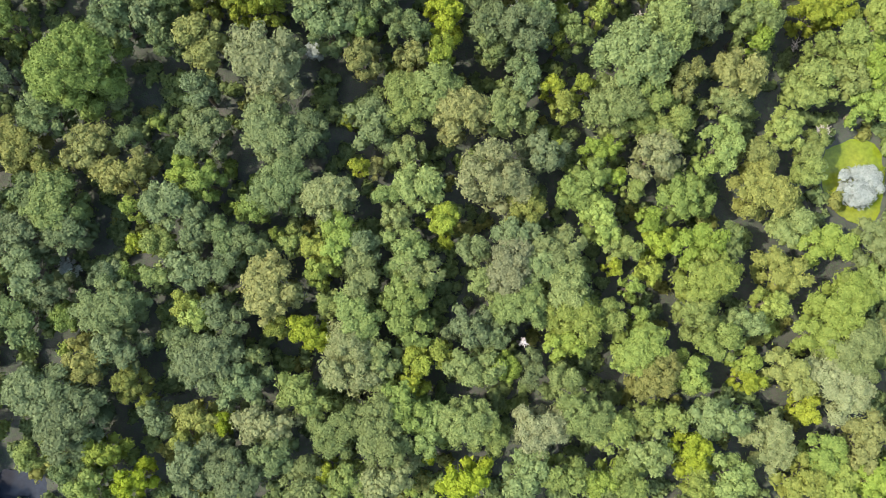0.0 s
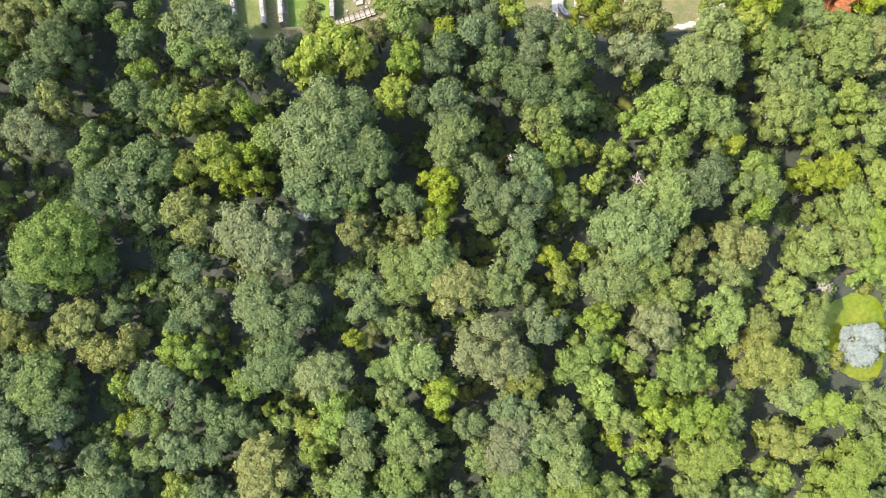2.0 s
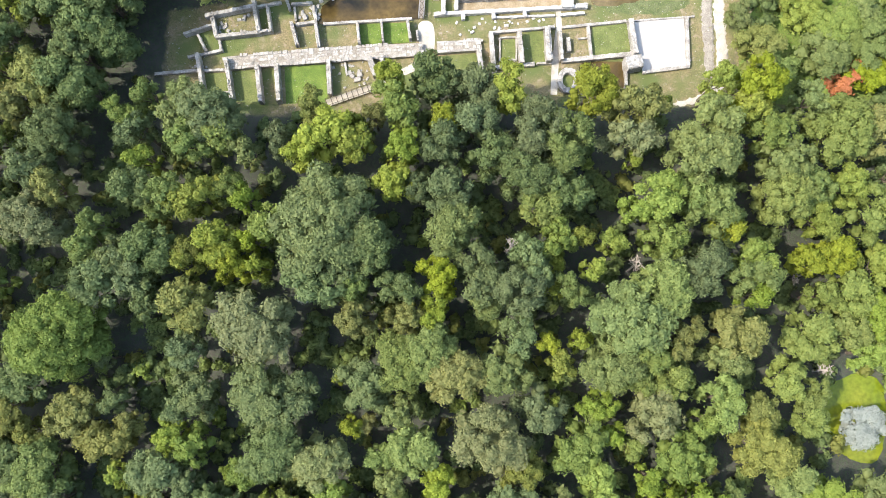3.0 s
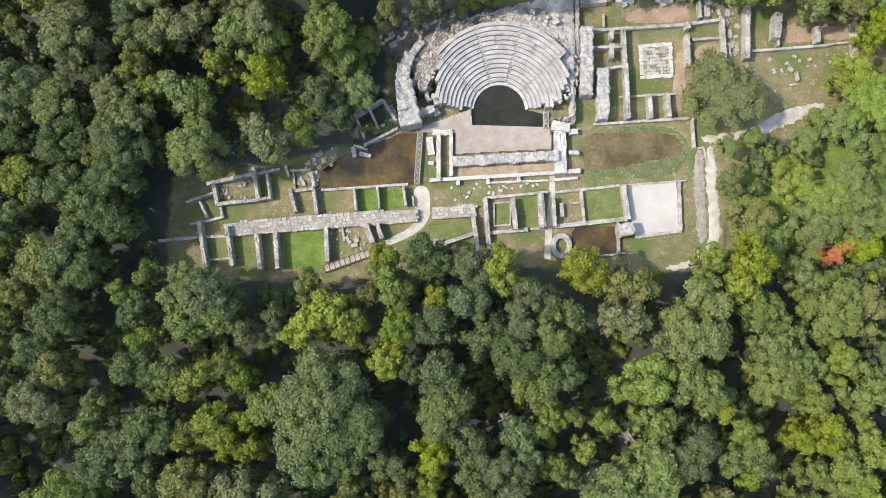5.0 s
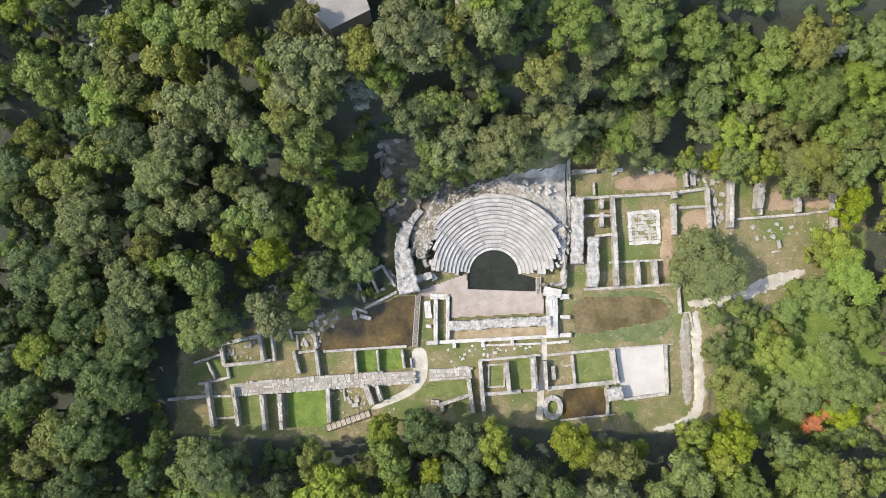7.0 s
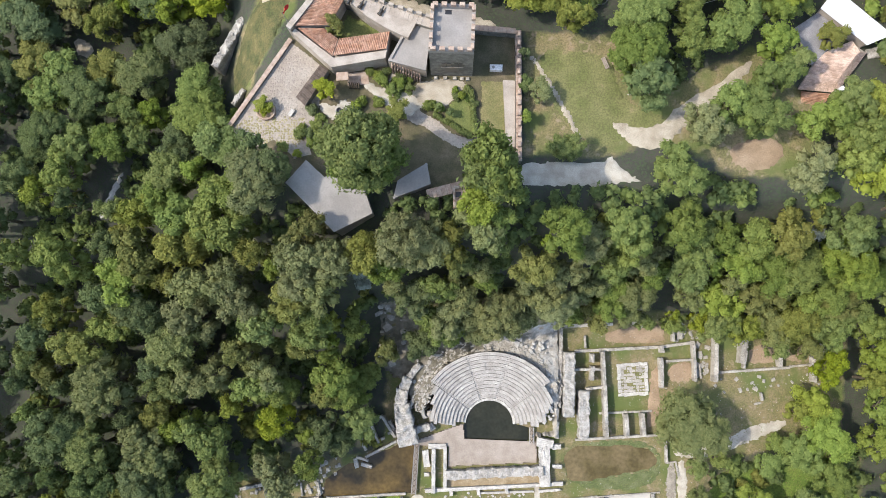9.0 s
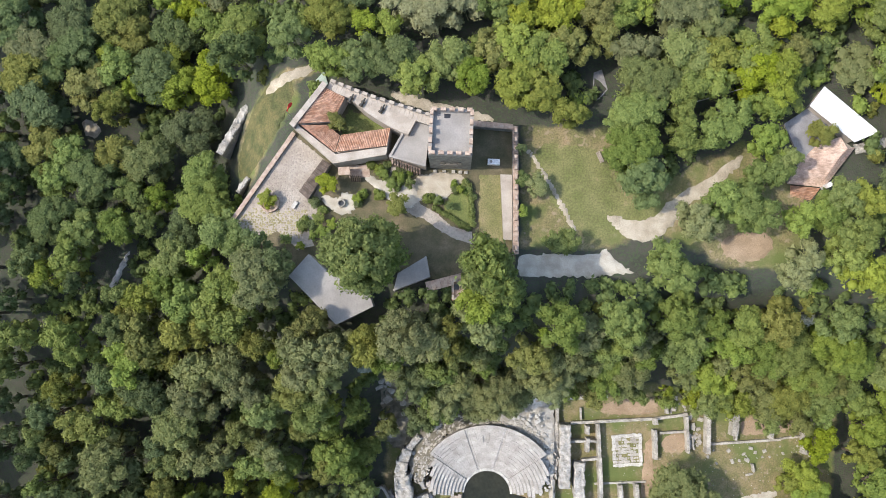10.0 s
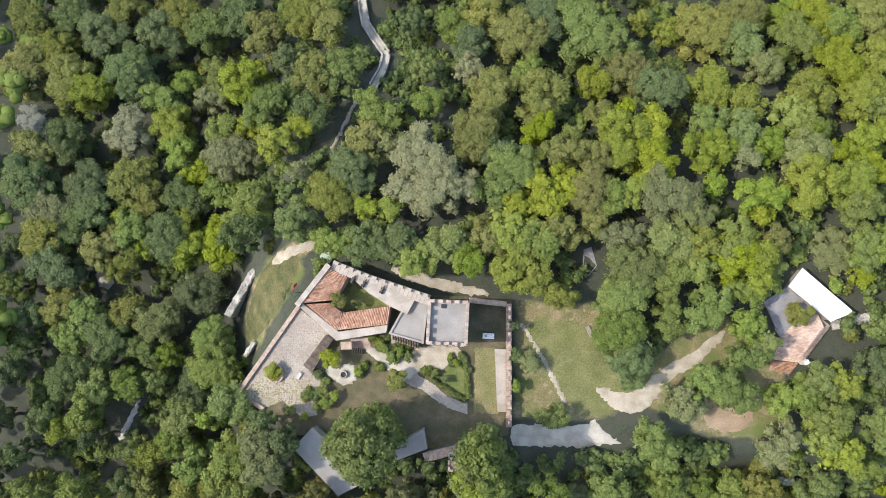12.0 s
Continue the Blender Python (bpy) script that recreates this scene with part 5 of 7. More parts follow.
def planter(x, y):
    ob = holder("planter", "round brick planter with a yellow-green bush", "planter")
    g = Geo()
    n = 18
    for i in range(n):
        a = 2 * math.pi * i / n
        g.box(x + 1.5 * math.cos(a), y + 1.5 * math.sin(a), YZ, YZ + 0.8, 0.3, 0.54, a, 0.03, 0.02)
    part("rim", g, COPING, ob)
    g = Geo()
    g.tube((x, y, YZ), (x, y, YZ + 0.6), 1.4, 1.4, 14)
    part("soil", g, DIRT, ob)


planter(-31.5, 165.9)


def well(x, y):
    ob = holder("well", "small round stone well on pale gravel", "well")
    g = Geo()
    for i in range(14):
        a = 2 * math.pi * i / 14
        g.box(x + 0.6 * math.cos(a), y + 0.6 * math.sin(a), YZ, YZ + 0.8, 0.25, 0.28, a, 0.03, 0.02)
    part("ring", g, STONE, ob)
    g = Geo()
    g.tube((x, y, YZ), (x, y, YZ + 0.3), 0.5, 0.5, 12)
    part("dark_water", g, DARKOPENING, ob)


well(-19.1, 166.3)


def bench(x, y, turn):
    ob = holder("stone_bench", "white stone block bench in the castle yard", "bench")
    ob.matrix_world = pose(x, y, YZ, 0, 0, turn)
    g = Geo()
    g.box(0, 0, 0.35, 0.5, 1.3, 0.7, 0, 0.03)
    part("seat", g, PALE, ob)
    for s in (-0.45, 0.45):
        g = Geo()
        g.box(s, 0, 0, 0.35, 0.2, 0.6)
        part("leg", g, STONE, ob)


bench(-27.2, 165.7, 60)


def park_bench(x, y, turn):
    z = ground_height(x, y)
    ob = holder("park_bench", "weathered wooden bench on the meadow", "bench")
    ob.matrix_world = pose(x, y, z, 0, 0, turn)
    for o in (-0.25, 0.0, 0.25):
        g = Geo()
        g.box(0, o, 0.42, 0.48, 2.0, 0.2)
        part("slat", g, PLANK, ob)
    for s in (-0.8, 0.8):
        g = Geo()
        g.box(s, 0, 0, 0.42, 0.12, 0.6)
        part("leg", g, DARKWOOD, ob)


park_bench(25.2, 176.0, 115)


def flagpole():
    ob = holder("flagpole", "thin pole flying a plain red flag", "flag")
    g = Geo()
    g.tube((-28.4, 180.7, 24.5), (-28.3, 180.8, 37.2), 0.07, 0.04)
    part("pole", g, STEEL, ob)
    g = Geo()
    vs, fs = [], []
    for i in range(7):
        for j in range(4):
            vs.append((-28.3 + 0.10 * i + 0.18 * math.sin(i * 1.1 + j), 180.8 + i * 0.26, 37.1 - j * 0.28 - 0.07 * i))
    for i in range(6):
        for j in range(3):
            fs.append((i * 4 + j, i * 4 + j + 1, i * 4 + j + 5, i * 4 + j + 4))
    g.add(vs, fs)
    g.add([(x + 0.02, y, z) for x, y, z in vs], [f[::-1] for f in fs])
    part("flag", g, REDCLOTH, ob, "plain red cloth flag", smooth=True)


flagpole()


def cannon(x, y, z, turn):
    ob = holder("cannon", "small black iron cannon on the wall walk", "cannon", "cannons")
    ob.matrix_world = pose(x, y, z, 0, 0, turn)
    g = Geo()
    g.tube((-0.7, 0, 0.45), (0.8, 0, 0.5), 0.2, 0.13, 10)
    part("barrel", g, IRON, ob)
    g = Geo()
    g.box(-0.3, 0, 0.1, 0.4, 1.0, 0.45)
    part("carriage", g, DARKWOOD, ob)
    for sx in (-0.6, 0.1):
        for sy in (-0.3, 0.3):
            g = Geo()
            g.tube((sx, sy - 0.05, 0.2), (sx, sy + 0.05, 0.2), 0.2, 0.2, 10)
            part("wheel", g, DARKWOOD, ob)


for x, y in ((-15.6, 182.9), (-12.3, 181.9), (-17.6, 183.5)):
    cannon(x, y, 35.95, 60)


def crate():
    ob = holder("water_tank", "white metal tank in the tower's shadow", "tank")
    g = Geo()
    g.box(6.9, 174.4, YZ, YZ + 1.0, 2.1, 1.0, 0, 0.06)
    part("body", g, WHITE, ob)
    g = Geo()
    g.tube((6.4, 174.4, YZ + 0.95), (6.4, 174.4, YZ + 1.12), 0.25, 0.25, 10)
    part("lid", g, STEEL, ob)


crate()


def garden_porch():
    ob = holder("porch", "brick-paved porch with a small brown canopy and dark slats", "porch")
    g = Geo()
    g.box(-16.3, 172.0, YZ, YZ + 0.12, 3.6, 2.2, 0.1, 0.02)
    part("paving", g, COPING, ob)
    g = Geo()
    g.box(-18.6, 171.6, 33.6, 33.75, 2.0, 1.4, 0.1, 0.03)
    part("canopy", g, COPING, ob, "faded brown canopy roof")
    for dx, dy in ((-0.8, -0.5), (0.8, -0.5), (-0.8, 0.5), (0.8, 0.5)):
        g = Geo()
        g.tube((-18.6 + dx, 171.6 + dy, YZ), (-18.6 + dx, 171.6 + dy, 33.6), 0.05, 0.05, 5)
        part("post", g, DARKWOOD, ob)
    for i in range(6):
        g = Geo()
        g.box(-17.6 + 0.32 * i, 170.6, YZ, YZ + 1.0, 0.12, 1.0, 0.1)
        part("slat", g, DARKWOOD, ob)


garden_porch()
g = Geo()
g.prism([(8.1, 172.2), (10.1, 172.2), (10.5, 161.0), (9.0, 161.0)], YZ - 0.2, 32.4)
thing("wall_walk", g, PLASTER, "narrow pale wall walk with worn steps", "wall", "castle walls")
g = Geo()
g.prism([(-24.6, 187.6), (-23.3, 189.4), (-22.4, 186.9), (-23.4, 185.7)], 27.5, [31.6, 31.2, 31.6, 32.0])
thing("tarpaulin", g, TARP, "pale green tarpaulin stretched beside the castle wall", "tarpaulin")

# the house on the hilltop
EASTHOUSE = holder("hill_house", "house with white sheet, felt and clay tile roofs", "house")
for poly, z, mat, nm in ((WHITE_ROOF, 33.6, WHITE, "sheet_roof"), (FELT_ROOF, 32.0, FELT, "felt_roof")):
    g = Geo()
    g.prism(grown(poly, -0.3), 22, z - 0.2)
    part("wall", g, PLASTER, EASTHOUSE)
    g = Geo()
    g.prism(poly, z - 0.18, z)
    part(nm, g, mat, EASTHOUSE)
g = Geo()
g.prism([(61.1, 178.3), (66.2, 180.8), (68.3, 179.2), (63.6, 172.4), (57.4, 172.7), (59.3, 176.1)], 22, 31.6)
part("wall", g, PLASTER, EASTHOUSE)
tiled_roof(EASTHOUSE, (57.2, 172.5, 31.9), (61.0, 178.6, 31.9), (65.9, 177.9, 33.4), (62.9, 173.6, 33.4), TILES_PALE)
tiled_roof(EASTHOUSE, (61.0, 178.6, 31.9), (66.2, 181.0, 31.9), (66.6, 178.6, 33.4), (65.9, 177.9, 33.4), TILES_PALE)
tiled_roof(EASTHOUSE, (68.6, 179.2, 31.9), (63.5, 172.1, 31.9), (62.9, 173.6, 33.4), (66.6, 178.6, 33.4), TILES_PALE)
tiled_roof(EASTHOUSE, (63.5, 172.1, 31.9), (57.2, 172.5, 31.9), (62.0, 173.6, 33.4), (62.9, 173.6, 33.4), TILES_PALE)
tiled_roof(EASTHOUSE, (58.0, 170.2, 30.9), (58.0, 172.3, 31.4), (63.0, 172.0, 31.4), (61.4, 169.6, 30.9), TILES)
g = Geo()
g.box(63.6, 172.3, 31, 33.6, 0.9, 0.7, 0.6, 0.04)
part("chimney", g, WHITE, EASTHOUSE)
rubble_mass((69.0, 179.0), (76.5, 181.0), 1.7, 3.0, 28.5)

flat_building("hut", HUT, 24, 31.0, PLASTER, FELT, "small hut with a worn grey roof among trees", "hut", 0.2, 0.08)
g = Geo()
g.tube((35.5, 183.5, 36.0), (41.5, 185.6, 35.2), 0.03, 0.03, 4)
g.tube((41.5, 185.6, 35.2), (48.0, 187.6, 36.0), 0.03, 0.03, 4)
thing("cable", g, WHITE, "thin pale cable slung between treetops", "cable")
drape("bare_ground", WEST_GAP, 0.12, TRACK, "bare pale earth in a gap of the wood", "ground", 0.7)

# old wall stumps and ways on the slopes
rubble_mass(OLD_WALL[0], OLD_WALL[1], 1.4, 5.0, 18.6, STONE)
rubble_mass((-37.2, 171.1), (-39.0, 168.3), 0.9, 2.4, 23.5, STONE)
drape("path", NORTH_PATH, 0.10, TRACK, "pale earth track below the castle", "path")
drape("meadow", EAST_GLADE, 0.06, surface("glade_grass", (0.085, 0.135, 0.020), (0.135, 0.180, 0.034), 0.3, bump=0.6, grain=10, vary=0.4), "bright green grass at the edge of the wood", "grass", 1.2)
drape("meadow", WEST_SLOPE, 0.06, surface("long_grass", (0.046, 0.054, 0.016), (0.100, 0.090, 0.034), 0.5, bump=0.9, grain=7, c3=(0.19, 0.15, 0.08), vary=0.4), "steep slope of long dry grass below the castle", "grass")
drape("meadow", MEADOW, 0.06, surface("meadow_grass", (0.100, 0.110, 0.034), (0.150, 0.145, 0.058), 0.35, bump=0.6, grain=10, c3=(0.22, 0.17, 0.10), vary=0.35), "mown grass on the hilltop", "grass")
drape("path", HILL_PATH_A, 0.12, TRACK, "narrow pale path across the meadow", "path", 0.5)
drape("path", HILL_PATH_B, 0.12, TRACK, "pale earth track between the trees", "path", 0.7)
drape("bare_ground", HILL_PATH_C, 0.12, DIRT, "patch of bare reddish earth in the wood", "ground", 0.7)
drape("path", TERRACE_E, 0.14, GRAVEL, "broad pale paved terrace below the castle", "path", 0.7, round_off=False)
drape("path", NORTH_LANE, 0.12, TRACK, "pale earth lane below the crenellated wall", "path", 0.6)
drape("path", NORTH_STRIP, 0.3, TRACK, "narrow path through the wood", "path", 0.5)
drape("stream", STREAM, 0.3, PALE, "bare white stony stream bed on the slope", "stream", 0.7)


def stone_stair():
    ob = holder("stone_stair", "long flight of pale stone steps with rough side walls", "stair")
    pts = [(-17.2, 221.5), (-15.6, 225.5), (-15.2, 229.0), (-18.0, 233.0), (-20.0, 236.0), (-21.2, 241.0), (-22.0, 246.0)]
    for a, b in zip(pts, pts[1:]):
        L, turn = math.hypot(b[0] - a[0], b[1] - a[1]), math.atan2(b[1] - a[1], b[0] - a[0])
        n = max(2, round(L / 0.7))
        for i in range(n):
            u = (i + 0.5) / n
            x, y = a[0] + u * (b[0] - a[0]), a[1] + u * (b[1] - a[1])
            g = Geo()
            z = hill(x, y)
            g.box(x, y, z - 1, z + 0.5, L / n + 0.05, 1.15, turn, 0.03, 0.02)
            part("tread", g, GRAVEL, ob)
            for s in (-1, 1):
                g = Geo()
                g.box(x - s * math.sin(turn) * 0.72, y + s * math.cos(turn) * 0.72, z - 1, z + 1.1 + rng.uniform(-0.2, 0.2), L / n, 0.4, turn, 0.05, 0.05)
                part("side_stone", g, STONE, ob)


stone_stair()


# ---- trees ----
def leaf_cloud(rs, centres, radii, count, leaf, flat=0.8, keep_low=-0.3):
    """Single leaf sprays strewn over a set of round lobes. Returns vertices and faces as arrays."""
    c = np.array(centres)
    r = np.array(radii)
    tries = count * 3
    pick = rs.choice(len(r), tries, p=r ** 2 / (r ** 2).sum())
    d = rs.normal(size=(tries, 3))
    d /= np.linalg.norm(d, axis=1)[:, None]
    d[:, 2] = np.where(d[:, 2] < keep_low, -d[:, 2], d[:, 2])
    out = np.where(rs.uniform(0, 1, tries) < 0.16, rs.uniform(1.05, 1.32, tries), rs.uniform(0.84, 1.10, tries))
    p = c[pick] + d * (r[pick] * out)[:, None] * np.array((1, 1, flat))
    gap = np.linalg.norm((p[:, None, :] - c[None, :, :]) / np.array((1, 1, flat)), axis=2) / r[None, :]
    gap[np.arange(len(p)), pick] = 9
    ok = np.where(gap.min(axis=1) > 0.82)[0][:count]
    p, d = p[ok], d[ok]
    n = d + rs.normal(scale=0.52, size=d.shape) + np.array((0, 0, 0.25))
    n /= np.linalg.norm(n, axis=1)[:, None]
    t = np.cross(n, rs.normal(size=n.shape))
    t /= np.linalg.norm(t, axis=1)[:, None]
    b = np.cross(n, t)
    s = leaf * rs.uniform(0.6, 1.35, len(p))[:, None]
    v = np.stack((p + t * s * 1.25, p - t * s * 0.6 + b * s * 0.8, p - t * s * 0.6 - b * s * 0.8), axis=1).reshape(-1, 3)
    return v, np.arange(len(p))[:, None] * 3 + np.array((0, 1, 2))


def lobe_cores(rs, centres, radii, flat=0.75, shell=ICO2):
    vs, fs, o = [], [], 0
    base, tri = np.array(shell[0]), np.array(shell[1])
    for c, r in zip(centres, radii):
        j = 1 + rs.uniform(-0.14, 0.14, len(base))
        vs.append(np.array(c) + base * (r * 0.84 * j)[:, None] * np.array((1, 1, flat)))
        fs.append(tri + o)
        o += len(base)
    return np.concatenate(vs), np.concatenate(fs)


def array_mesh(name, pieces, mat):
    vs, fs, o = [], [], 0
    for v, f in pieces:
        vs.append(v)
        fs.append(f + o)
        o += len(v)
    v, f = np.concatenate(vs), np.concatenate(fs)
    me = bpy.data.meshes.new(name)
    me.vertices.add(len(v))
    me.vertices.foreach_set("co", v.astype(np.float32).ravel())
    me.loops.add(f.size)
    me.loops.foreach_set("vertex_index", f.astype(np.int32).ravel())
    me.polygons.add(len(f))
    me.polygons.foreach_set("loop_start", np.arange(0, f.size, 3, dtype=np.int32))
    me.update(calc_edges=True)
    me.materials.append(mat)
    return me


SIZES = {"small": (2.1, 9.2, 12, 720, 0.168), "medium": (3.4, 11.8, 26, 1650, 0.188), "large": (5.2, 15.4, 52, 3800, 0.192), "huge": (8.2, 17.0, 120, 10000, 0.20)}


def lobes(rs, R, H, n):
    """Lobe centres gathered on a few boughs over a domed crown with a skirt, uneven and with gaps."""
    cs, rr = [], []
    boughs = max(3, round(math.sqrt(n) * 1.2))
    squash, lean = rs.uniform(0.84, 1.18), rs.uniform(0, 6.28)
    for k in range(boughs):
        th = k * 2.39996 + rs.uniform(-0.4, 0.4)
        reach = R * (0.1 if k == 0 else rs.uniform(0.35, 0.74))
        bx, by = reach * math.cos(th), reach * math.sin(th)
        sag = rs.uniform(-0.10, 0.26) * R
        for j in range(max(2, round(n / boughs))):
            a, q = rs.uniform(0, 6.28), R * 0.34 * math.sqrt(rs.uniform(0, 1))
            x, y = bx + q * math.cos(a), by + q * math.sin(a)
            d = math.hypot(x, y) / R
            dome = R * (0.85 * (1 - math.sqrt(max(0.0, 1 - min(1.0, d) ** 2)))) + (0.35 * R if d > 0.8 and rs.uniform() < 0.5 else 0.0)
            x, y = x * squash, y / squash
            x, y = x * math.cos(lean) - y * math.sin(lean), x * math.sin(lean) + y * math.cos(lean)
            r = R * (0.80 / math.sqrt(n) + 0.075) * rs.uniform(0.6, 1.35)
            cs.append((x, y, H - r * 0.8 - dome - max(0.0, sag) - rs.uniform(0, 0.12) * R))
            rr.append(r)
    cs.append((0, 0, H - 0.95 * R))
    rr.append(R * 0.5)
    return cs, rr


def skirt(rs, R, H):
    """The lower, shaded boughs that close a crown towards the ground."""
    cs, rr = [], []
    for k in range(11):
        a, u = k * 2.39996 + rs.uniform(-0.5, 0.5), (k + 0.5) / 11
        q = R * (0.86 - 0.34 * u) * rs.uniform(0.75, 1.05)
        cs.append((q * math.cos(a), q * math.sin(a), (H - 1.15 * R) * (1 - u) + 0.26 * H * u))
        rr.append(R * rs.uniform(0.22, 0.34))
    return cs, rr


def trunk_mesh(name, rs, R, H):
    g = Geo()
    rad = 0.06 * R + 0.07
    p, q = Vector((0, 0, -0.6)), Vector((rs.uniform(-0.3, 0.3), rs.uniform(-0.3, 0.3), H * 0.38))
    g.tube(p, q, rad * 1.4, rad, 7)
    for i in range(5):
        a = i * 1.256 + rs.uniform(-0.4, 0.4)
        e = q + Vector((math.cos(a) * R * 0.5, math.sin(a) * R * 0.5, H * rs.uniform(0.18, 0.38)))
        g.tube(q - Vector((0, 0, 0.3)), e, rad * 0.6, rad * 0.2, 5)
    return g.mesh(name, BARK)


CROWNS, TRUNKS = {}, {}
for size, (R, H, n, count, leaf) in SIZES.items():
    for variant in range(5):
        rs = np.random.default_rng(100 + variant * 7 + n)
        cs, rr = lobes(rs, R, H, n)
        base = [lobe_cores(rs, cs, rr, shell=ICO1), leaf_cloud(rs, cs, rr, count, leaf)]
        low_cs, low_rr = skirt(rs, R, H)
        base += [lobe_cores(rs, low_cs, low_rr, shell=ICO1), leaf_cloud(rs, low_cs, low_rr, count // 6, leaf * 1.5)]
        TRUNKS[size, variant] = trunk_mesh("trunk", rs, R, H)
        for sp in LEAF:
            CROWNS[size, variant, sp] = base
CACHE = {}


def crown_data(size, variant, sp):
    key = (size, variant, sp)
    if key not in CACHE:
        CACHE[key] = array_mesh("crown", CROWNS[key], LEAF[sp])
    return CACHE[key]


KINDS = {
    "m": ("broadleaf_tree", "leafy tree with a dense mid-green crown", "mid-green trees"),
    "d": ("dark_tree", "leafy tree with a dense dark green crown", "dark green trees"),
    "l": ("grey_green_tree", "tree with a feathery grey-green crown", "grey-green trees"),
    "b": ("bright_tree", "leafy tree with a fresh bright green crown", "bright green trees"),
    "y": ("yellow_green_tree", "leafy tree with a yellow-green crown", "yellow-green trees"),
    "o": ("olive_tree", "tree with a dull olive-green crown", "olive-green trees"),
    "s": ("silver_bush", "low bush with silvery pale leaves", "silvery bushes"),
    "p": ("pale_tree", "broad tree with a pale olive-grey crown", "pale trees"),
    "r": ("red_tree", "small tree with autumn-red leaves", "red trees"),
    "q": ("pine", "tall pine with a dark olive-green crown", "pines"),
}
LOW = {"O": "o", "Y": "y", "B": "b", "D": "d", "M": "m", "L": "l"}
SPOTS = []


def plant(sp, x, y, r, height=0.0):
    if sp in LOW:
        sp, height = LOW[sp], 2.5 + 1.3 * r
    r = r * 1.06 if r > 1.5 else r
    size = "small" if r < 2.7 else "medium" if r < 4.7 else "large" if r < 7.2 else "huge"
    R, H = SIZES[size][:2]
    tall = height or (min(21.0, canopy(x, y) * (0.72 + 0.07 * r)) if r > 2.0 else 5.0 + 2.0 * r + (2.5 if sp in "yb" else 0.0))
    variant = int(rng.integers(0, 5))
    name, label, group = KINDS[sp]
    z = YZ if inside(x, y, FORT) else ground_height(x, y)
    ob = holder(name, label, "bush" if sp == "s" else "tree", group)
    ob.matrix_world = pose(x, y, z, 0, 0, rng.uniform(0, 360)) @ Matrix.Diagonal((r / R, r / R, tall / H, 1))
    part("trunk", TRUNKS[size, variant], None, ob)
    part("crown", crown_data(size, variant, sp), None, ob)
    if sp == "q":
        for drop, turn in ((1.6, 1.9), (3.4, 4.1)):
            low = part("lower_crown", crown_data(size, (variant + 2) % 5, sp), None, ob)
            low.location, low.rotation_euler = (0, 0, -drop), (0, 0, turn)
    SPOTS.append((x, y, r))


MID_GREEN_TREES_A = [
    (-53.9, -28.8, 3.6), (-19.9, -26.4, 3.6), (-12.7, -26.2, 3.6), (31.3, -24.2, 3.6), (15.1, -24.0, 4.1), (21.4, -23.8, 3.6),
    (47.5, -23.5, 4.0), (34.0, -19.7, 4.1), (9.5, -18.1, 3.2), (-14.9, -18.2, 4.5), (-8.6, -17.9, 5.3), (-0.5, -17.6, 3.6),
    (4.9, -16.4, 4.5), (28.4, -16.3, 3.6), (23.9, -14.7, 4.5), (37.5, -14.2, 3.2), (-4.3, -14.2, 4.1), (45.6, -13.8, 4.1),
    (-20.7, -13.2, 4.1), (21.0, -8.6, 2.8), (6.3, -7.5, 4.1), (-29.1, -7.4, 1.9), (-9.2, -7.3, 4.1), (-60.1, -2.3, 2.8),
    (68.7, -2.1, 5.5), (-4.9, -0.7, 4.1), (-13.1, -0.2, 4.6), (50.4, 1.8, 2.8), (13.2, 2.8, 4.6), (-5.2, 3.9, 4.1),
    (-45.9, 4.8, 2.3), (20.5, 5.9, 4.6),
]
MID_GREEN_TREES_B = [
    (-12.6, 6.3, 4.1), (7.6, 6.3, 2.8), (-3.5, 7.7, 3.7), (-5.5, 10.3, 4.2), (16.7, 10.4, 4.2), (-46.3, 10.4, 2.8),
    (18.5, 12.3, 4.2), (47.3, 14.7, 2.8), (72.6, 15.9, 4.3), (-63.2, 16.0, 5.1), (-7.7, 16.5, 2.6), (-30.9, 16.8, 2.8),
    (58.5, 18.1, 3.7), (-9.7, 19.8, 2.4), (-3.7, 21.6, 4.2), (39.6, 21.7, 4.2), (22.8, 22.8, 4.2), (-6.3, 27.5, 2.8),
    (61.7, 27.8, 2.8), (31.8, 33.5, 2.9), (10.1, 34.5, 4.2), (-6.7, 35.5, 4.7), (27.7, 36.0, 5.1), (-2.1, 37.1, 4.7),
    (46.4, 37.6, 2.9), (-61.5, 37.9, 7.3), (33.1, 38.4, 4.2), (30.2, 43.1, 6.4), (6.8, 45.4, 2.8), (-14.5, 47.2, 2.8),
    (20.6, 47.9, 2.8), (34.9, 48.5, 5.1),
]
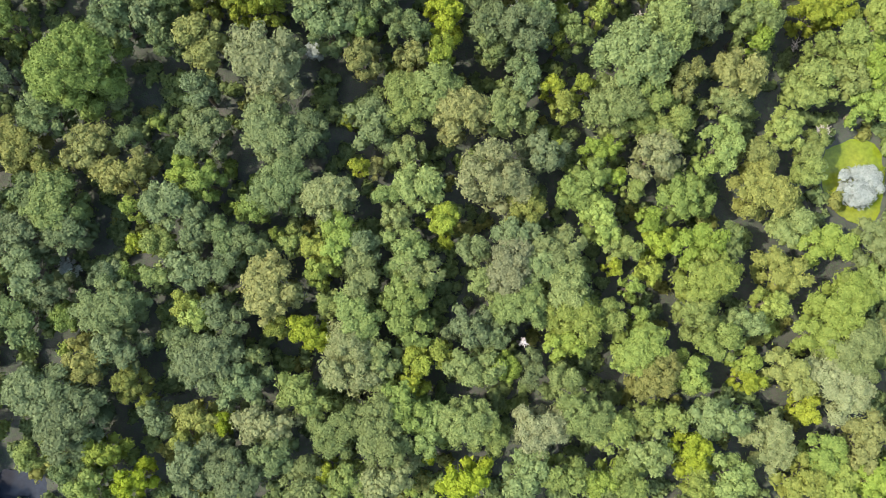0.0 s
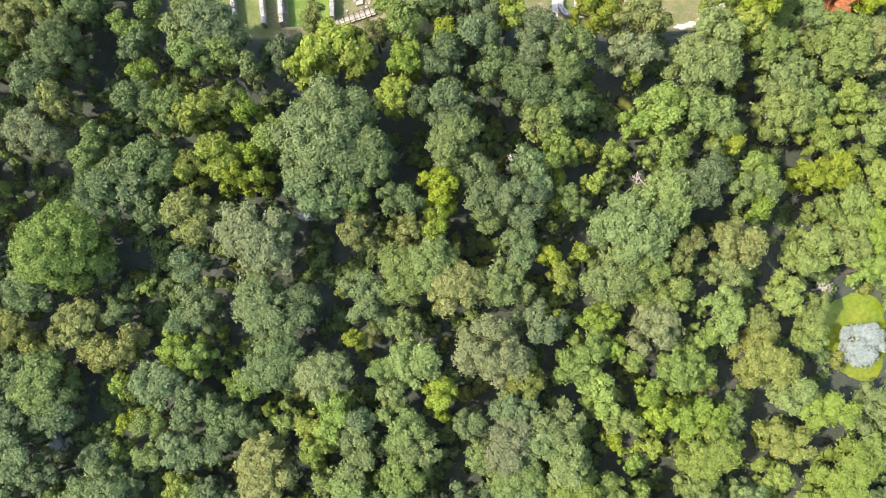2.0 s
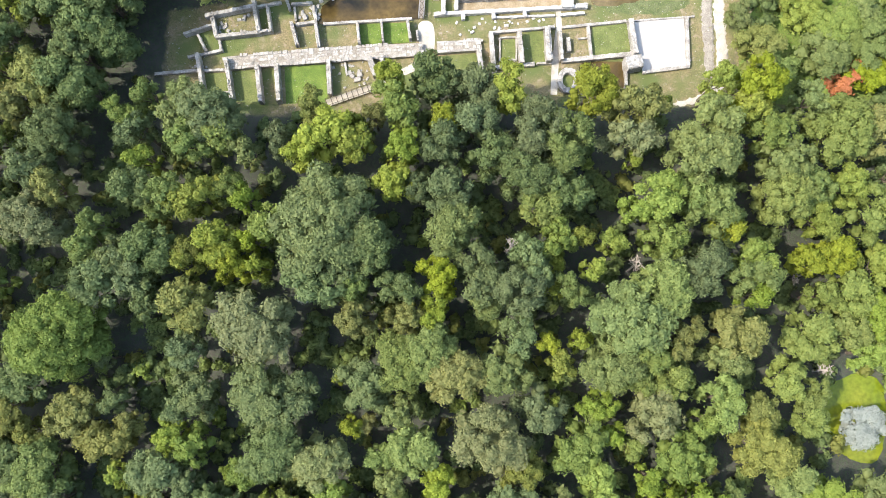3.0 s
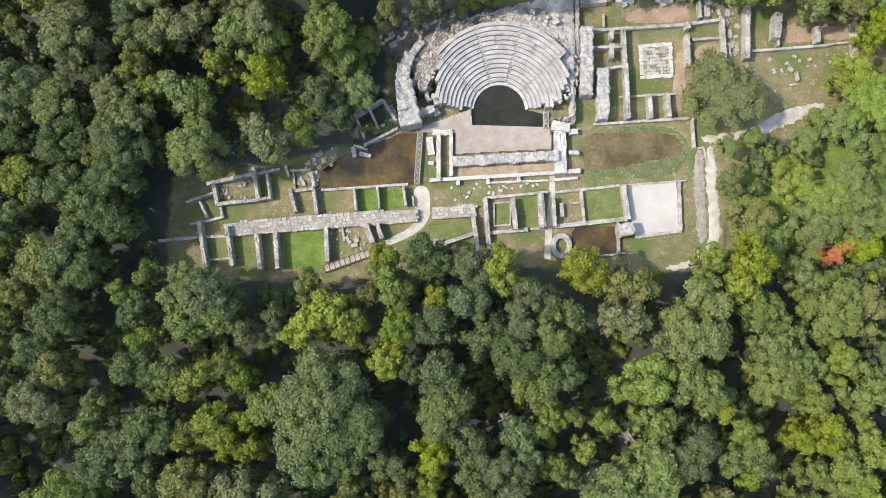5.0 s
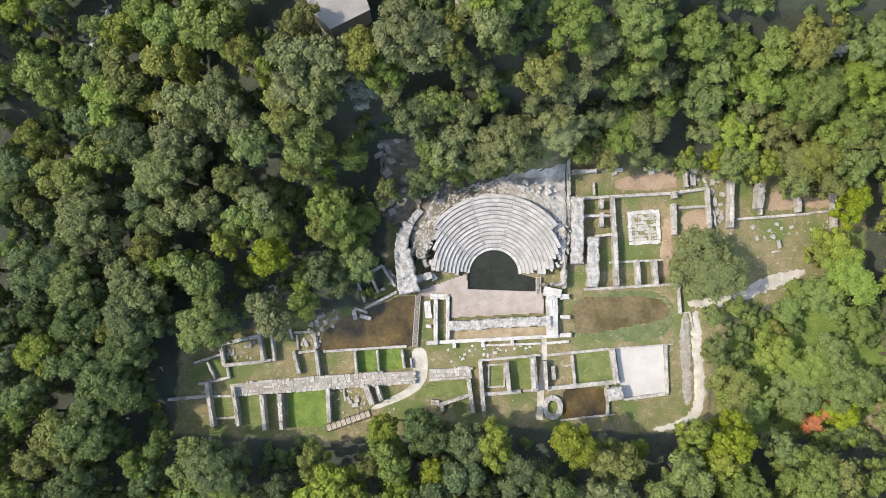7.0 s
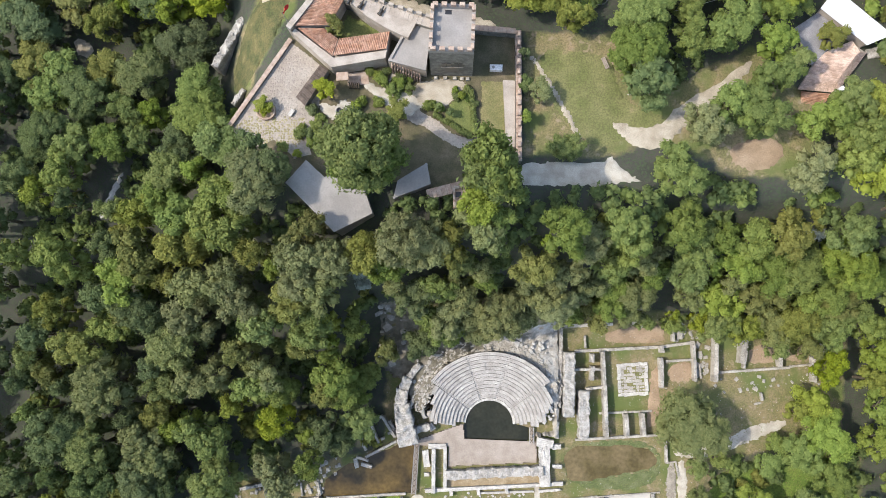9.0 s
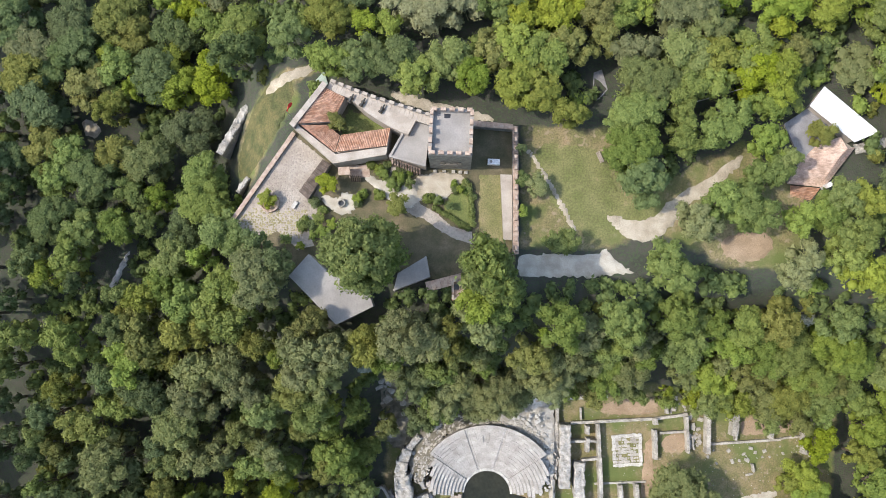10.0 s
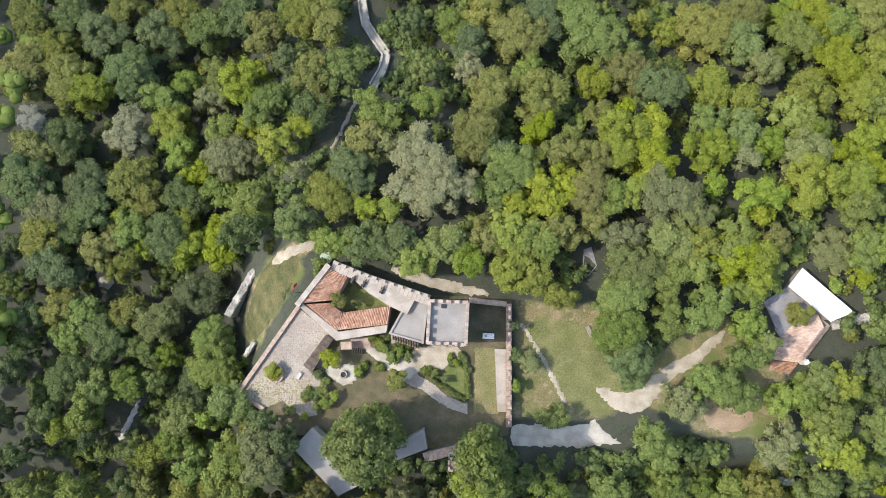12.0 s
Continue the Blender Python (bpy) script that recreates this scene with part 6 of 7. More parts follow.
MID_GREEN_TREES_C = [
    (49.7, 51.0, 3.7), (-57.1, 52.7, 3.2), (-56.8, 56.3, 2.2), (-27.7, 56.5, 3.6), (35.3, 56.8, 3.6), (1.0, 57.3, 4.5),
    (-44.9, 60.5, 3.6), (43.3, 61.6, 4.1), (71.1, 62.1, 4.2), (15.4, 61.6, 3.6), (-35.3, 62.7, 2.7), (39.8, 64.2, 3.7),
    (59.7, 66.3, 3.8), (-32.8, 68.5, 2.3), (55.4, 70.0, 4.2), (41.3, 70.1, 5.4), (-41.8, 70.5, 3.7), (18.7, 71.3, 5.0),
    (-37.8, 71.6, 3.7), (-52.7, 74.1, 2.8), (53.4, 74.8, 3.8), (43.4, 76.1, 4.1), (-8.5, 77.2, 3.7), (-50.1, 77.7, 2.1),
    (-43.6, 75.6, 3.7), (61.0, 81.2, 2.9), (56.4, 87.9, 3.5), (64.6, 90.8, 4.4), (68.7, 91.6, 3.9), (74.5, 92.5, 4.9),
    (71.0, 97.4, 4.0), (50.6, 97.8, 2.6),
]
MID_GREEN_TREES_D = [
    (-42.0, 99.3, 4.8), (76.2, 103.7, 3.5), (-25.1, 103.4, 2.7), (50.2, 104.5, 2.0), (63.7, 105.5, 2.5), (-65.4, 105.4, 4.8),
    (-44.5, 108.2, 4.4), (65.8, 109.7, 2.2), (-16.7, 111.5, 3.9), (-16.0, 115.7, 1.8), (-51.5, 117.2, 3.9), (-30.0, 117.1, 2.9),
    (-18.8, 117.4, 3.9), (-34.6, 118.5, 3.9), (-15.2, 119.8, 2.9), (-21.0, 120.5, 4.3), (64.2, 128.5, 2.2), (-23.3, 129.6, 3.8),
    (-16.7, 129.6, 2.4), (-32.7, 130.2, 3.8), (-2.4, 130.8, 3.6), (75.0, 131.7, 3.0), (43.8, 132.3, 1.9), (51.1, 132.4, 3.2),
    (38.6, 132.7, 1.8), (53.8, 132.8, 3.1), (73.0, 133.4, 3.5), (24.6, 133.8, 2.1), (78.0, 136.1, 3.1), (31.2, 137.2, 4.1),
    (-1.4, 137.4, 2.9), (7.0, 138.6, 1.9),
]
MID_GREEN_TREES_E = [
    (71.0, 140.2, 4.5), (-10.1, 140.6, 3.1), (38.4, 141.7, 2.9), (2.2, 141.2, 2.3), (44.2, 142.4, 3.9), (58.7, 143.1, 4.8),
    (28.8, 142.9, 3.3), (63.3, 143.8, 4.8), (7.1, 144.9, 2.6), (-35.6, 145.4, 3.6), (31.0, 146.0, 3.5), (44.2, 146.8, 3.7),
    (18.9, 146.8, 3.8), (53.0, 148.1, 3.6), (48.3, 148.2, 2.7), (29.3, 148.0, 3.9), (69.2, 149.1, 3.6), (39.9, 149.4, 4.0),
    (-46.8, 148.1, 4.2), (8.5, 148.2, 2.1), (-40.0, 148.7, 4.1), (-60.3, 149.2, 2.5), (-36.2, 151.4, 3.7), (-51.1, 151.6, 3.8),
    (-50.5, 155.7, 4.5), (36.2, 157.3, 4.0), (-39.3, 160.2, 4.0), (-68.2, 161.3, 4.0), (-62.3, 161.6, 3.5), (65.3, 163.5, 4.0),
    (-57.5, 162.9, 3.0), (-44.2, 165.8, 4.9),
]
MID_GREEN_TREES_F = [
    (61.1, 167.0, 3.1), (49.0, 167.2, 4.0), (44.9, 168.1, 3.8), (-60.4, 168.3, 3.1), (63.8, 168.9, 3.6), (-75.2, 170.3, 3.6),
    (51.4, 173.1, 3.2), (-72.8, 174.1, 4.2), (54.3, 175.2, 2.3), (29.6, 176.5, 4.6), (37.9, 179.0, 3.2), (44.3, 180.7, 4.1),
    (29.6, 181.9, 4.6), (37.0, 184.8, 2.7), (31.3, 187.7, 4.6), (38.8, 188.1, 3.6), (71.5, 192.5, 3.4), (-1.4, 190.7, 3.7),
    (14.6, 191.3, 4.0), (-64.8, 191.7, 4.2), (37.4, 192.3, 4.4), (-38.3, 195.8, 4.7), (71.3, 199.8, 4.0), (27.3, 200.0, 3.4),
    (-45.0, 199.8, 3.8), (7.3, 200.7, 4.2), (10.2, 204.5, 4.8), (-46.6, 212.6, 3.9), (51.2, 213.9, 4.1), (-15.0, 214.5, 4.2),
    (45.2, 214.8, 3.1), (-36.9, 215.6, 4.2),
]
MID_GREEN_TREES_G = [
    (76.5, 218.5, 3.6), (-23.1, 222.3, 4.4), (12.0, 223.9, 3.1), (-49.4, 223.8, 4.0), (28.2, 230.8, 4.3), (53.2, 231.9, 4.3),
    (22.8, 234.0, 6.4), (-53.1, 235.1, 5.2), (72.4, 236.7, 4.4),
]
# West-edge trees lean to dark green: some of the shade there is leaf colour.
DARK_GREEN_TREES_A = [
    (-56.9, -26.4, 3.2), (-30.7, -26.0, 4.5), (-38.0, -25.5, 4.1), (-25.6, -22.3, 4.1), (-34.7, -21.9, 2.7), (-44.1, -17.9, 2.8),
    (-57.1, -18.2, 5.8), (-62.0, -14.9, 5.8), (-30.8, -11.8, 4.1), (-36.3, -8.5, 5.4), (-51.1, -7.3, 4.1), (15.5, -7.1, 2.8),
    (-39.4, -5.9, 3.7), (-67.0, -3.5, 4.1), (9.8, -1.9, 2.8), (5.2, -1.2, 3.7), (-34.2, -1.1, 3.7), (-52.5, -0.1, 5.4),
    (-62.1, 1.3, 3.2), (-54.1, 4.4, 2.8), (-66.8, 4.8, 4.1), (-41.3, 6.9, 3.7), (-35.7, 7.1, 3.7), (-68.4, 10.3, 4.2),
    (-12.9, 10.9, 3.3), (-31.4, 11.0, 3.3), (-61.1, 11.5, 3.7), (-35.2, 11.8, 3.3), (5.5, 11.7, 2.8), (-40.0, 13.5, 3.3),
    (12.9, 13.9, 4.2), (-44.8, 16.9, 4.2),
]
DARK_GREEN_TREES_B = [
    (-67.3, 17.8, 3.7), (-26.4, 20.4, 5.1), (-42.0, 26.9, 2.4), (-52.9, 27.5, 2.1), (16.1, 28.3, 3.8), (-39.2, 29.2, 3.8),
    (-22.8, 29.4, 3.8), (-28.8, 29.6, 5.5), (-66.5, 31.1, 4.2), (-12.1, 31.6, 4.2), (-55.6, 34.1, 1.7), (-41.2, 36.0, 3.0),
    (12.6, 40.6, 3.3), (-47.1, 44.7, 3.2), (-54.8, 46.7, 4.2), (-20.4, 47.3, 4.2), (-7.1, 47.4, 3.2), (11.2, 47.6, 4.6),
    (-50.4, 48.5, 3.7), (5.7, 49.7, 4.2), (-52.3, 50.1, 3.6), (-16.6, 50.4, 3.6), (41.2, 51.9, 4.6), (-47.0, 52.1, 4.1),
    (13.8, 52.4, 3.6), (-12.2, 54.2, 4.5), (-19.5, 56.5, 8.9), (-50.4, 62.1, 3.6), (-0.0, 62.8, 4.1), (19.0, 63.6, 3.7),
    (-4.5, 63.7, 2.7), (-67.7, 65.1, 3.6),
]
DARK_GREEN_TREES_C = [
    (12.5, 66.0, 4.5), (7.2, 69.4, 3.7), (-63.2, 70.4, 4.5), (-27.4, 70.4, 2.7), (-1.1, 71.1, 3.7), (-51.1, 71.5, 2.7),
    (14.3, 73.0, 5.0), (4.3, 74.9, 3.7), (-38.8, 74.4, 5.0), (-58.8, 77.7, 2.8), (-62.1, 79.2, 4.4), (5.0, 80.5, 3.7),
    (0.5, 80.7, 2.8), (-3.2, 82.2, 3.7), (-60.9, 83.9, 3.7), (-56.7, 87.5, 2.8), (-59.8, 88.9, 4.0), (-65.3, 92.0, 4.0),
    (-51.1, 99.2, 2.9), (-64.2, 99.5, 4.8), (-72.7, 99.4, 2.9), (-56.1, 100.4, 4.5), (-19.5, 107.5, 2.9), (-71.2, 108.0, 5.3),
    (-22.4, 109.5, 3.4), (-58.6, 110.4, 2.9), (-71.6, 116.1, 2.5), (-53.4, 121.1, 3.4), (-4.4, 127.3, 3.5), (-50.9, 127.4, 3.9),
    (-55.1, 131.1, 4.6), (-63.1, 133.9, 3.5),
]
DARK_GREEN_TREES_D = [
    (-5.2, 135.8, 3.8), (-60.7, 142.4, 3.4), (-69.1, 150.6, 2.0), (-78.3, 154.6, 3.0), (-27.5, 155.6, 2.4), (-31.7, 158.3, 2.2),
    (-48.8, 160.9, 4.5), (-74.3, 163.0, 4.5), (-67.8, 170.8, 4.7), (31.4, 171.2, 4.0), (-49.7, 180.0, 4.7), (-79.1, 184.4, 5.2),
    (-16.4, 190.0, 3.7), (-10.4, 190.3, 4.0), (-56.6, 190.8, 5.0), (-75.5, 192.4, 4.2), (-71.9, 195.8, 4.5), (-53.9, 198.8, 4.5),
    (-85.9, 199.8, 5.7), (-73.3, 200.3, 5.0), (-19.2, 202.2, 4.5), (7.0, 207.6, 3.5), (-79.0, 209.4, 4.5), (-27.5, 213.9, 3.6),
    (36.2, 221.3, 4.7), (-66.6, 220.8, 4.0), (-68.4, 225.6, 5.2), (1.1, 229.6, 3.7), (-75.3, 232.9, 5.2), (-62.5, 233.5, 4.7),
    (15.3, 235.4, 4.9), (-82.0, 236.6, 4.7),
]
DARK_GREEN_TREES_E = [
    (-45.8, 238.5, 5.2),
]
BRIGHT_GREEN_TREES_A = [
    (27.1, -24.5, 3.1), (-64.0, -24.2, 2.3), (42.4, -23.8, 3.1), (66.1, -24.0, 4.2), (72.7, -23.4, 3.7), (64.0, -19.3, 3.7),
    (33.2, -14.5, 2.7), (11.0, -7.3, 2.7), (41.3, -6.9, 3.2), (50.5, -4.7, 2.3), (32.8, -3.6, 4.6), (20.9, -3.2, 3.2),
    (-39.1, -1.3, 3.2), (45.7, -1.2, 3.6), (63.0, -0.5, 4.2), (19.1, 0.4, 1.7), (22.6, 1.4, 4.6), (-17.2, 1.5, 2.3),
    (28.2, 1.7, 2.8), (33.0, 1.9, 1.7), (42.0, 2.3, 3.6), (67.1, 5.4, 5.5), (-51.1, 5.6, 1.7), (31.4, 6.5, 1.9),
    (-19.4, 7.0, 2.8), (43.4, 8.8, 5.0), (72.1, 9.5, 3.8), (-24.3, 11.4, 2.3), (-16.8, 12.6, 3.7), (-27.4, 12.8, 1.3),
    (29.8, 12.8, 2.8), (41.8, 14.2, 4.1),
]
BRIGHT_GREEN_TREES_B = [
    (64.0, 15.5, 4.3), (-51.4, 15.9, 2.1), (-33.8, 16.8, 1.3), (25.9, 17.3, 3.7), (34.4, 17.8, 2.3), (-39.4, 21.0, 3.0),
    (-43.3, 22.3, 2.8), (31.5, 22.5, 1.9), (28.7, 24.3, 1.9), (43.3, 27.1, 2.4), (25.7, 29.2, 2.8), (18.7, 29.7, 1.4),
    (45.9, 30.7, 3.8), (61.8, 31.8, 2.8), (37.6, 33.9, 3.3), (57.1, 34.4, 3.3), (71.1, 38.9, 3.3), (73.2, 40.5, 2.8),
    (60.5, 41.9, 4.3), (66.6, 43.2, 3.8), (70.7, 45.8, 3.6), (62.9, 48.3, 2.7), (50.9, 48.2, 2.4), (67.0, 48.9, 3.9),
    (24.4, 51.5, 2.1), (71.9, 53.3, 3.8), (50.5, 53.8, 3.2), (16.7, 54.5, 2.1), (18.4, 57.2, 2.8), (62.0, 61.0, 3.3),
    (-32.7, 61.0, 2.3), (31.1, 61.4, 2.3),
]
BRIGHT_GREEN_TREES_C = [
    (34.5, 63.2, 4.1), (55.1, 64.3, 4.6), (-49.5, 67.0, 2.3), (31.3, 70.1, 1.5), (-6.6, 70.6, 3.3), (65.3, 75.7, 5.6),
    (36.5, 80.0, 1.4), (66.8, 95.2, 4.5), (61.3, 98.1, 3.5), (54.3, 106.1, 1.8), (-46.7, 106.5, 1.8), (70.0, 108.5, 4.0),
    (-50.0, 109.4, 3.0), (74.5, 111.6, 5.0), (-21.2, 127.0, 1.5), (-61.9, 128.0, 3.4), (-58.8, 136.8, 4.4), (51.7, 137.8, 4.2),
    (68.5, 138.1, 3.0), (-28.7, 139.9, 1.9), (-69.9, 140.0, 4.2), (75.3, 142.4, 4.5), (51.7, 144.2, 3.9), (71.2, 145.6, 4.6),
    (16.3, 145.3, 1.3), (4.9, 150.1, 3.5), (-45.4, 155.9, 2.5), (-70.4, 156.0, 3.6), (64.3, 160.1, 3.1), (57.8, 166.1, 3.1),
    (-55.5, 167.4, 2.6), (-46.0, 170.9, 4.5),
]
BRIGHT_GREEN_TREES_D = [
    (51.8, 178.4, 3.2), (50.8, 184.1, 2.7), (56.4, 187.5, 3.3), (-6.8, 187.7, 3.6), (2.8, 187.8, 3.2), (41.7, 188.7, 3.7),
    (-21.6, 189.9, 3.2), (48.6, 192.8, 3.9), (73.4, 193.0, 3.5), (53.4, 201.5, 4.0), (45.8, 203.0, 2.2), (69.9, 204.4, 4.5),
    (-56.2, 208.2, 3.9), (55.4, 211.0, 3.6), (20.5, 211.7, 2.0), (63.7, 213.9, 3.1), (64.1, 214.2, 1.2), (60.9, 217.2, 4.1),
    (-60.9, 218.8, 4.0), (-40.3, 218.7, 1.7), (-56.7, 222.8, 2.9), (-76.7, 230.1, 2.3), (63.8, 233.1, 4.8), (-2.3, 233.7, 3.3),
    (62.1, 239.1, 3.8),
]
OLIVE_GREEN_TREES_A = [
    (-37.6, -17.5, 3.2), (70.4, -16.8, 4.2), (-49.1, -12.6, 2.8), (-56.5, -9.4, 3.7), (35.4, -7.0, 4.5), (57.5, -6.2, 4.1),
    (73.3, 0.9, 2.3), (-27.1, 3.7, 5.4), (56.3, 10.5, 4.1), (13.7, 18.7, 3.3), (-53.0, 21.4, 3.7), (-65.8, 21.9, 2.8),
    (53.0, 23.2, 5.1), (-49.9, 24.0, 1.9), (-11.6, 24.8, 1.7), (-58.5, 25.3, 4.2), (-70.6, 26.0, 4.6), (52.1, 29.1, 3.3),
    (1.8, 33.8, 5.1), (38.9, 40.8, 3.3), (47.5, 42.0, 4.2), (-14.3, 42.4, 3.2), (-6.0, 42.5, 2.8), (-41.0, 43.6, 4.2),
    (-41.0, 52.4, 2.7), (-64.0, 61.7, 3.2), (-70.2, 75.1, 3.7), (-12.4, 75.6, 1.9), (70.3, 76.3, 4.2), (-22.3, 76.2, 2.8),
    (30.7, 78.5, 3.9), (-66.7, 78.7, 4.1),
]
OLIVE_GREEN_TREES_B = [
    (53.8, 90.4, 4.4), (-59.9, 98.0, 2.9), (-53.6, 112.3, 3.4), (-22.3, 117.4, 2.9), (-74.3, 118.8, 2.8), (-67.4, 124.0, 4.4),
    (-37.3, 124.2, 3.0), (-11.7, 125.2, 2.4), (70.1, 128.6, 2.5), (-25.2, 126.7, 2.9), (-72.5, 130.6, 3.0), (-58.0, 130.9, 2.9),
    (62.0, 132.9, 3.8), (28.7, 133.6, 3.1), (66.9, 133.7, 4.5), (-26.4, 134.4, 3.7), (-51.3, 137.0, 2.5), (74.0, 138.2, 4.0),
    (59.7, 138.6, 4.0), (14.7, 141.4, 3.6), (-55.7, 141.3, 4.4), (-32.0, 141.8, 2.7), (-13.3, 142.1, 3.5), (-47.1, 143.0, 4.3),
    (0.3, 143.9, 3.1), (-22.4, 146.0, 2.6), (58.3, 148.8, 4.0), (-63.9, 175.7, 3.7), (-77.5, 176.0, 4.2), (18.6, 182.1, 2.7),
    (-65.5, 184.5, 3.2), (-69.9, 188.3, 4.2),
]
OLIVE_GREEN_TREES_C = [
    (-81.6, 189.6, 5.2), (42.4, 191.5, 4.0), (5.6, 192.0, 3.4), (56.2, 193.1, 2.9), (18.5, 193.5, 3.4), (24.4, 194.7, 2.8),
    (-21.9, 197.9, 4.5), (-61.9, 198.5, 3.9), (23.4, 200.9, 4.5), (-65.5, 201.8, 5.0), (25.4, 207.3, 3.0), (19.4, 208.1, 3.8),
    (-85.8, 207.9, 4.0), (-16.7, 208.8, 4.1), (2.9, 210.7, 5.1), (-25.5, 215.6, 1.9), (25.6, 216.2, 2.6), (15.2, 218.1, 5.0),
    (5.8, 218.8, 4.7), (-27.3, 222.1, 4.2), (-80.9, 222.6, 5.2), (-90.3, 223.4, 5.8), (31.2, 224.6, 4.7), (-84.2, 228.8, 4.6),
    (10.9, 231.2, 5.3), (-39.5, 232.0, 4.4), (45.8, 234.0, 5.8), (-26.6, 233.6, 4.4), (-89.9, 234.8, 5.2), (-31.3, 236.0, 4.9),
    (3.2, 236.3, 4.4), (52.7, 237.1, 4.9),
]
OLIVE_GREEN_TREES_D = [
    (79.1, 238.2, 5.4), (-58.2, 237.5, 5.2), (-71.5, 238.3, 4.7),
]
GREY_GREEN_TREES_A = [
    (5.6, 131.0, 3.6), (12.6, 132.0, 3.5), (9.4, 133.5, 4.9),
    (47.3, 113.2, 6.6),
    (-7.3, -25.8, 4.0), (-26.7, -17.9, 4.1), (54.4, -17.2, 4.5), (17.5, -16.7, 4.5), (65.8, -7.9, 5.5), (-13.8, -6.6, 5.4),
    (11.2, 9.2, 5.0), (-18.9, 18.9, 4.6), (8.7, 23.7, 5.7), (34.8, 28.1, 4.2), (-29.5, 40.4, 6.4), (-65.8, 56.0, 4.5),
    (29.9, 73.0, 3.7), (-30.6, 101.1, 3.9), (-53.7, 103.0, 4.4), (-55.0, 106.9, 4.4), (-63.3, 117.1, 5.8), (-44.5, 119.2, 4.4),
    (-32.5, 120.5, 3.4), (-49.2, 125.1, 5.1), (-46.1, 130.7, 4.4), (0.5, 132.4, 4.0), (-34.9, 133.1, 3.9), (34.9, 134.8, 3.1),
    (17.9, 136.0, 2.9), (-43.3, 136.4, 4.4), (2.3, 136.9, 2.9), (-37.6, 137.0, 3.4), (-20.6, 137.1, 3.7), (35.1, 138.0, 4.1),
    (-24.1, 137.6, 3.7), (-9.6, 137.9, 2.3),
]
GREY_GREEN_TREES_B = [
    (13.8, 138.2, 1.7), (46.5, 138.6, 3.1), (26.6, 138.7, 3.1), (5.8, 140.2, 2.0), (20.6, 140.7, 2.8), (53.5, 141.4, 2.9),
    (-22.7, 141.2, 3.9), (-18.4, 141.4, 3.5), (-26.2, 142.6, 2.1), (33.3, 143.7, 2.8), (-3.1, 143.4, 3.8), (37.7, 145.1, 2.4),
    (-6.3, 144.4, 4.6), (23.2, 145.7, 3.5), (5.2, 146.4, 3.4), (-31.0, 152.9, 4.8), (57.4, 157.9, 3.6), (40.4, 164.8, 3.4),
    (-57.3, 174.5, 4.7), (68.1, 192.6, 4.2), (29.5, 193.0, 3.4), (-80.8, 195.4, 5.0), (41.9, 197.0, 3.7), (37.4, 200.5, 5.4),
    (-28.4, 202.8, 2.0), (-43.9, 206.3, 5.5), (-12.4, 207.9, 2.5), (51.8, 208.4, 2.5), (62.0, 209.5, 4.3), (-50.3, 220.2, 3.5),
    (57.0, 227.1, 3.2),
]
SILVER_TREES = [
    (-63.5, 5.8, 1.9), (72.6, 26.1, 4.1), (-23.4, 46.4, 2.0), (-14.9, 140.0, 2.9), (65.2, 149.5, 1.4), (-89.6, 214.4, 3.6),
]
YELLOW_GREEN_TREES_A = [
    (-47.1, -27.9, 3.1), (5.3, -25.5, 3.6), (-16.6, -24.8, 1.8), (-52.9, -23.6, 3.1), (59.9, -23.7, 4.1), (-0.3, -22.5, 1.1),
    (-39.6, -20.5, 2.3), (41.4, -19.5, 3.6), (-33.4, -18.4, 2.0), (-46.8, -15.5, 1.4), (61.1, -11.7, 2.7), (-3.6, -10.7, 2.3),
    (50.8, -7.5, 2.3), (-2.8, -7.0, 2.7), (0.8, -5.0, 2.3), (-20.5, -3.2, 3.2), (-26.2, -2.6, 2.0), (-41.2, 0.4, 2.3),
    (54.8, 4.8, 2.8), (34.6, 9.4, 2.3), (28.6, 10.1, 1.7), (-49.5, 10.3, 1.9), (-20.5, 10.6, 2.3), (0.9, 12.7, 1.4),
    (35.4, 14.1, 2.8), (0.3, 16.3, 2.8), (-14.3, 24.8, 1.7), (-16.2, 32.6, 1.3), (19.6, 36.2, 2.4), (17.4, 39.2, 1.9),
    (22.6, 39.4, 1.9), (-1.4, 43.7, 2.8),
]
YELLOW_GREEN_TREES_B = [
    (18.1, 47.7, 1.7), (-0.7, 49.3, 3.3), (-33.4, 50.0, 2.9), (-30.2, 50.0, 2.1), (-41.8, 50.3, 2.4), (18.4, 52.2, 1.7),
    (-36.7, 53.4, 3.7), (-31.5, 54.0, 1.9), (60.7, 54.2, 3.3), (64.9, 55.3, 3.2), (27.5, 55.8, 2.3), (21.9, 56.8, 1.9),
    (45.9, 59.2, 2.3), (-40.7, 60.7, 3.7), (-8.2, 64.5, 3.3), (67.0, 66.7, 3.3), (-24.8, 68.4, 2.4), (-15.7, 71.1, 3.7),
    (-20.3, 71.7, 4.2), (-0.2, 74.7, 2.8), (49.6, 78.2, 3.3), (9.6, 80.3, 3.7), (23.4, 80.8, 3.9), (-9.8, 82.0, 2.6),
    (50.4, 82.6, 4.2), (44.7, 83.0, 2.7), (72.9, 87.4, 3.4), (-71.3, 93.4, 3.9), (-31.4, 111.9, 3.5), (-39.3, 113.8, 2.5),
    (69.7, 116.0, 2.5), (73.0, 116.8, 4.0),
]
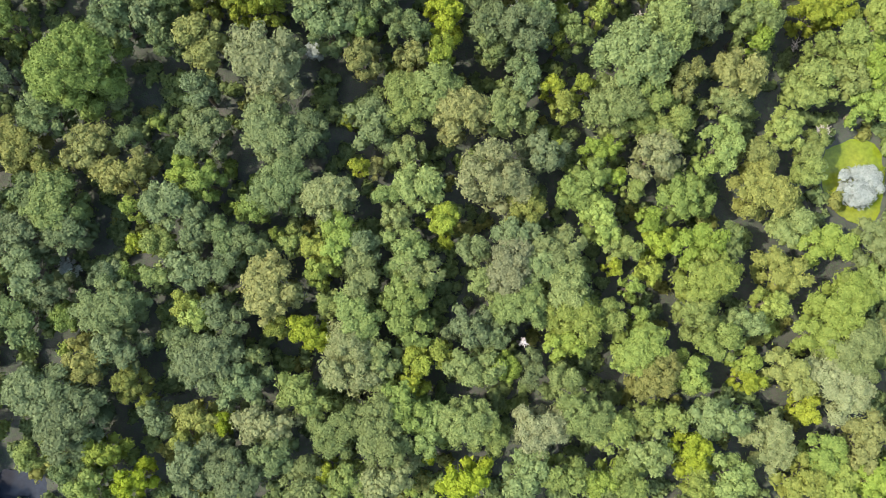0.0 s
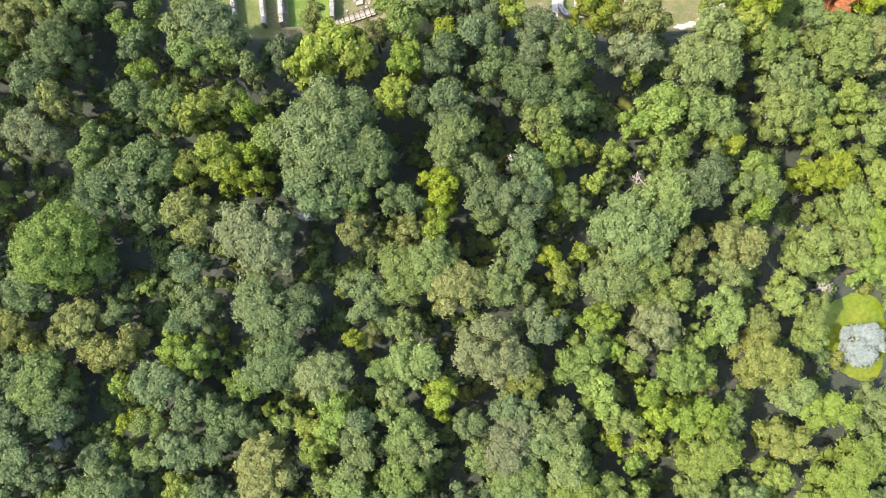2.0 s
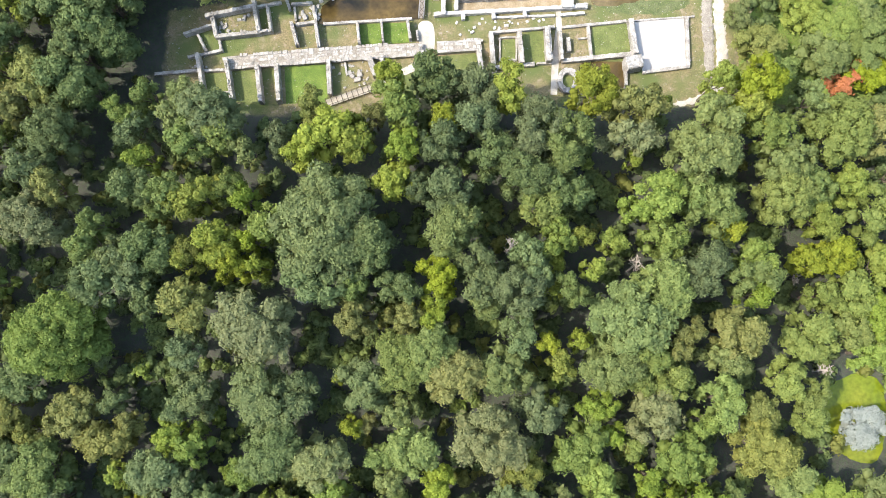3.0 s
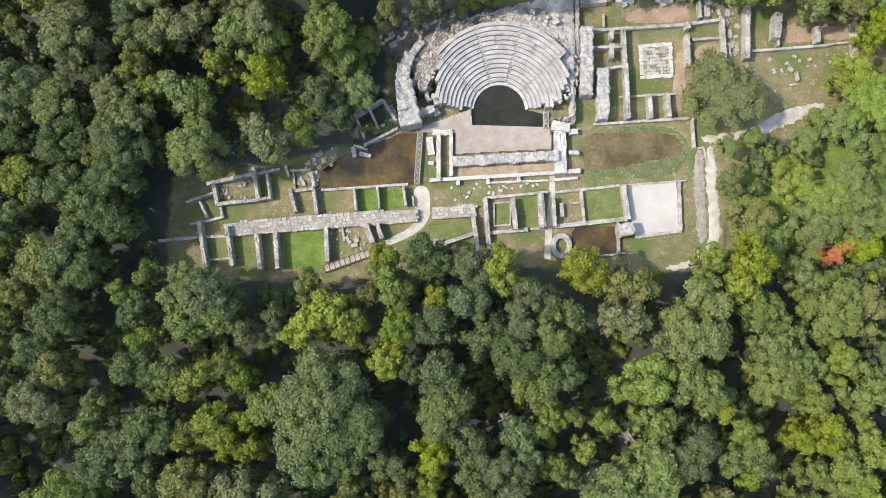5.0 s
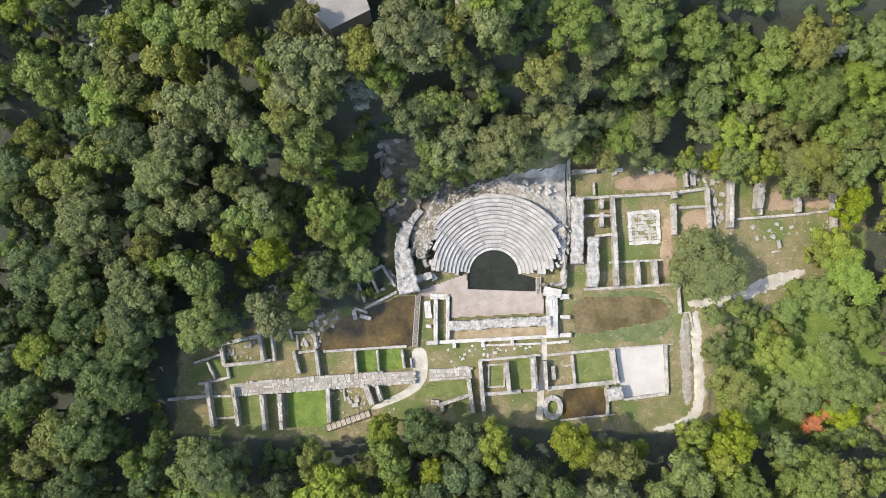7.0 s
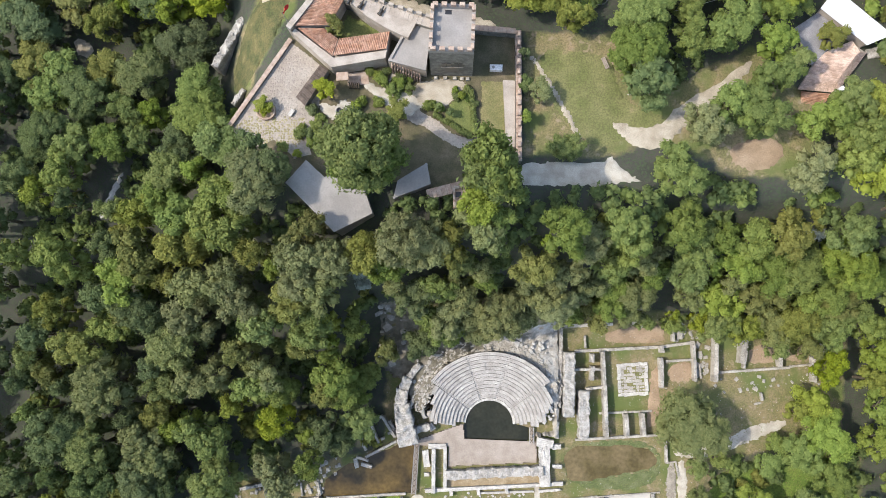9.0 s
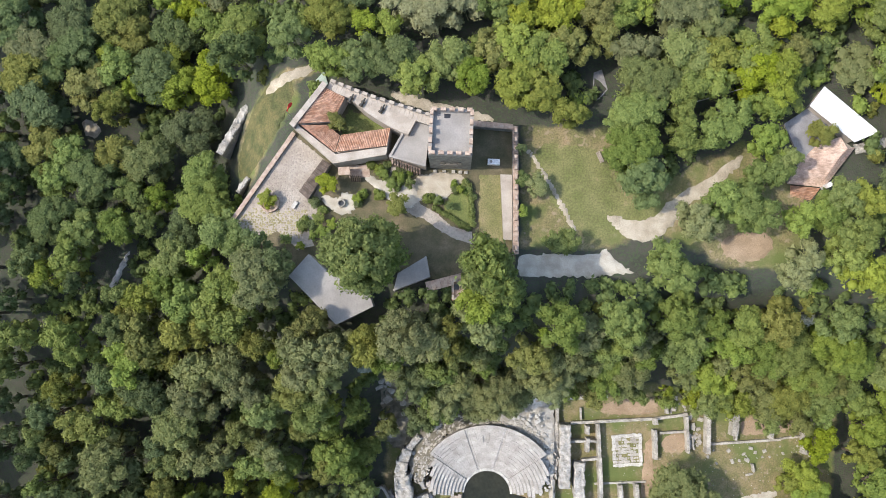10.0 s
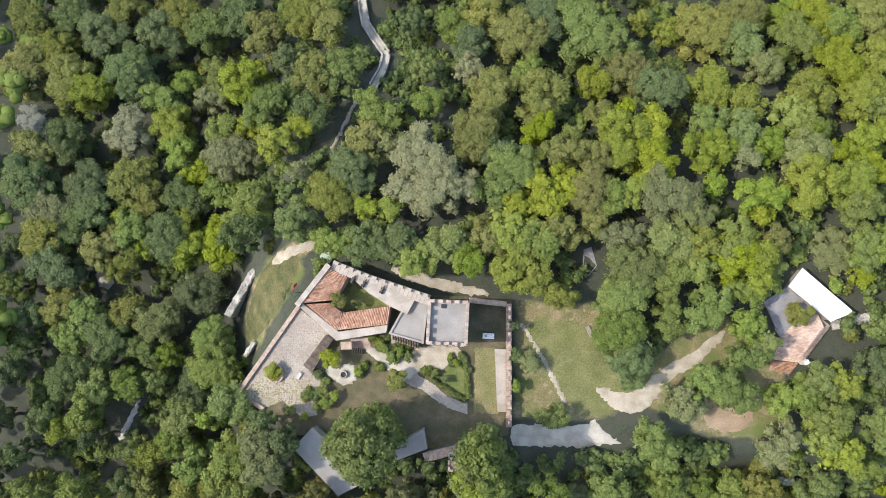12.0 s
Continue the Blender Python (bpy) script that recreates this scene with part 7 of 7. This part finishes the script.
YELLOW_GREEN_TREES_C = [
    (74.4, 125.2, 3.0), (-20.8, 130.5, 2.1), (57.4, 132.4, 3.2), (49.0, 133.2, 1.9), (44.3, 134.1, 1.2), (-55.4, 149.3, 3.4),
    (-75.1, 152.1, 2.5), (68.1, 157.7, 3.6), (67.9, 169.4, 3.1), (72.5, 188.5, 2.3), (13.9, 186.0, 3.7), (10.1, 186.7, 4.1),
    (52.8, 188.1, 3.7), (-53.1, 188.4, 4.1), (-60.8, 188.8, 2.6), (-45.5, 189.4, 4.1), (49.0, 189.7, 4.1), (52.6, 191.0, 3.9),
    (9.6, 193.1, 4.1), (-54.5, 193.0, 3.6), (-66.6, 193.8, 2.3), (-15.8, 196.3, 2.2), (-11.8, 196.4, 2.2), (11.4, 197.3, 3.5),
    (53.6, 197.1, 2.4), (15.4, 199.7, 4.2), (31.5, 201.3, 3.0), (19.4, 201.9, 3.5), (62.6, 203.6, 4.9), (-52.4, 203.6, 3.4),
    (13.8, 205.8, 2.0), (34.7, 206.8, 4.5),
]
YELLOW_GREEN_TREES_D = [
    (74.3, 207.4, 3.5), (-33.5, 208.4, 3.6), (45.1, 209.4, 4.2), (29.6, 210.7, 5.0), (67.5, 210.3, 2.5), (-28.3, 211.2, 2.2),
    (34.9, 212.3, 4.1), (14.3, 212.4, 3.1), (73.9, 212.8, 4.0), (-57.8, 212.9, 4.6), (-39.5, 212.8, 2.7), (30.3, 216.4, 1.8),
    (51.9, 218.6, 4.1), (63.6, 220.3, 4.6), (-76.3, 220.6, 4.6), (45.9, 221.9, 4.6), (74.2, 221.9, 4.6), (24.8, 222.3, 3.4),
    (-43.6, 222.9, 4.5), (70.6, 227.5, 5.2), (77.7, 229.4, 4.2), (39.5, 234.2, 2.7), (68.1, 237.8, 4.8), (34.3, 236.7, 2.2),
]
RED_TREES = [
    (68.5, 85.6, 2.2), (71.5, 88.2, 2.2),
]
PALE_TREES = [
    (1.4, 224.3, 2.8),
    (-3.9, 200.3, 5.0), (-8.4, 200.0, 3.8), (0.2, 200.4, 3.7), (-6.1, 205.4, 5.8), (-66.8, 212.3, 4.8),
]
PINES_TREES = [
    (6.2, 155.0, 4.3), (-13.0, 156.7, 5.5),
]
LOW_YELLOW_TREES = [
    (-21.5, 169.4, 1.9),
]
LOW_GREEN_TREES = [
    (18.6, 160.8, 2.6),
]
LOW_DARK_TREES = [
    (11.8, 171.2, 1.4), (11.2, 176.5, 1.1),
]
LOW_GREY_TREES = [
    (14.2, 169.9, 1.9),
]
LOW_BRIGHT_TREES = [
    (12.0, 166.0, 1.2),
]
LOW_OLIVE_TREES = [
    (-9.4, 165.8, 1.9),
    (61.6, 180.8, 2.2),
]
for sp, rows in (("m", MID_GREEN_TREES_A), ("m", MID_GREEN_TREES_B), ("m", MID_GREEN_TREES_C), ("m", MID_GREEN_TREES_D), ("m", MID_GREEN_TREES_E), ("m", MID_GREEN_TREES_F), ("m", MID_GREEN_TREES_G), ("d", DARK_GREEN_TREES_A), ("d", DARK_GREEN_TREES_B), ("d", DARK_GREEN_TREES_C), ("d", DARK_GREEN_TREES_D), ("d", DARK_GREEN_TREES_E), ("b", BRIGHT_GREEN_TREES_A), ("b", BRIGHT_GREEN_TREES_B), ("b", BRIGHT_GREEN_TREES_C), ("b", BRIGHT_GREEN_TREES_D), ("o", OLIVE_GREEN_TREES_A), ("o", OLIVE_GREEN_TREES_B), ("o", OLIVE_GREEN_TREES_C), ("o", OLIVE_GREEN_TREES_D), ("l", GREY_GREEN_TREES_A), ("l", GREY_GREEN_TREES_B), ("s", SILVER_TREES), ("y", YELLOW_GREEN_TREES_A), ("y", YELLOW_GREEN_TREES_B), ("y", YELLOW_GREEN_TREES_C), ("y", YELLOW_GREEN_TREES_D), ("r", RED_TREES), ("p", PALE_TREES), ("q", PINES_TREES), ("Y", LOW_YELLOW_TREES), ("M", LOW_GREEN_TREES), ("D", LOW_DARK_TREES), ("L", LOW_GREY_TREES), ("B", LOW_BRIGHT_TREES), ("O", LOW_OLIVE_TREES)):
    for x, y, r in rows:
        plant(sp, x, y, r, 4.5 if sp == "s" else 25.5 if sp == "q" else (9.0 if sp == "p" else 3.0 + 1.3 * r) if 40 < x < 80 and 84 < y < 120 else 5.0 if math.hypot(x - 65, y - 183) < 11 else 0.0)

plant("d", -38.5, 191.5, 3.8, 15.0)
for x, y, r, h in ((-57.0, 87.0, 4.6, 16.5), (-57.5, 93.5, 4.8, 16.5), (-55.5, 99.0, 4.4, 16.0)):
    plant("d", x, y, r, h)
for sp, x, y, r, h in (("b", 7.6, 130.6, 2.6, 6.0), ("l", 12.5, 134.0, 4.6, 9.0), ("l", 19.5, 136.0, 4.6, 9.5), ("b", 2.6, 129.6, 2.2, 5.0)):
    plant(sp, x, y, r, h)
for sp, x, y, r in (("b", 83.5, 111.5, 3.4), ("m", 85.0, 118.0, 3.8), ("y", 82.6, 123.0, 2.8), ("b", 84.0, 128.5, 3.4), ("m", 81.0, 134.0, 3.4),
                    ("b", 87.5, 134.0, 4.0), ("m", 83.0, 141.0, 4.0), ("m", 89.0, 124.0, 3.8), ("b", 89.5, 114.0, 4.0), ("y", 86.0, 146.5, 3.2)):
    plant(sp, x, y, r)
plant("y", -31.9, 166.4, 1.5, 2.6)

def dead_tree(x, y, z, h, lean, label="bare pale dead tree among the green crowns"):
    rs = np.random.default_rng(int(abs(x * 7 + y)))
    base = ground_height(x, y)
    ob = holder("dead_tree", label, "tree", "dead trees")
    g = Geo()
    top = Vector((x + lean[0], y + lean[1], z))
    g.tube((x, y, base - 0.3), top, 0.22, 0.13, 6)
    part("trunk", g, DEADWOOD, ob)
    for i in range(16):
        g = Geo()
        a, u = rs.uniform(0, 6.28), rs.uniform(0.6, 1.0)
        p = Vector((x, y, base)).lerp(top, u)
        q = p + Vector((math.cos(a), math.sin(a), rs.uniform(0.1, 0.9))) * h * rs.uniform(0.5, 1.0)
        g.tube(p, q, 0.09, 0.04, 4)
        for _ in range(3):
            b = rs.uniform(0, 6.28)
            g.tube(p.lerp(q, 0.6), p.lerp(q, 0.6) + Vector((math.cos(b), math.sin(b), rs.uniform(0, 0.8))) * h * 0.4, 0.05, 0.025, 3)
        part("branch", g, DEADWOOD, ob)


for x, y, z, h, lean in ((32.4, 51.8, 7.0, 1.6, (0.3, 1.5)), (61.2, 50.0, 1.6, 1.2, (0.4, 1.8)), (13.9, -3.3, 11.6, 1.0, (0.2, 0.3)), (50.5, -13.5, 4.5, 1.6, (1.8, 0.2)), (11.0, 54.5, 8.0, 1.8, (0.3, 0.5)), (65.0, 35.5, 2.5, 1.6, (1.5, 0.5))):
    dead_tree(x, y, z, h, lean)

# garden shrubs and hedges of the castle
for x, y, r, sp in ((-31.5, 165.9, 1.0, "y"), (-22.6, 163.4, 1.1, "b"), (-21.8, 161.2, 1.3, "b"), (-23.4, 160.4, 0.9, "m"), (-20.4, 162.4, 1.0, "b"),
                    (-12.0, 171.4, 1.1, "m"), (-10.2, 169.6, 1.2, "m"), (-9.0, 171.0, 1.0, "b"), (-7.6, 170.2, 1.0, "m"), (-16.2, 167.0, 0.9, "b"),
                    (-0.4, 166.4, 0.8, "d"), (-2.6, 167.2, 0.8, "m"), (1.3, 169.4, 0.7, "b"), (-28.0, 159.6, 1.0, "m"), (-25.6, 158.6, 0.8, "y"), (-20.2, 179.9, 1.6, "o")):
    plant(sp, x, y, r, 6.4 if y > 175 else 1.4 + 0.8 * r)


def hedge(p, q, w, h, z):
    rs = np.random.default_rng(int(abs(p[0]) * 31 + abs(q[1])))
    L = math.hypot(q[0] - p[0], q[1] - p[1])
    n = max(3, int(L / 0.5))
    cs = [(p[0] + (q[0] - p[0]) * i / n + rs.uniform(-0.1, 0.1), p[1] + (q[1] - p[1]) * i / n + rs.uniform(-0.1, 0.1), z + h * 0.5) for i in range(n + 1)]
    rr = [w * rs.uniform(0.5, 0.62) for _ in cs]
    me = array_mesh("hedge", [lobe_cores(rs, cs, rr, 1.0), leaf_cloud(rs, cs, rr, 60 * n, 0.14, 1.0)], LEAF["m"])
    tagged(new("hedge", me), "clipped green hedge in the castle garden", "hedge", "garden hedges")


hedge((2.9, 170.2), (3.7, 163.4), 0.9, 1.0, YZ)
hedge((-2.9, 166.1), (2.8, 162.7), 0.9, 1.0, YZ)
hedge((-8.2, 171.6), (-9.6, 169.0), 0.9, 0.9, YZ)
hedge((-12.6, 172.4), (-11.0, 170.4), 0.9, 0.9, YZ)


for i, (x, y) in enumerate(BED_BUSHES):
    rs = np.random.default_rng(500 + i)
    w = rs.uniform(0.5, 0.95)
    cs = [(x + rs.uniform(-0.5, 0.5), y + rs.uniform(-0.5, 0.5), YZ + w * rs.uniform(0.4, 1.0)) for _ in range(4)]
    rr = [w * rs.uniform(0.6, 1.0) for _ in cs]
    me = array_mesh("garden_bush", [lobe_cores(rs, cs, rr, 1.0), leaf_cloud(rs, cs, rr, 440, 0.14, 1.0)], LEAF["mbd"[i % 3]])
    tagged(new("garden_bush", me), "rounded green bush in the castle garden", "bush", "garden bushes")


def mass(name, spots, label, leaves, sp, seed, tall):
    """Growth that nobody could count, as one mesh."""
    rs = np.random.default_rng(seed)
    pieces = []
    for x, y, r, h in spots:
        z = ground_height(x, y)
        n = 4 if r < 2.4 else 6
        cs, rr = lobes(rs, r, h, n)
        cs = [(a + x, b + y, max(c, 0.3 * r) + z) for a, b, c in cs]
        pieces.append(lobe_cores(rs, cs, rr, shell=ICO1))
        pieces.append(leaf_cloud(rs, cs, rr, leaves, 0.30))
    if pieces:
        tagged(new(name, array_mesh(name, pieces, LEAF[sp])), label, "undergrowth" if tall < 6 else "woods", kind="stuff")


KEEP_OUT = [[(OLD_WALL[0][0] - 3, OLD_WALL[0][1]), (OLD_WALL[1][0] - 3, OLD_WALL[1][1]), (OLD_WALL[1][0] + 4, OLD_WALL[1][1]), (OLD_WALL[0][0] + 4, OLD_WALL[0][1])], HUT, WEST_GAP, CLEARING, FORT, MEADOW, WEST_SLOPE, NORTH_PATH, HILL_PATH_A, HILL_PATH_B, HILL_PATH_C, TERRACE_E, NORTH_STRIP, NORTH_LANE, STREAM, MARSH_POND, SOUTH_WATER, WHITE_ROOF, FELT_ROOF, MUSEUM, MUSEUM_ANNEX,
            HILLTOP, [(57, 169), (69, 169), (69, 181), (57, 181)], [(-18.2, 220.5), (-16.2, 220.5), (-14.8, 225.5), (-14.4, 229.2), (-17.3, 233.2), (-20.3, 241), (-21.2, 246.5), (-22.8, 246.5), (-21.9, 241), (-20.6, 236), (-18.8, 232.6), (-16, 228.8), (-16.3, 225.7)]]
spots = np.array(SPOTS)
for x in np.arange(-88, 88, 4.5):
    for y in np.arange(-36, 262, 4.5):
        px, py = x + rng.uniform(-1.5, 1.5), y + rng.uniform(-1.5, 1.5)
        if py < 96 and abs(px) < 66:
            continue
        near = (np.hypot(spots[:, 0] - px, spots[:, 1] - py) / (spots[:, 2] + 2.4)).min()
        if near > (0.9 if px < -64 else 1.08) and not any(inside(px, py, p) or edge_distance(px, py, p) < 3.4 for p in KEEP_OUT):
            plant("md"[int(rng.integers(0, 2))], px, py, rng.uniform(2.3, 3.6))
            spots = np.array(SPOTS)
shrubs = {"m": [], "d": [], "o": [], "b": []}
far = {"m": [], "d": []}
for x in np.arange(-84, 84, 2.6):
    for y in np.arange(-36, 244, 2.6):
        px, py = x + rng.uniform(-1.2, 1.2), y + rng.uniform(-1.2, 1.2)
        if any(inside(px, py, p) or edge_distance(px, py, p) < (0.5 if p is MARSH_POND else 1.6) for p in KEEP_OUT):
            continue
        near = (np.hypot(spots[:, 0] - px, spots[:, 1] - py) / spots[:, 2]).min()
        if near < 0.92 or (near < 1.2 and rng.random() < 0.3):
            continue
        r = rng.uniform(1.2, 2.2) if near < 1.25 else rng.uniform(1.6, 2.7)
        shrubs[("m", "d", "o", "b")[int(rng.choice(4, p=(0.25, 0.63, 0.08, 0.04)))]].append((px, py, r, rng.uniform(1.0, 2.4) if near < 1.2 else rng.uniform(2.0, 4.2)))
for i, (sp, s) in enumerate(shrubs.items()):
    mass("undergrowth", s, "tangled low bushes between the trees", 80, sp, 40 + i, 4)
for x in np.arange(-180, 180, 9.0):
    for y in np.arange(-120, 320, 9.0):
        if -86 < x < 86 and -38 < y < 246:
            continue
        px, py, r = x + rng.uniform(-2, 2), y + rng.uniform(-2, 2), rng.uniform(3.8, 5.6)
        far["m" if rng.random() < 0.6 else "d"].append((px, py, r, 5 + 2 * r))
for i, (sp, s) in enumerate(far.items()):
    mass("far_woods", s, "closed canopy of the surrounding woods", 50, sp, 60 + i, 12)


# ---- grass tufts and pebbles of the open ground ----
def strewn(name, polys, count, size, mats, label, category, seed, lift=0.05, avoid=()):
    rs = np.random.default_rng(seed)
    pts = []
    while len(pts) < count:
        poly = polys[int(rs.integers(0, len(polys)))]
        x, y = rs.uniform(min(p[0] for p in poly), max(p[0] for p in poly)), rs.uniform(min(p[1] for p in poly), max(p[1] for p in poly))
        if inside(x, y, poly) and noise.noise((x * 0.25, y * 0.25, seed)) > -0.15 and not any(inside(x, y, a) for a in avoid):
            pts.append((x, y, ground_height(x, y) + lift))
    p = np.array(pts)
    n = rs.normal(scale=0.5, size=p.shape) + np.array((0, 0, 1.0))
    n /= np.linalg.norm(n, axis=1)[:, None]
    t = np.cross(n, rs.normal(size=n.shape))
    t /= np.linalg.norm(t, axis=1)[:, None]
    b = np.cross(n, t)
    s = size * rs.uniform(0.5, 1.4, len(p))[:, None]
    v = np.stack((p - t * s, p - b * s * 0.7, p + t * s, p + b * s * 0.7, p + n * s * 0.7), axis=1).reshape(-1, 3)
    k = np.arange(len(p))[:, None] * 5
    f = np.concatenate([k + np.array(q) for q in ((0, 1, 4), (1, 2, 4), (2, 3, 4), (3, 0, 4))])
    tagged(new(name, array_mesh(name, [(v, f)], mats)), label, category, kind="stuff")


WET = [POND_W, POND_N, POND_S, ORCHESTRA, STAGE_DECK, WHITE_FLOOR, HILL_PATH_A, HILL_PATH_B, PATH_EAST, PATH_MAIN, PATH_STEPS, LONG_TERRACE, TERRACE_EAST, PAVEMENT, [(-6, 108), (23, 107), (23, 130), (-6, 128)]]
strewn("grass_tufts", [CLEARING, CLEARING, CLEARING, EAST_GLADE], 8000, 0.12, foliage("tufts", (0.130, 0.145, 0.042), (0.215, 0.205, 0.085)), "tufts of green and dry grass on open ground", "grass", 3, avoid=WET)
strewn("pebbles", [CLEARING], 2200, 0.11, STONE, "small pale stones strewn on the ground", "stones", 8, avoid=WET)
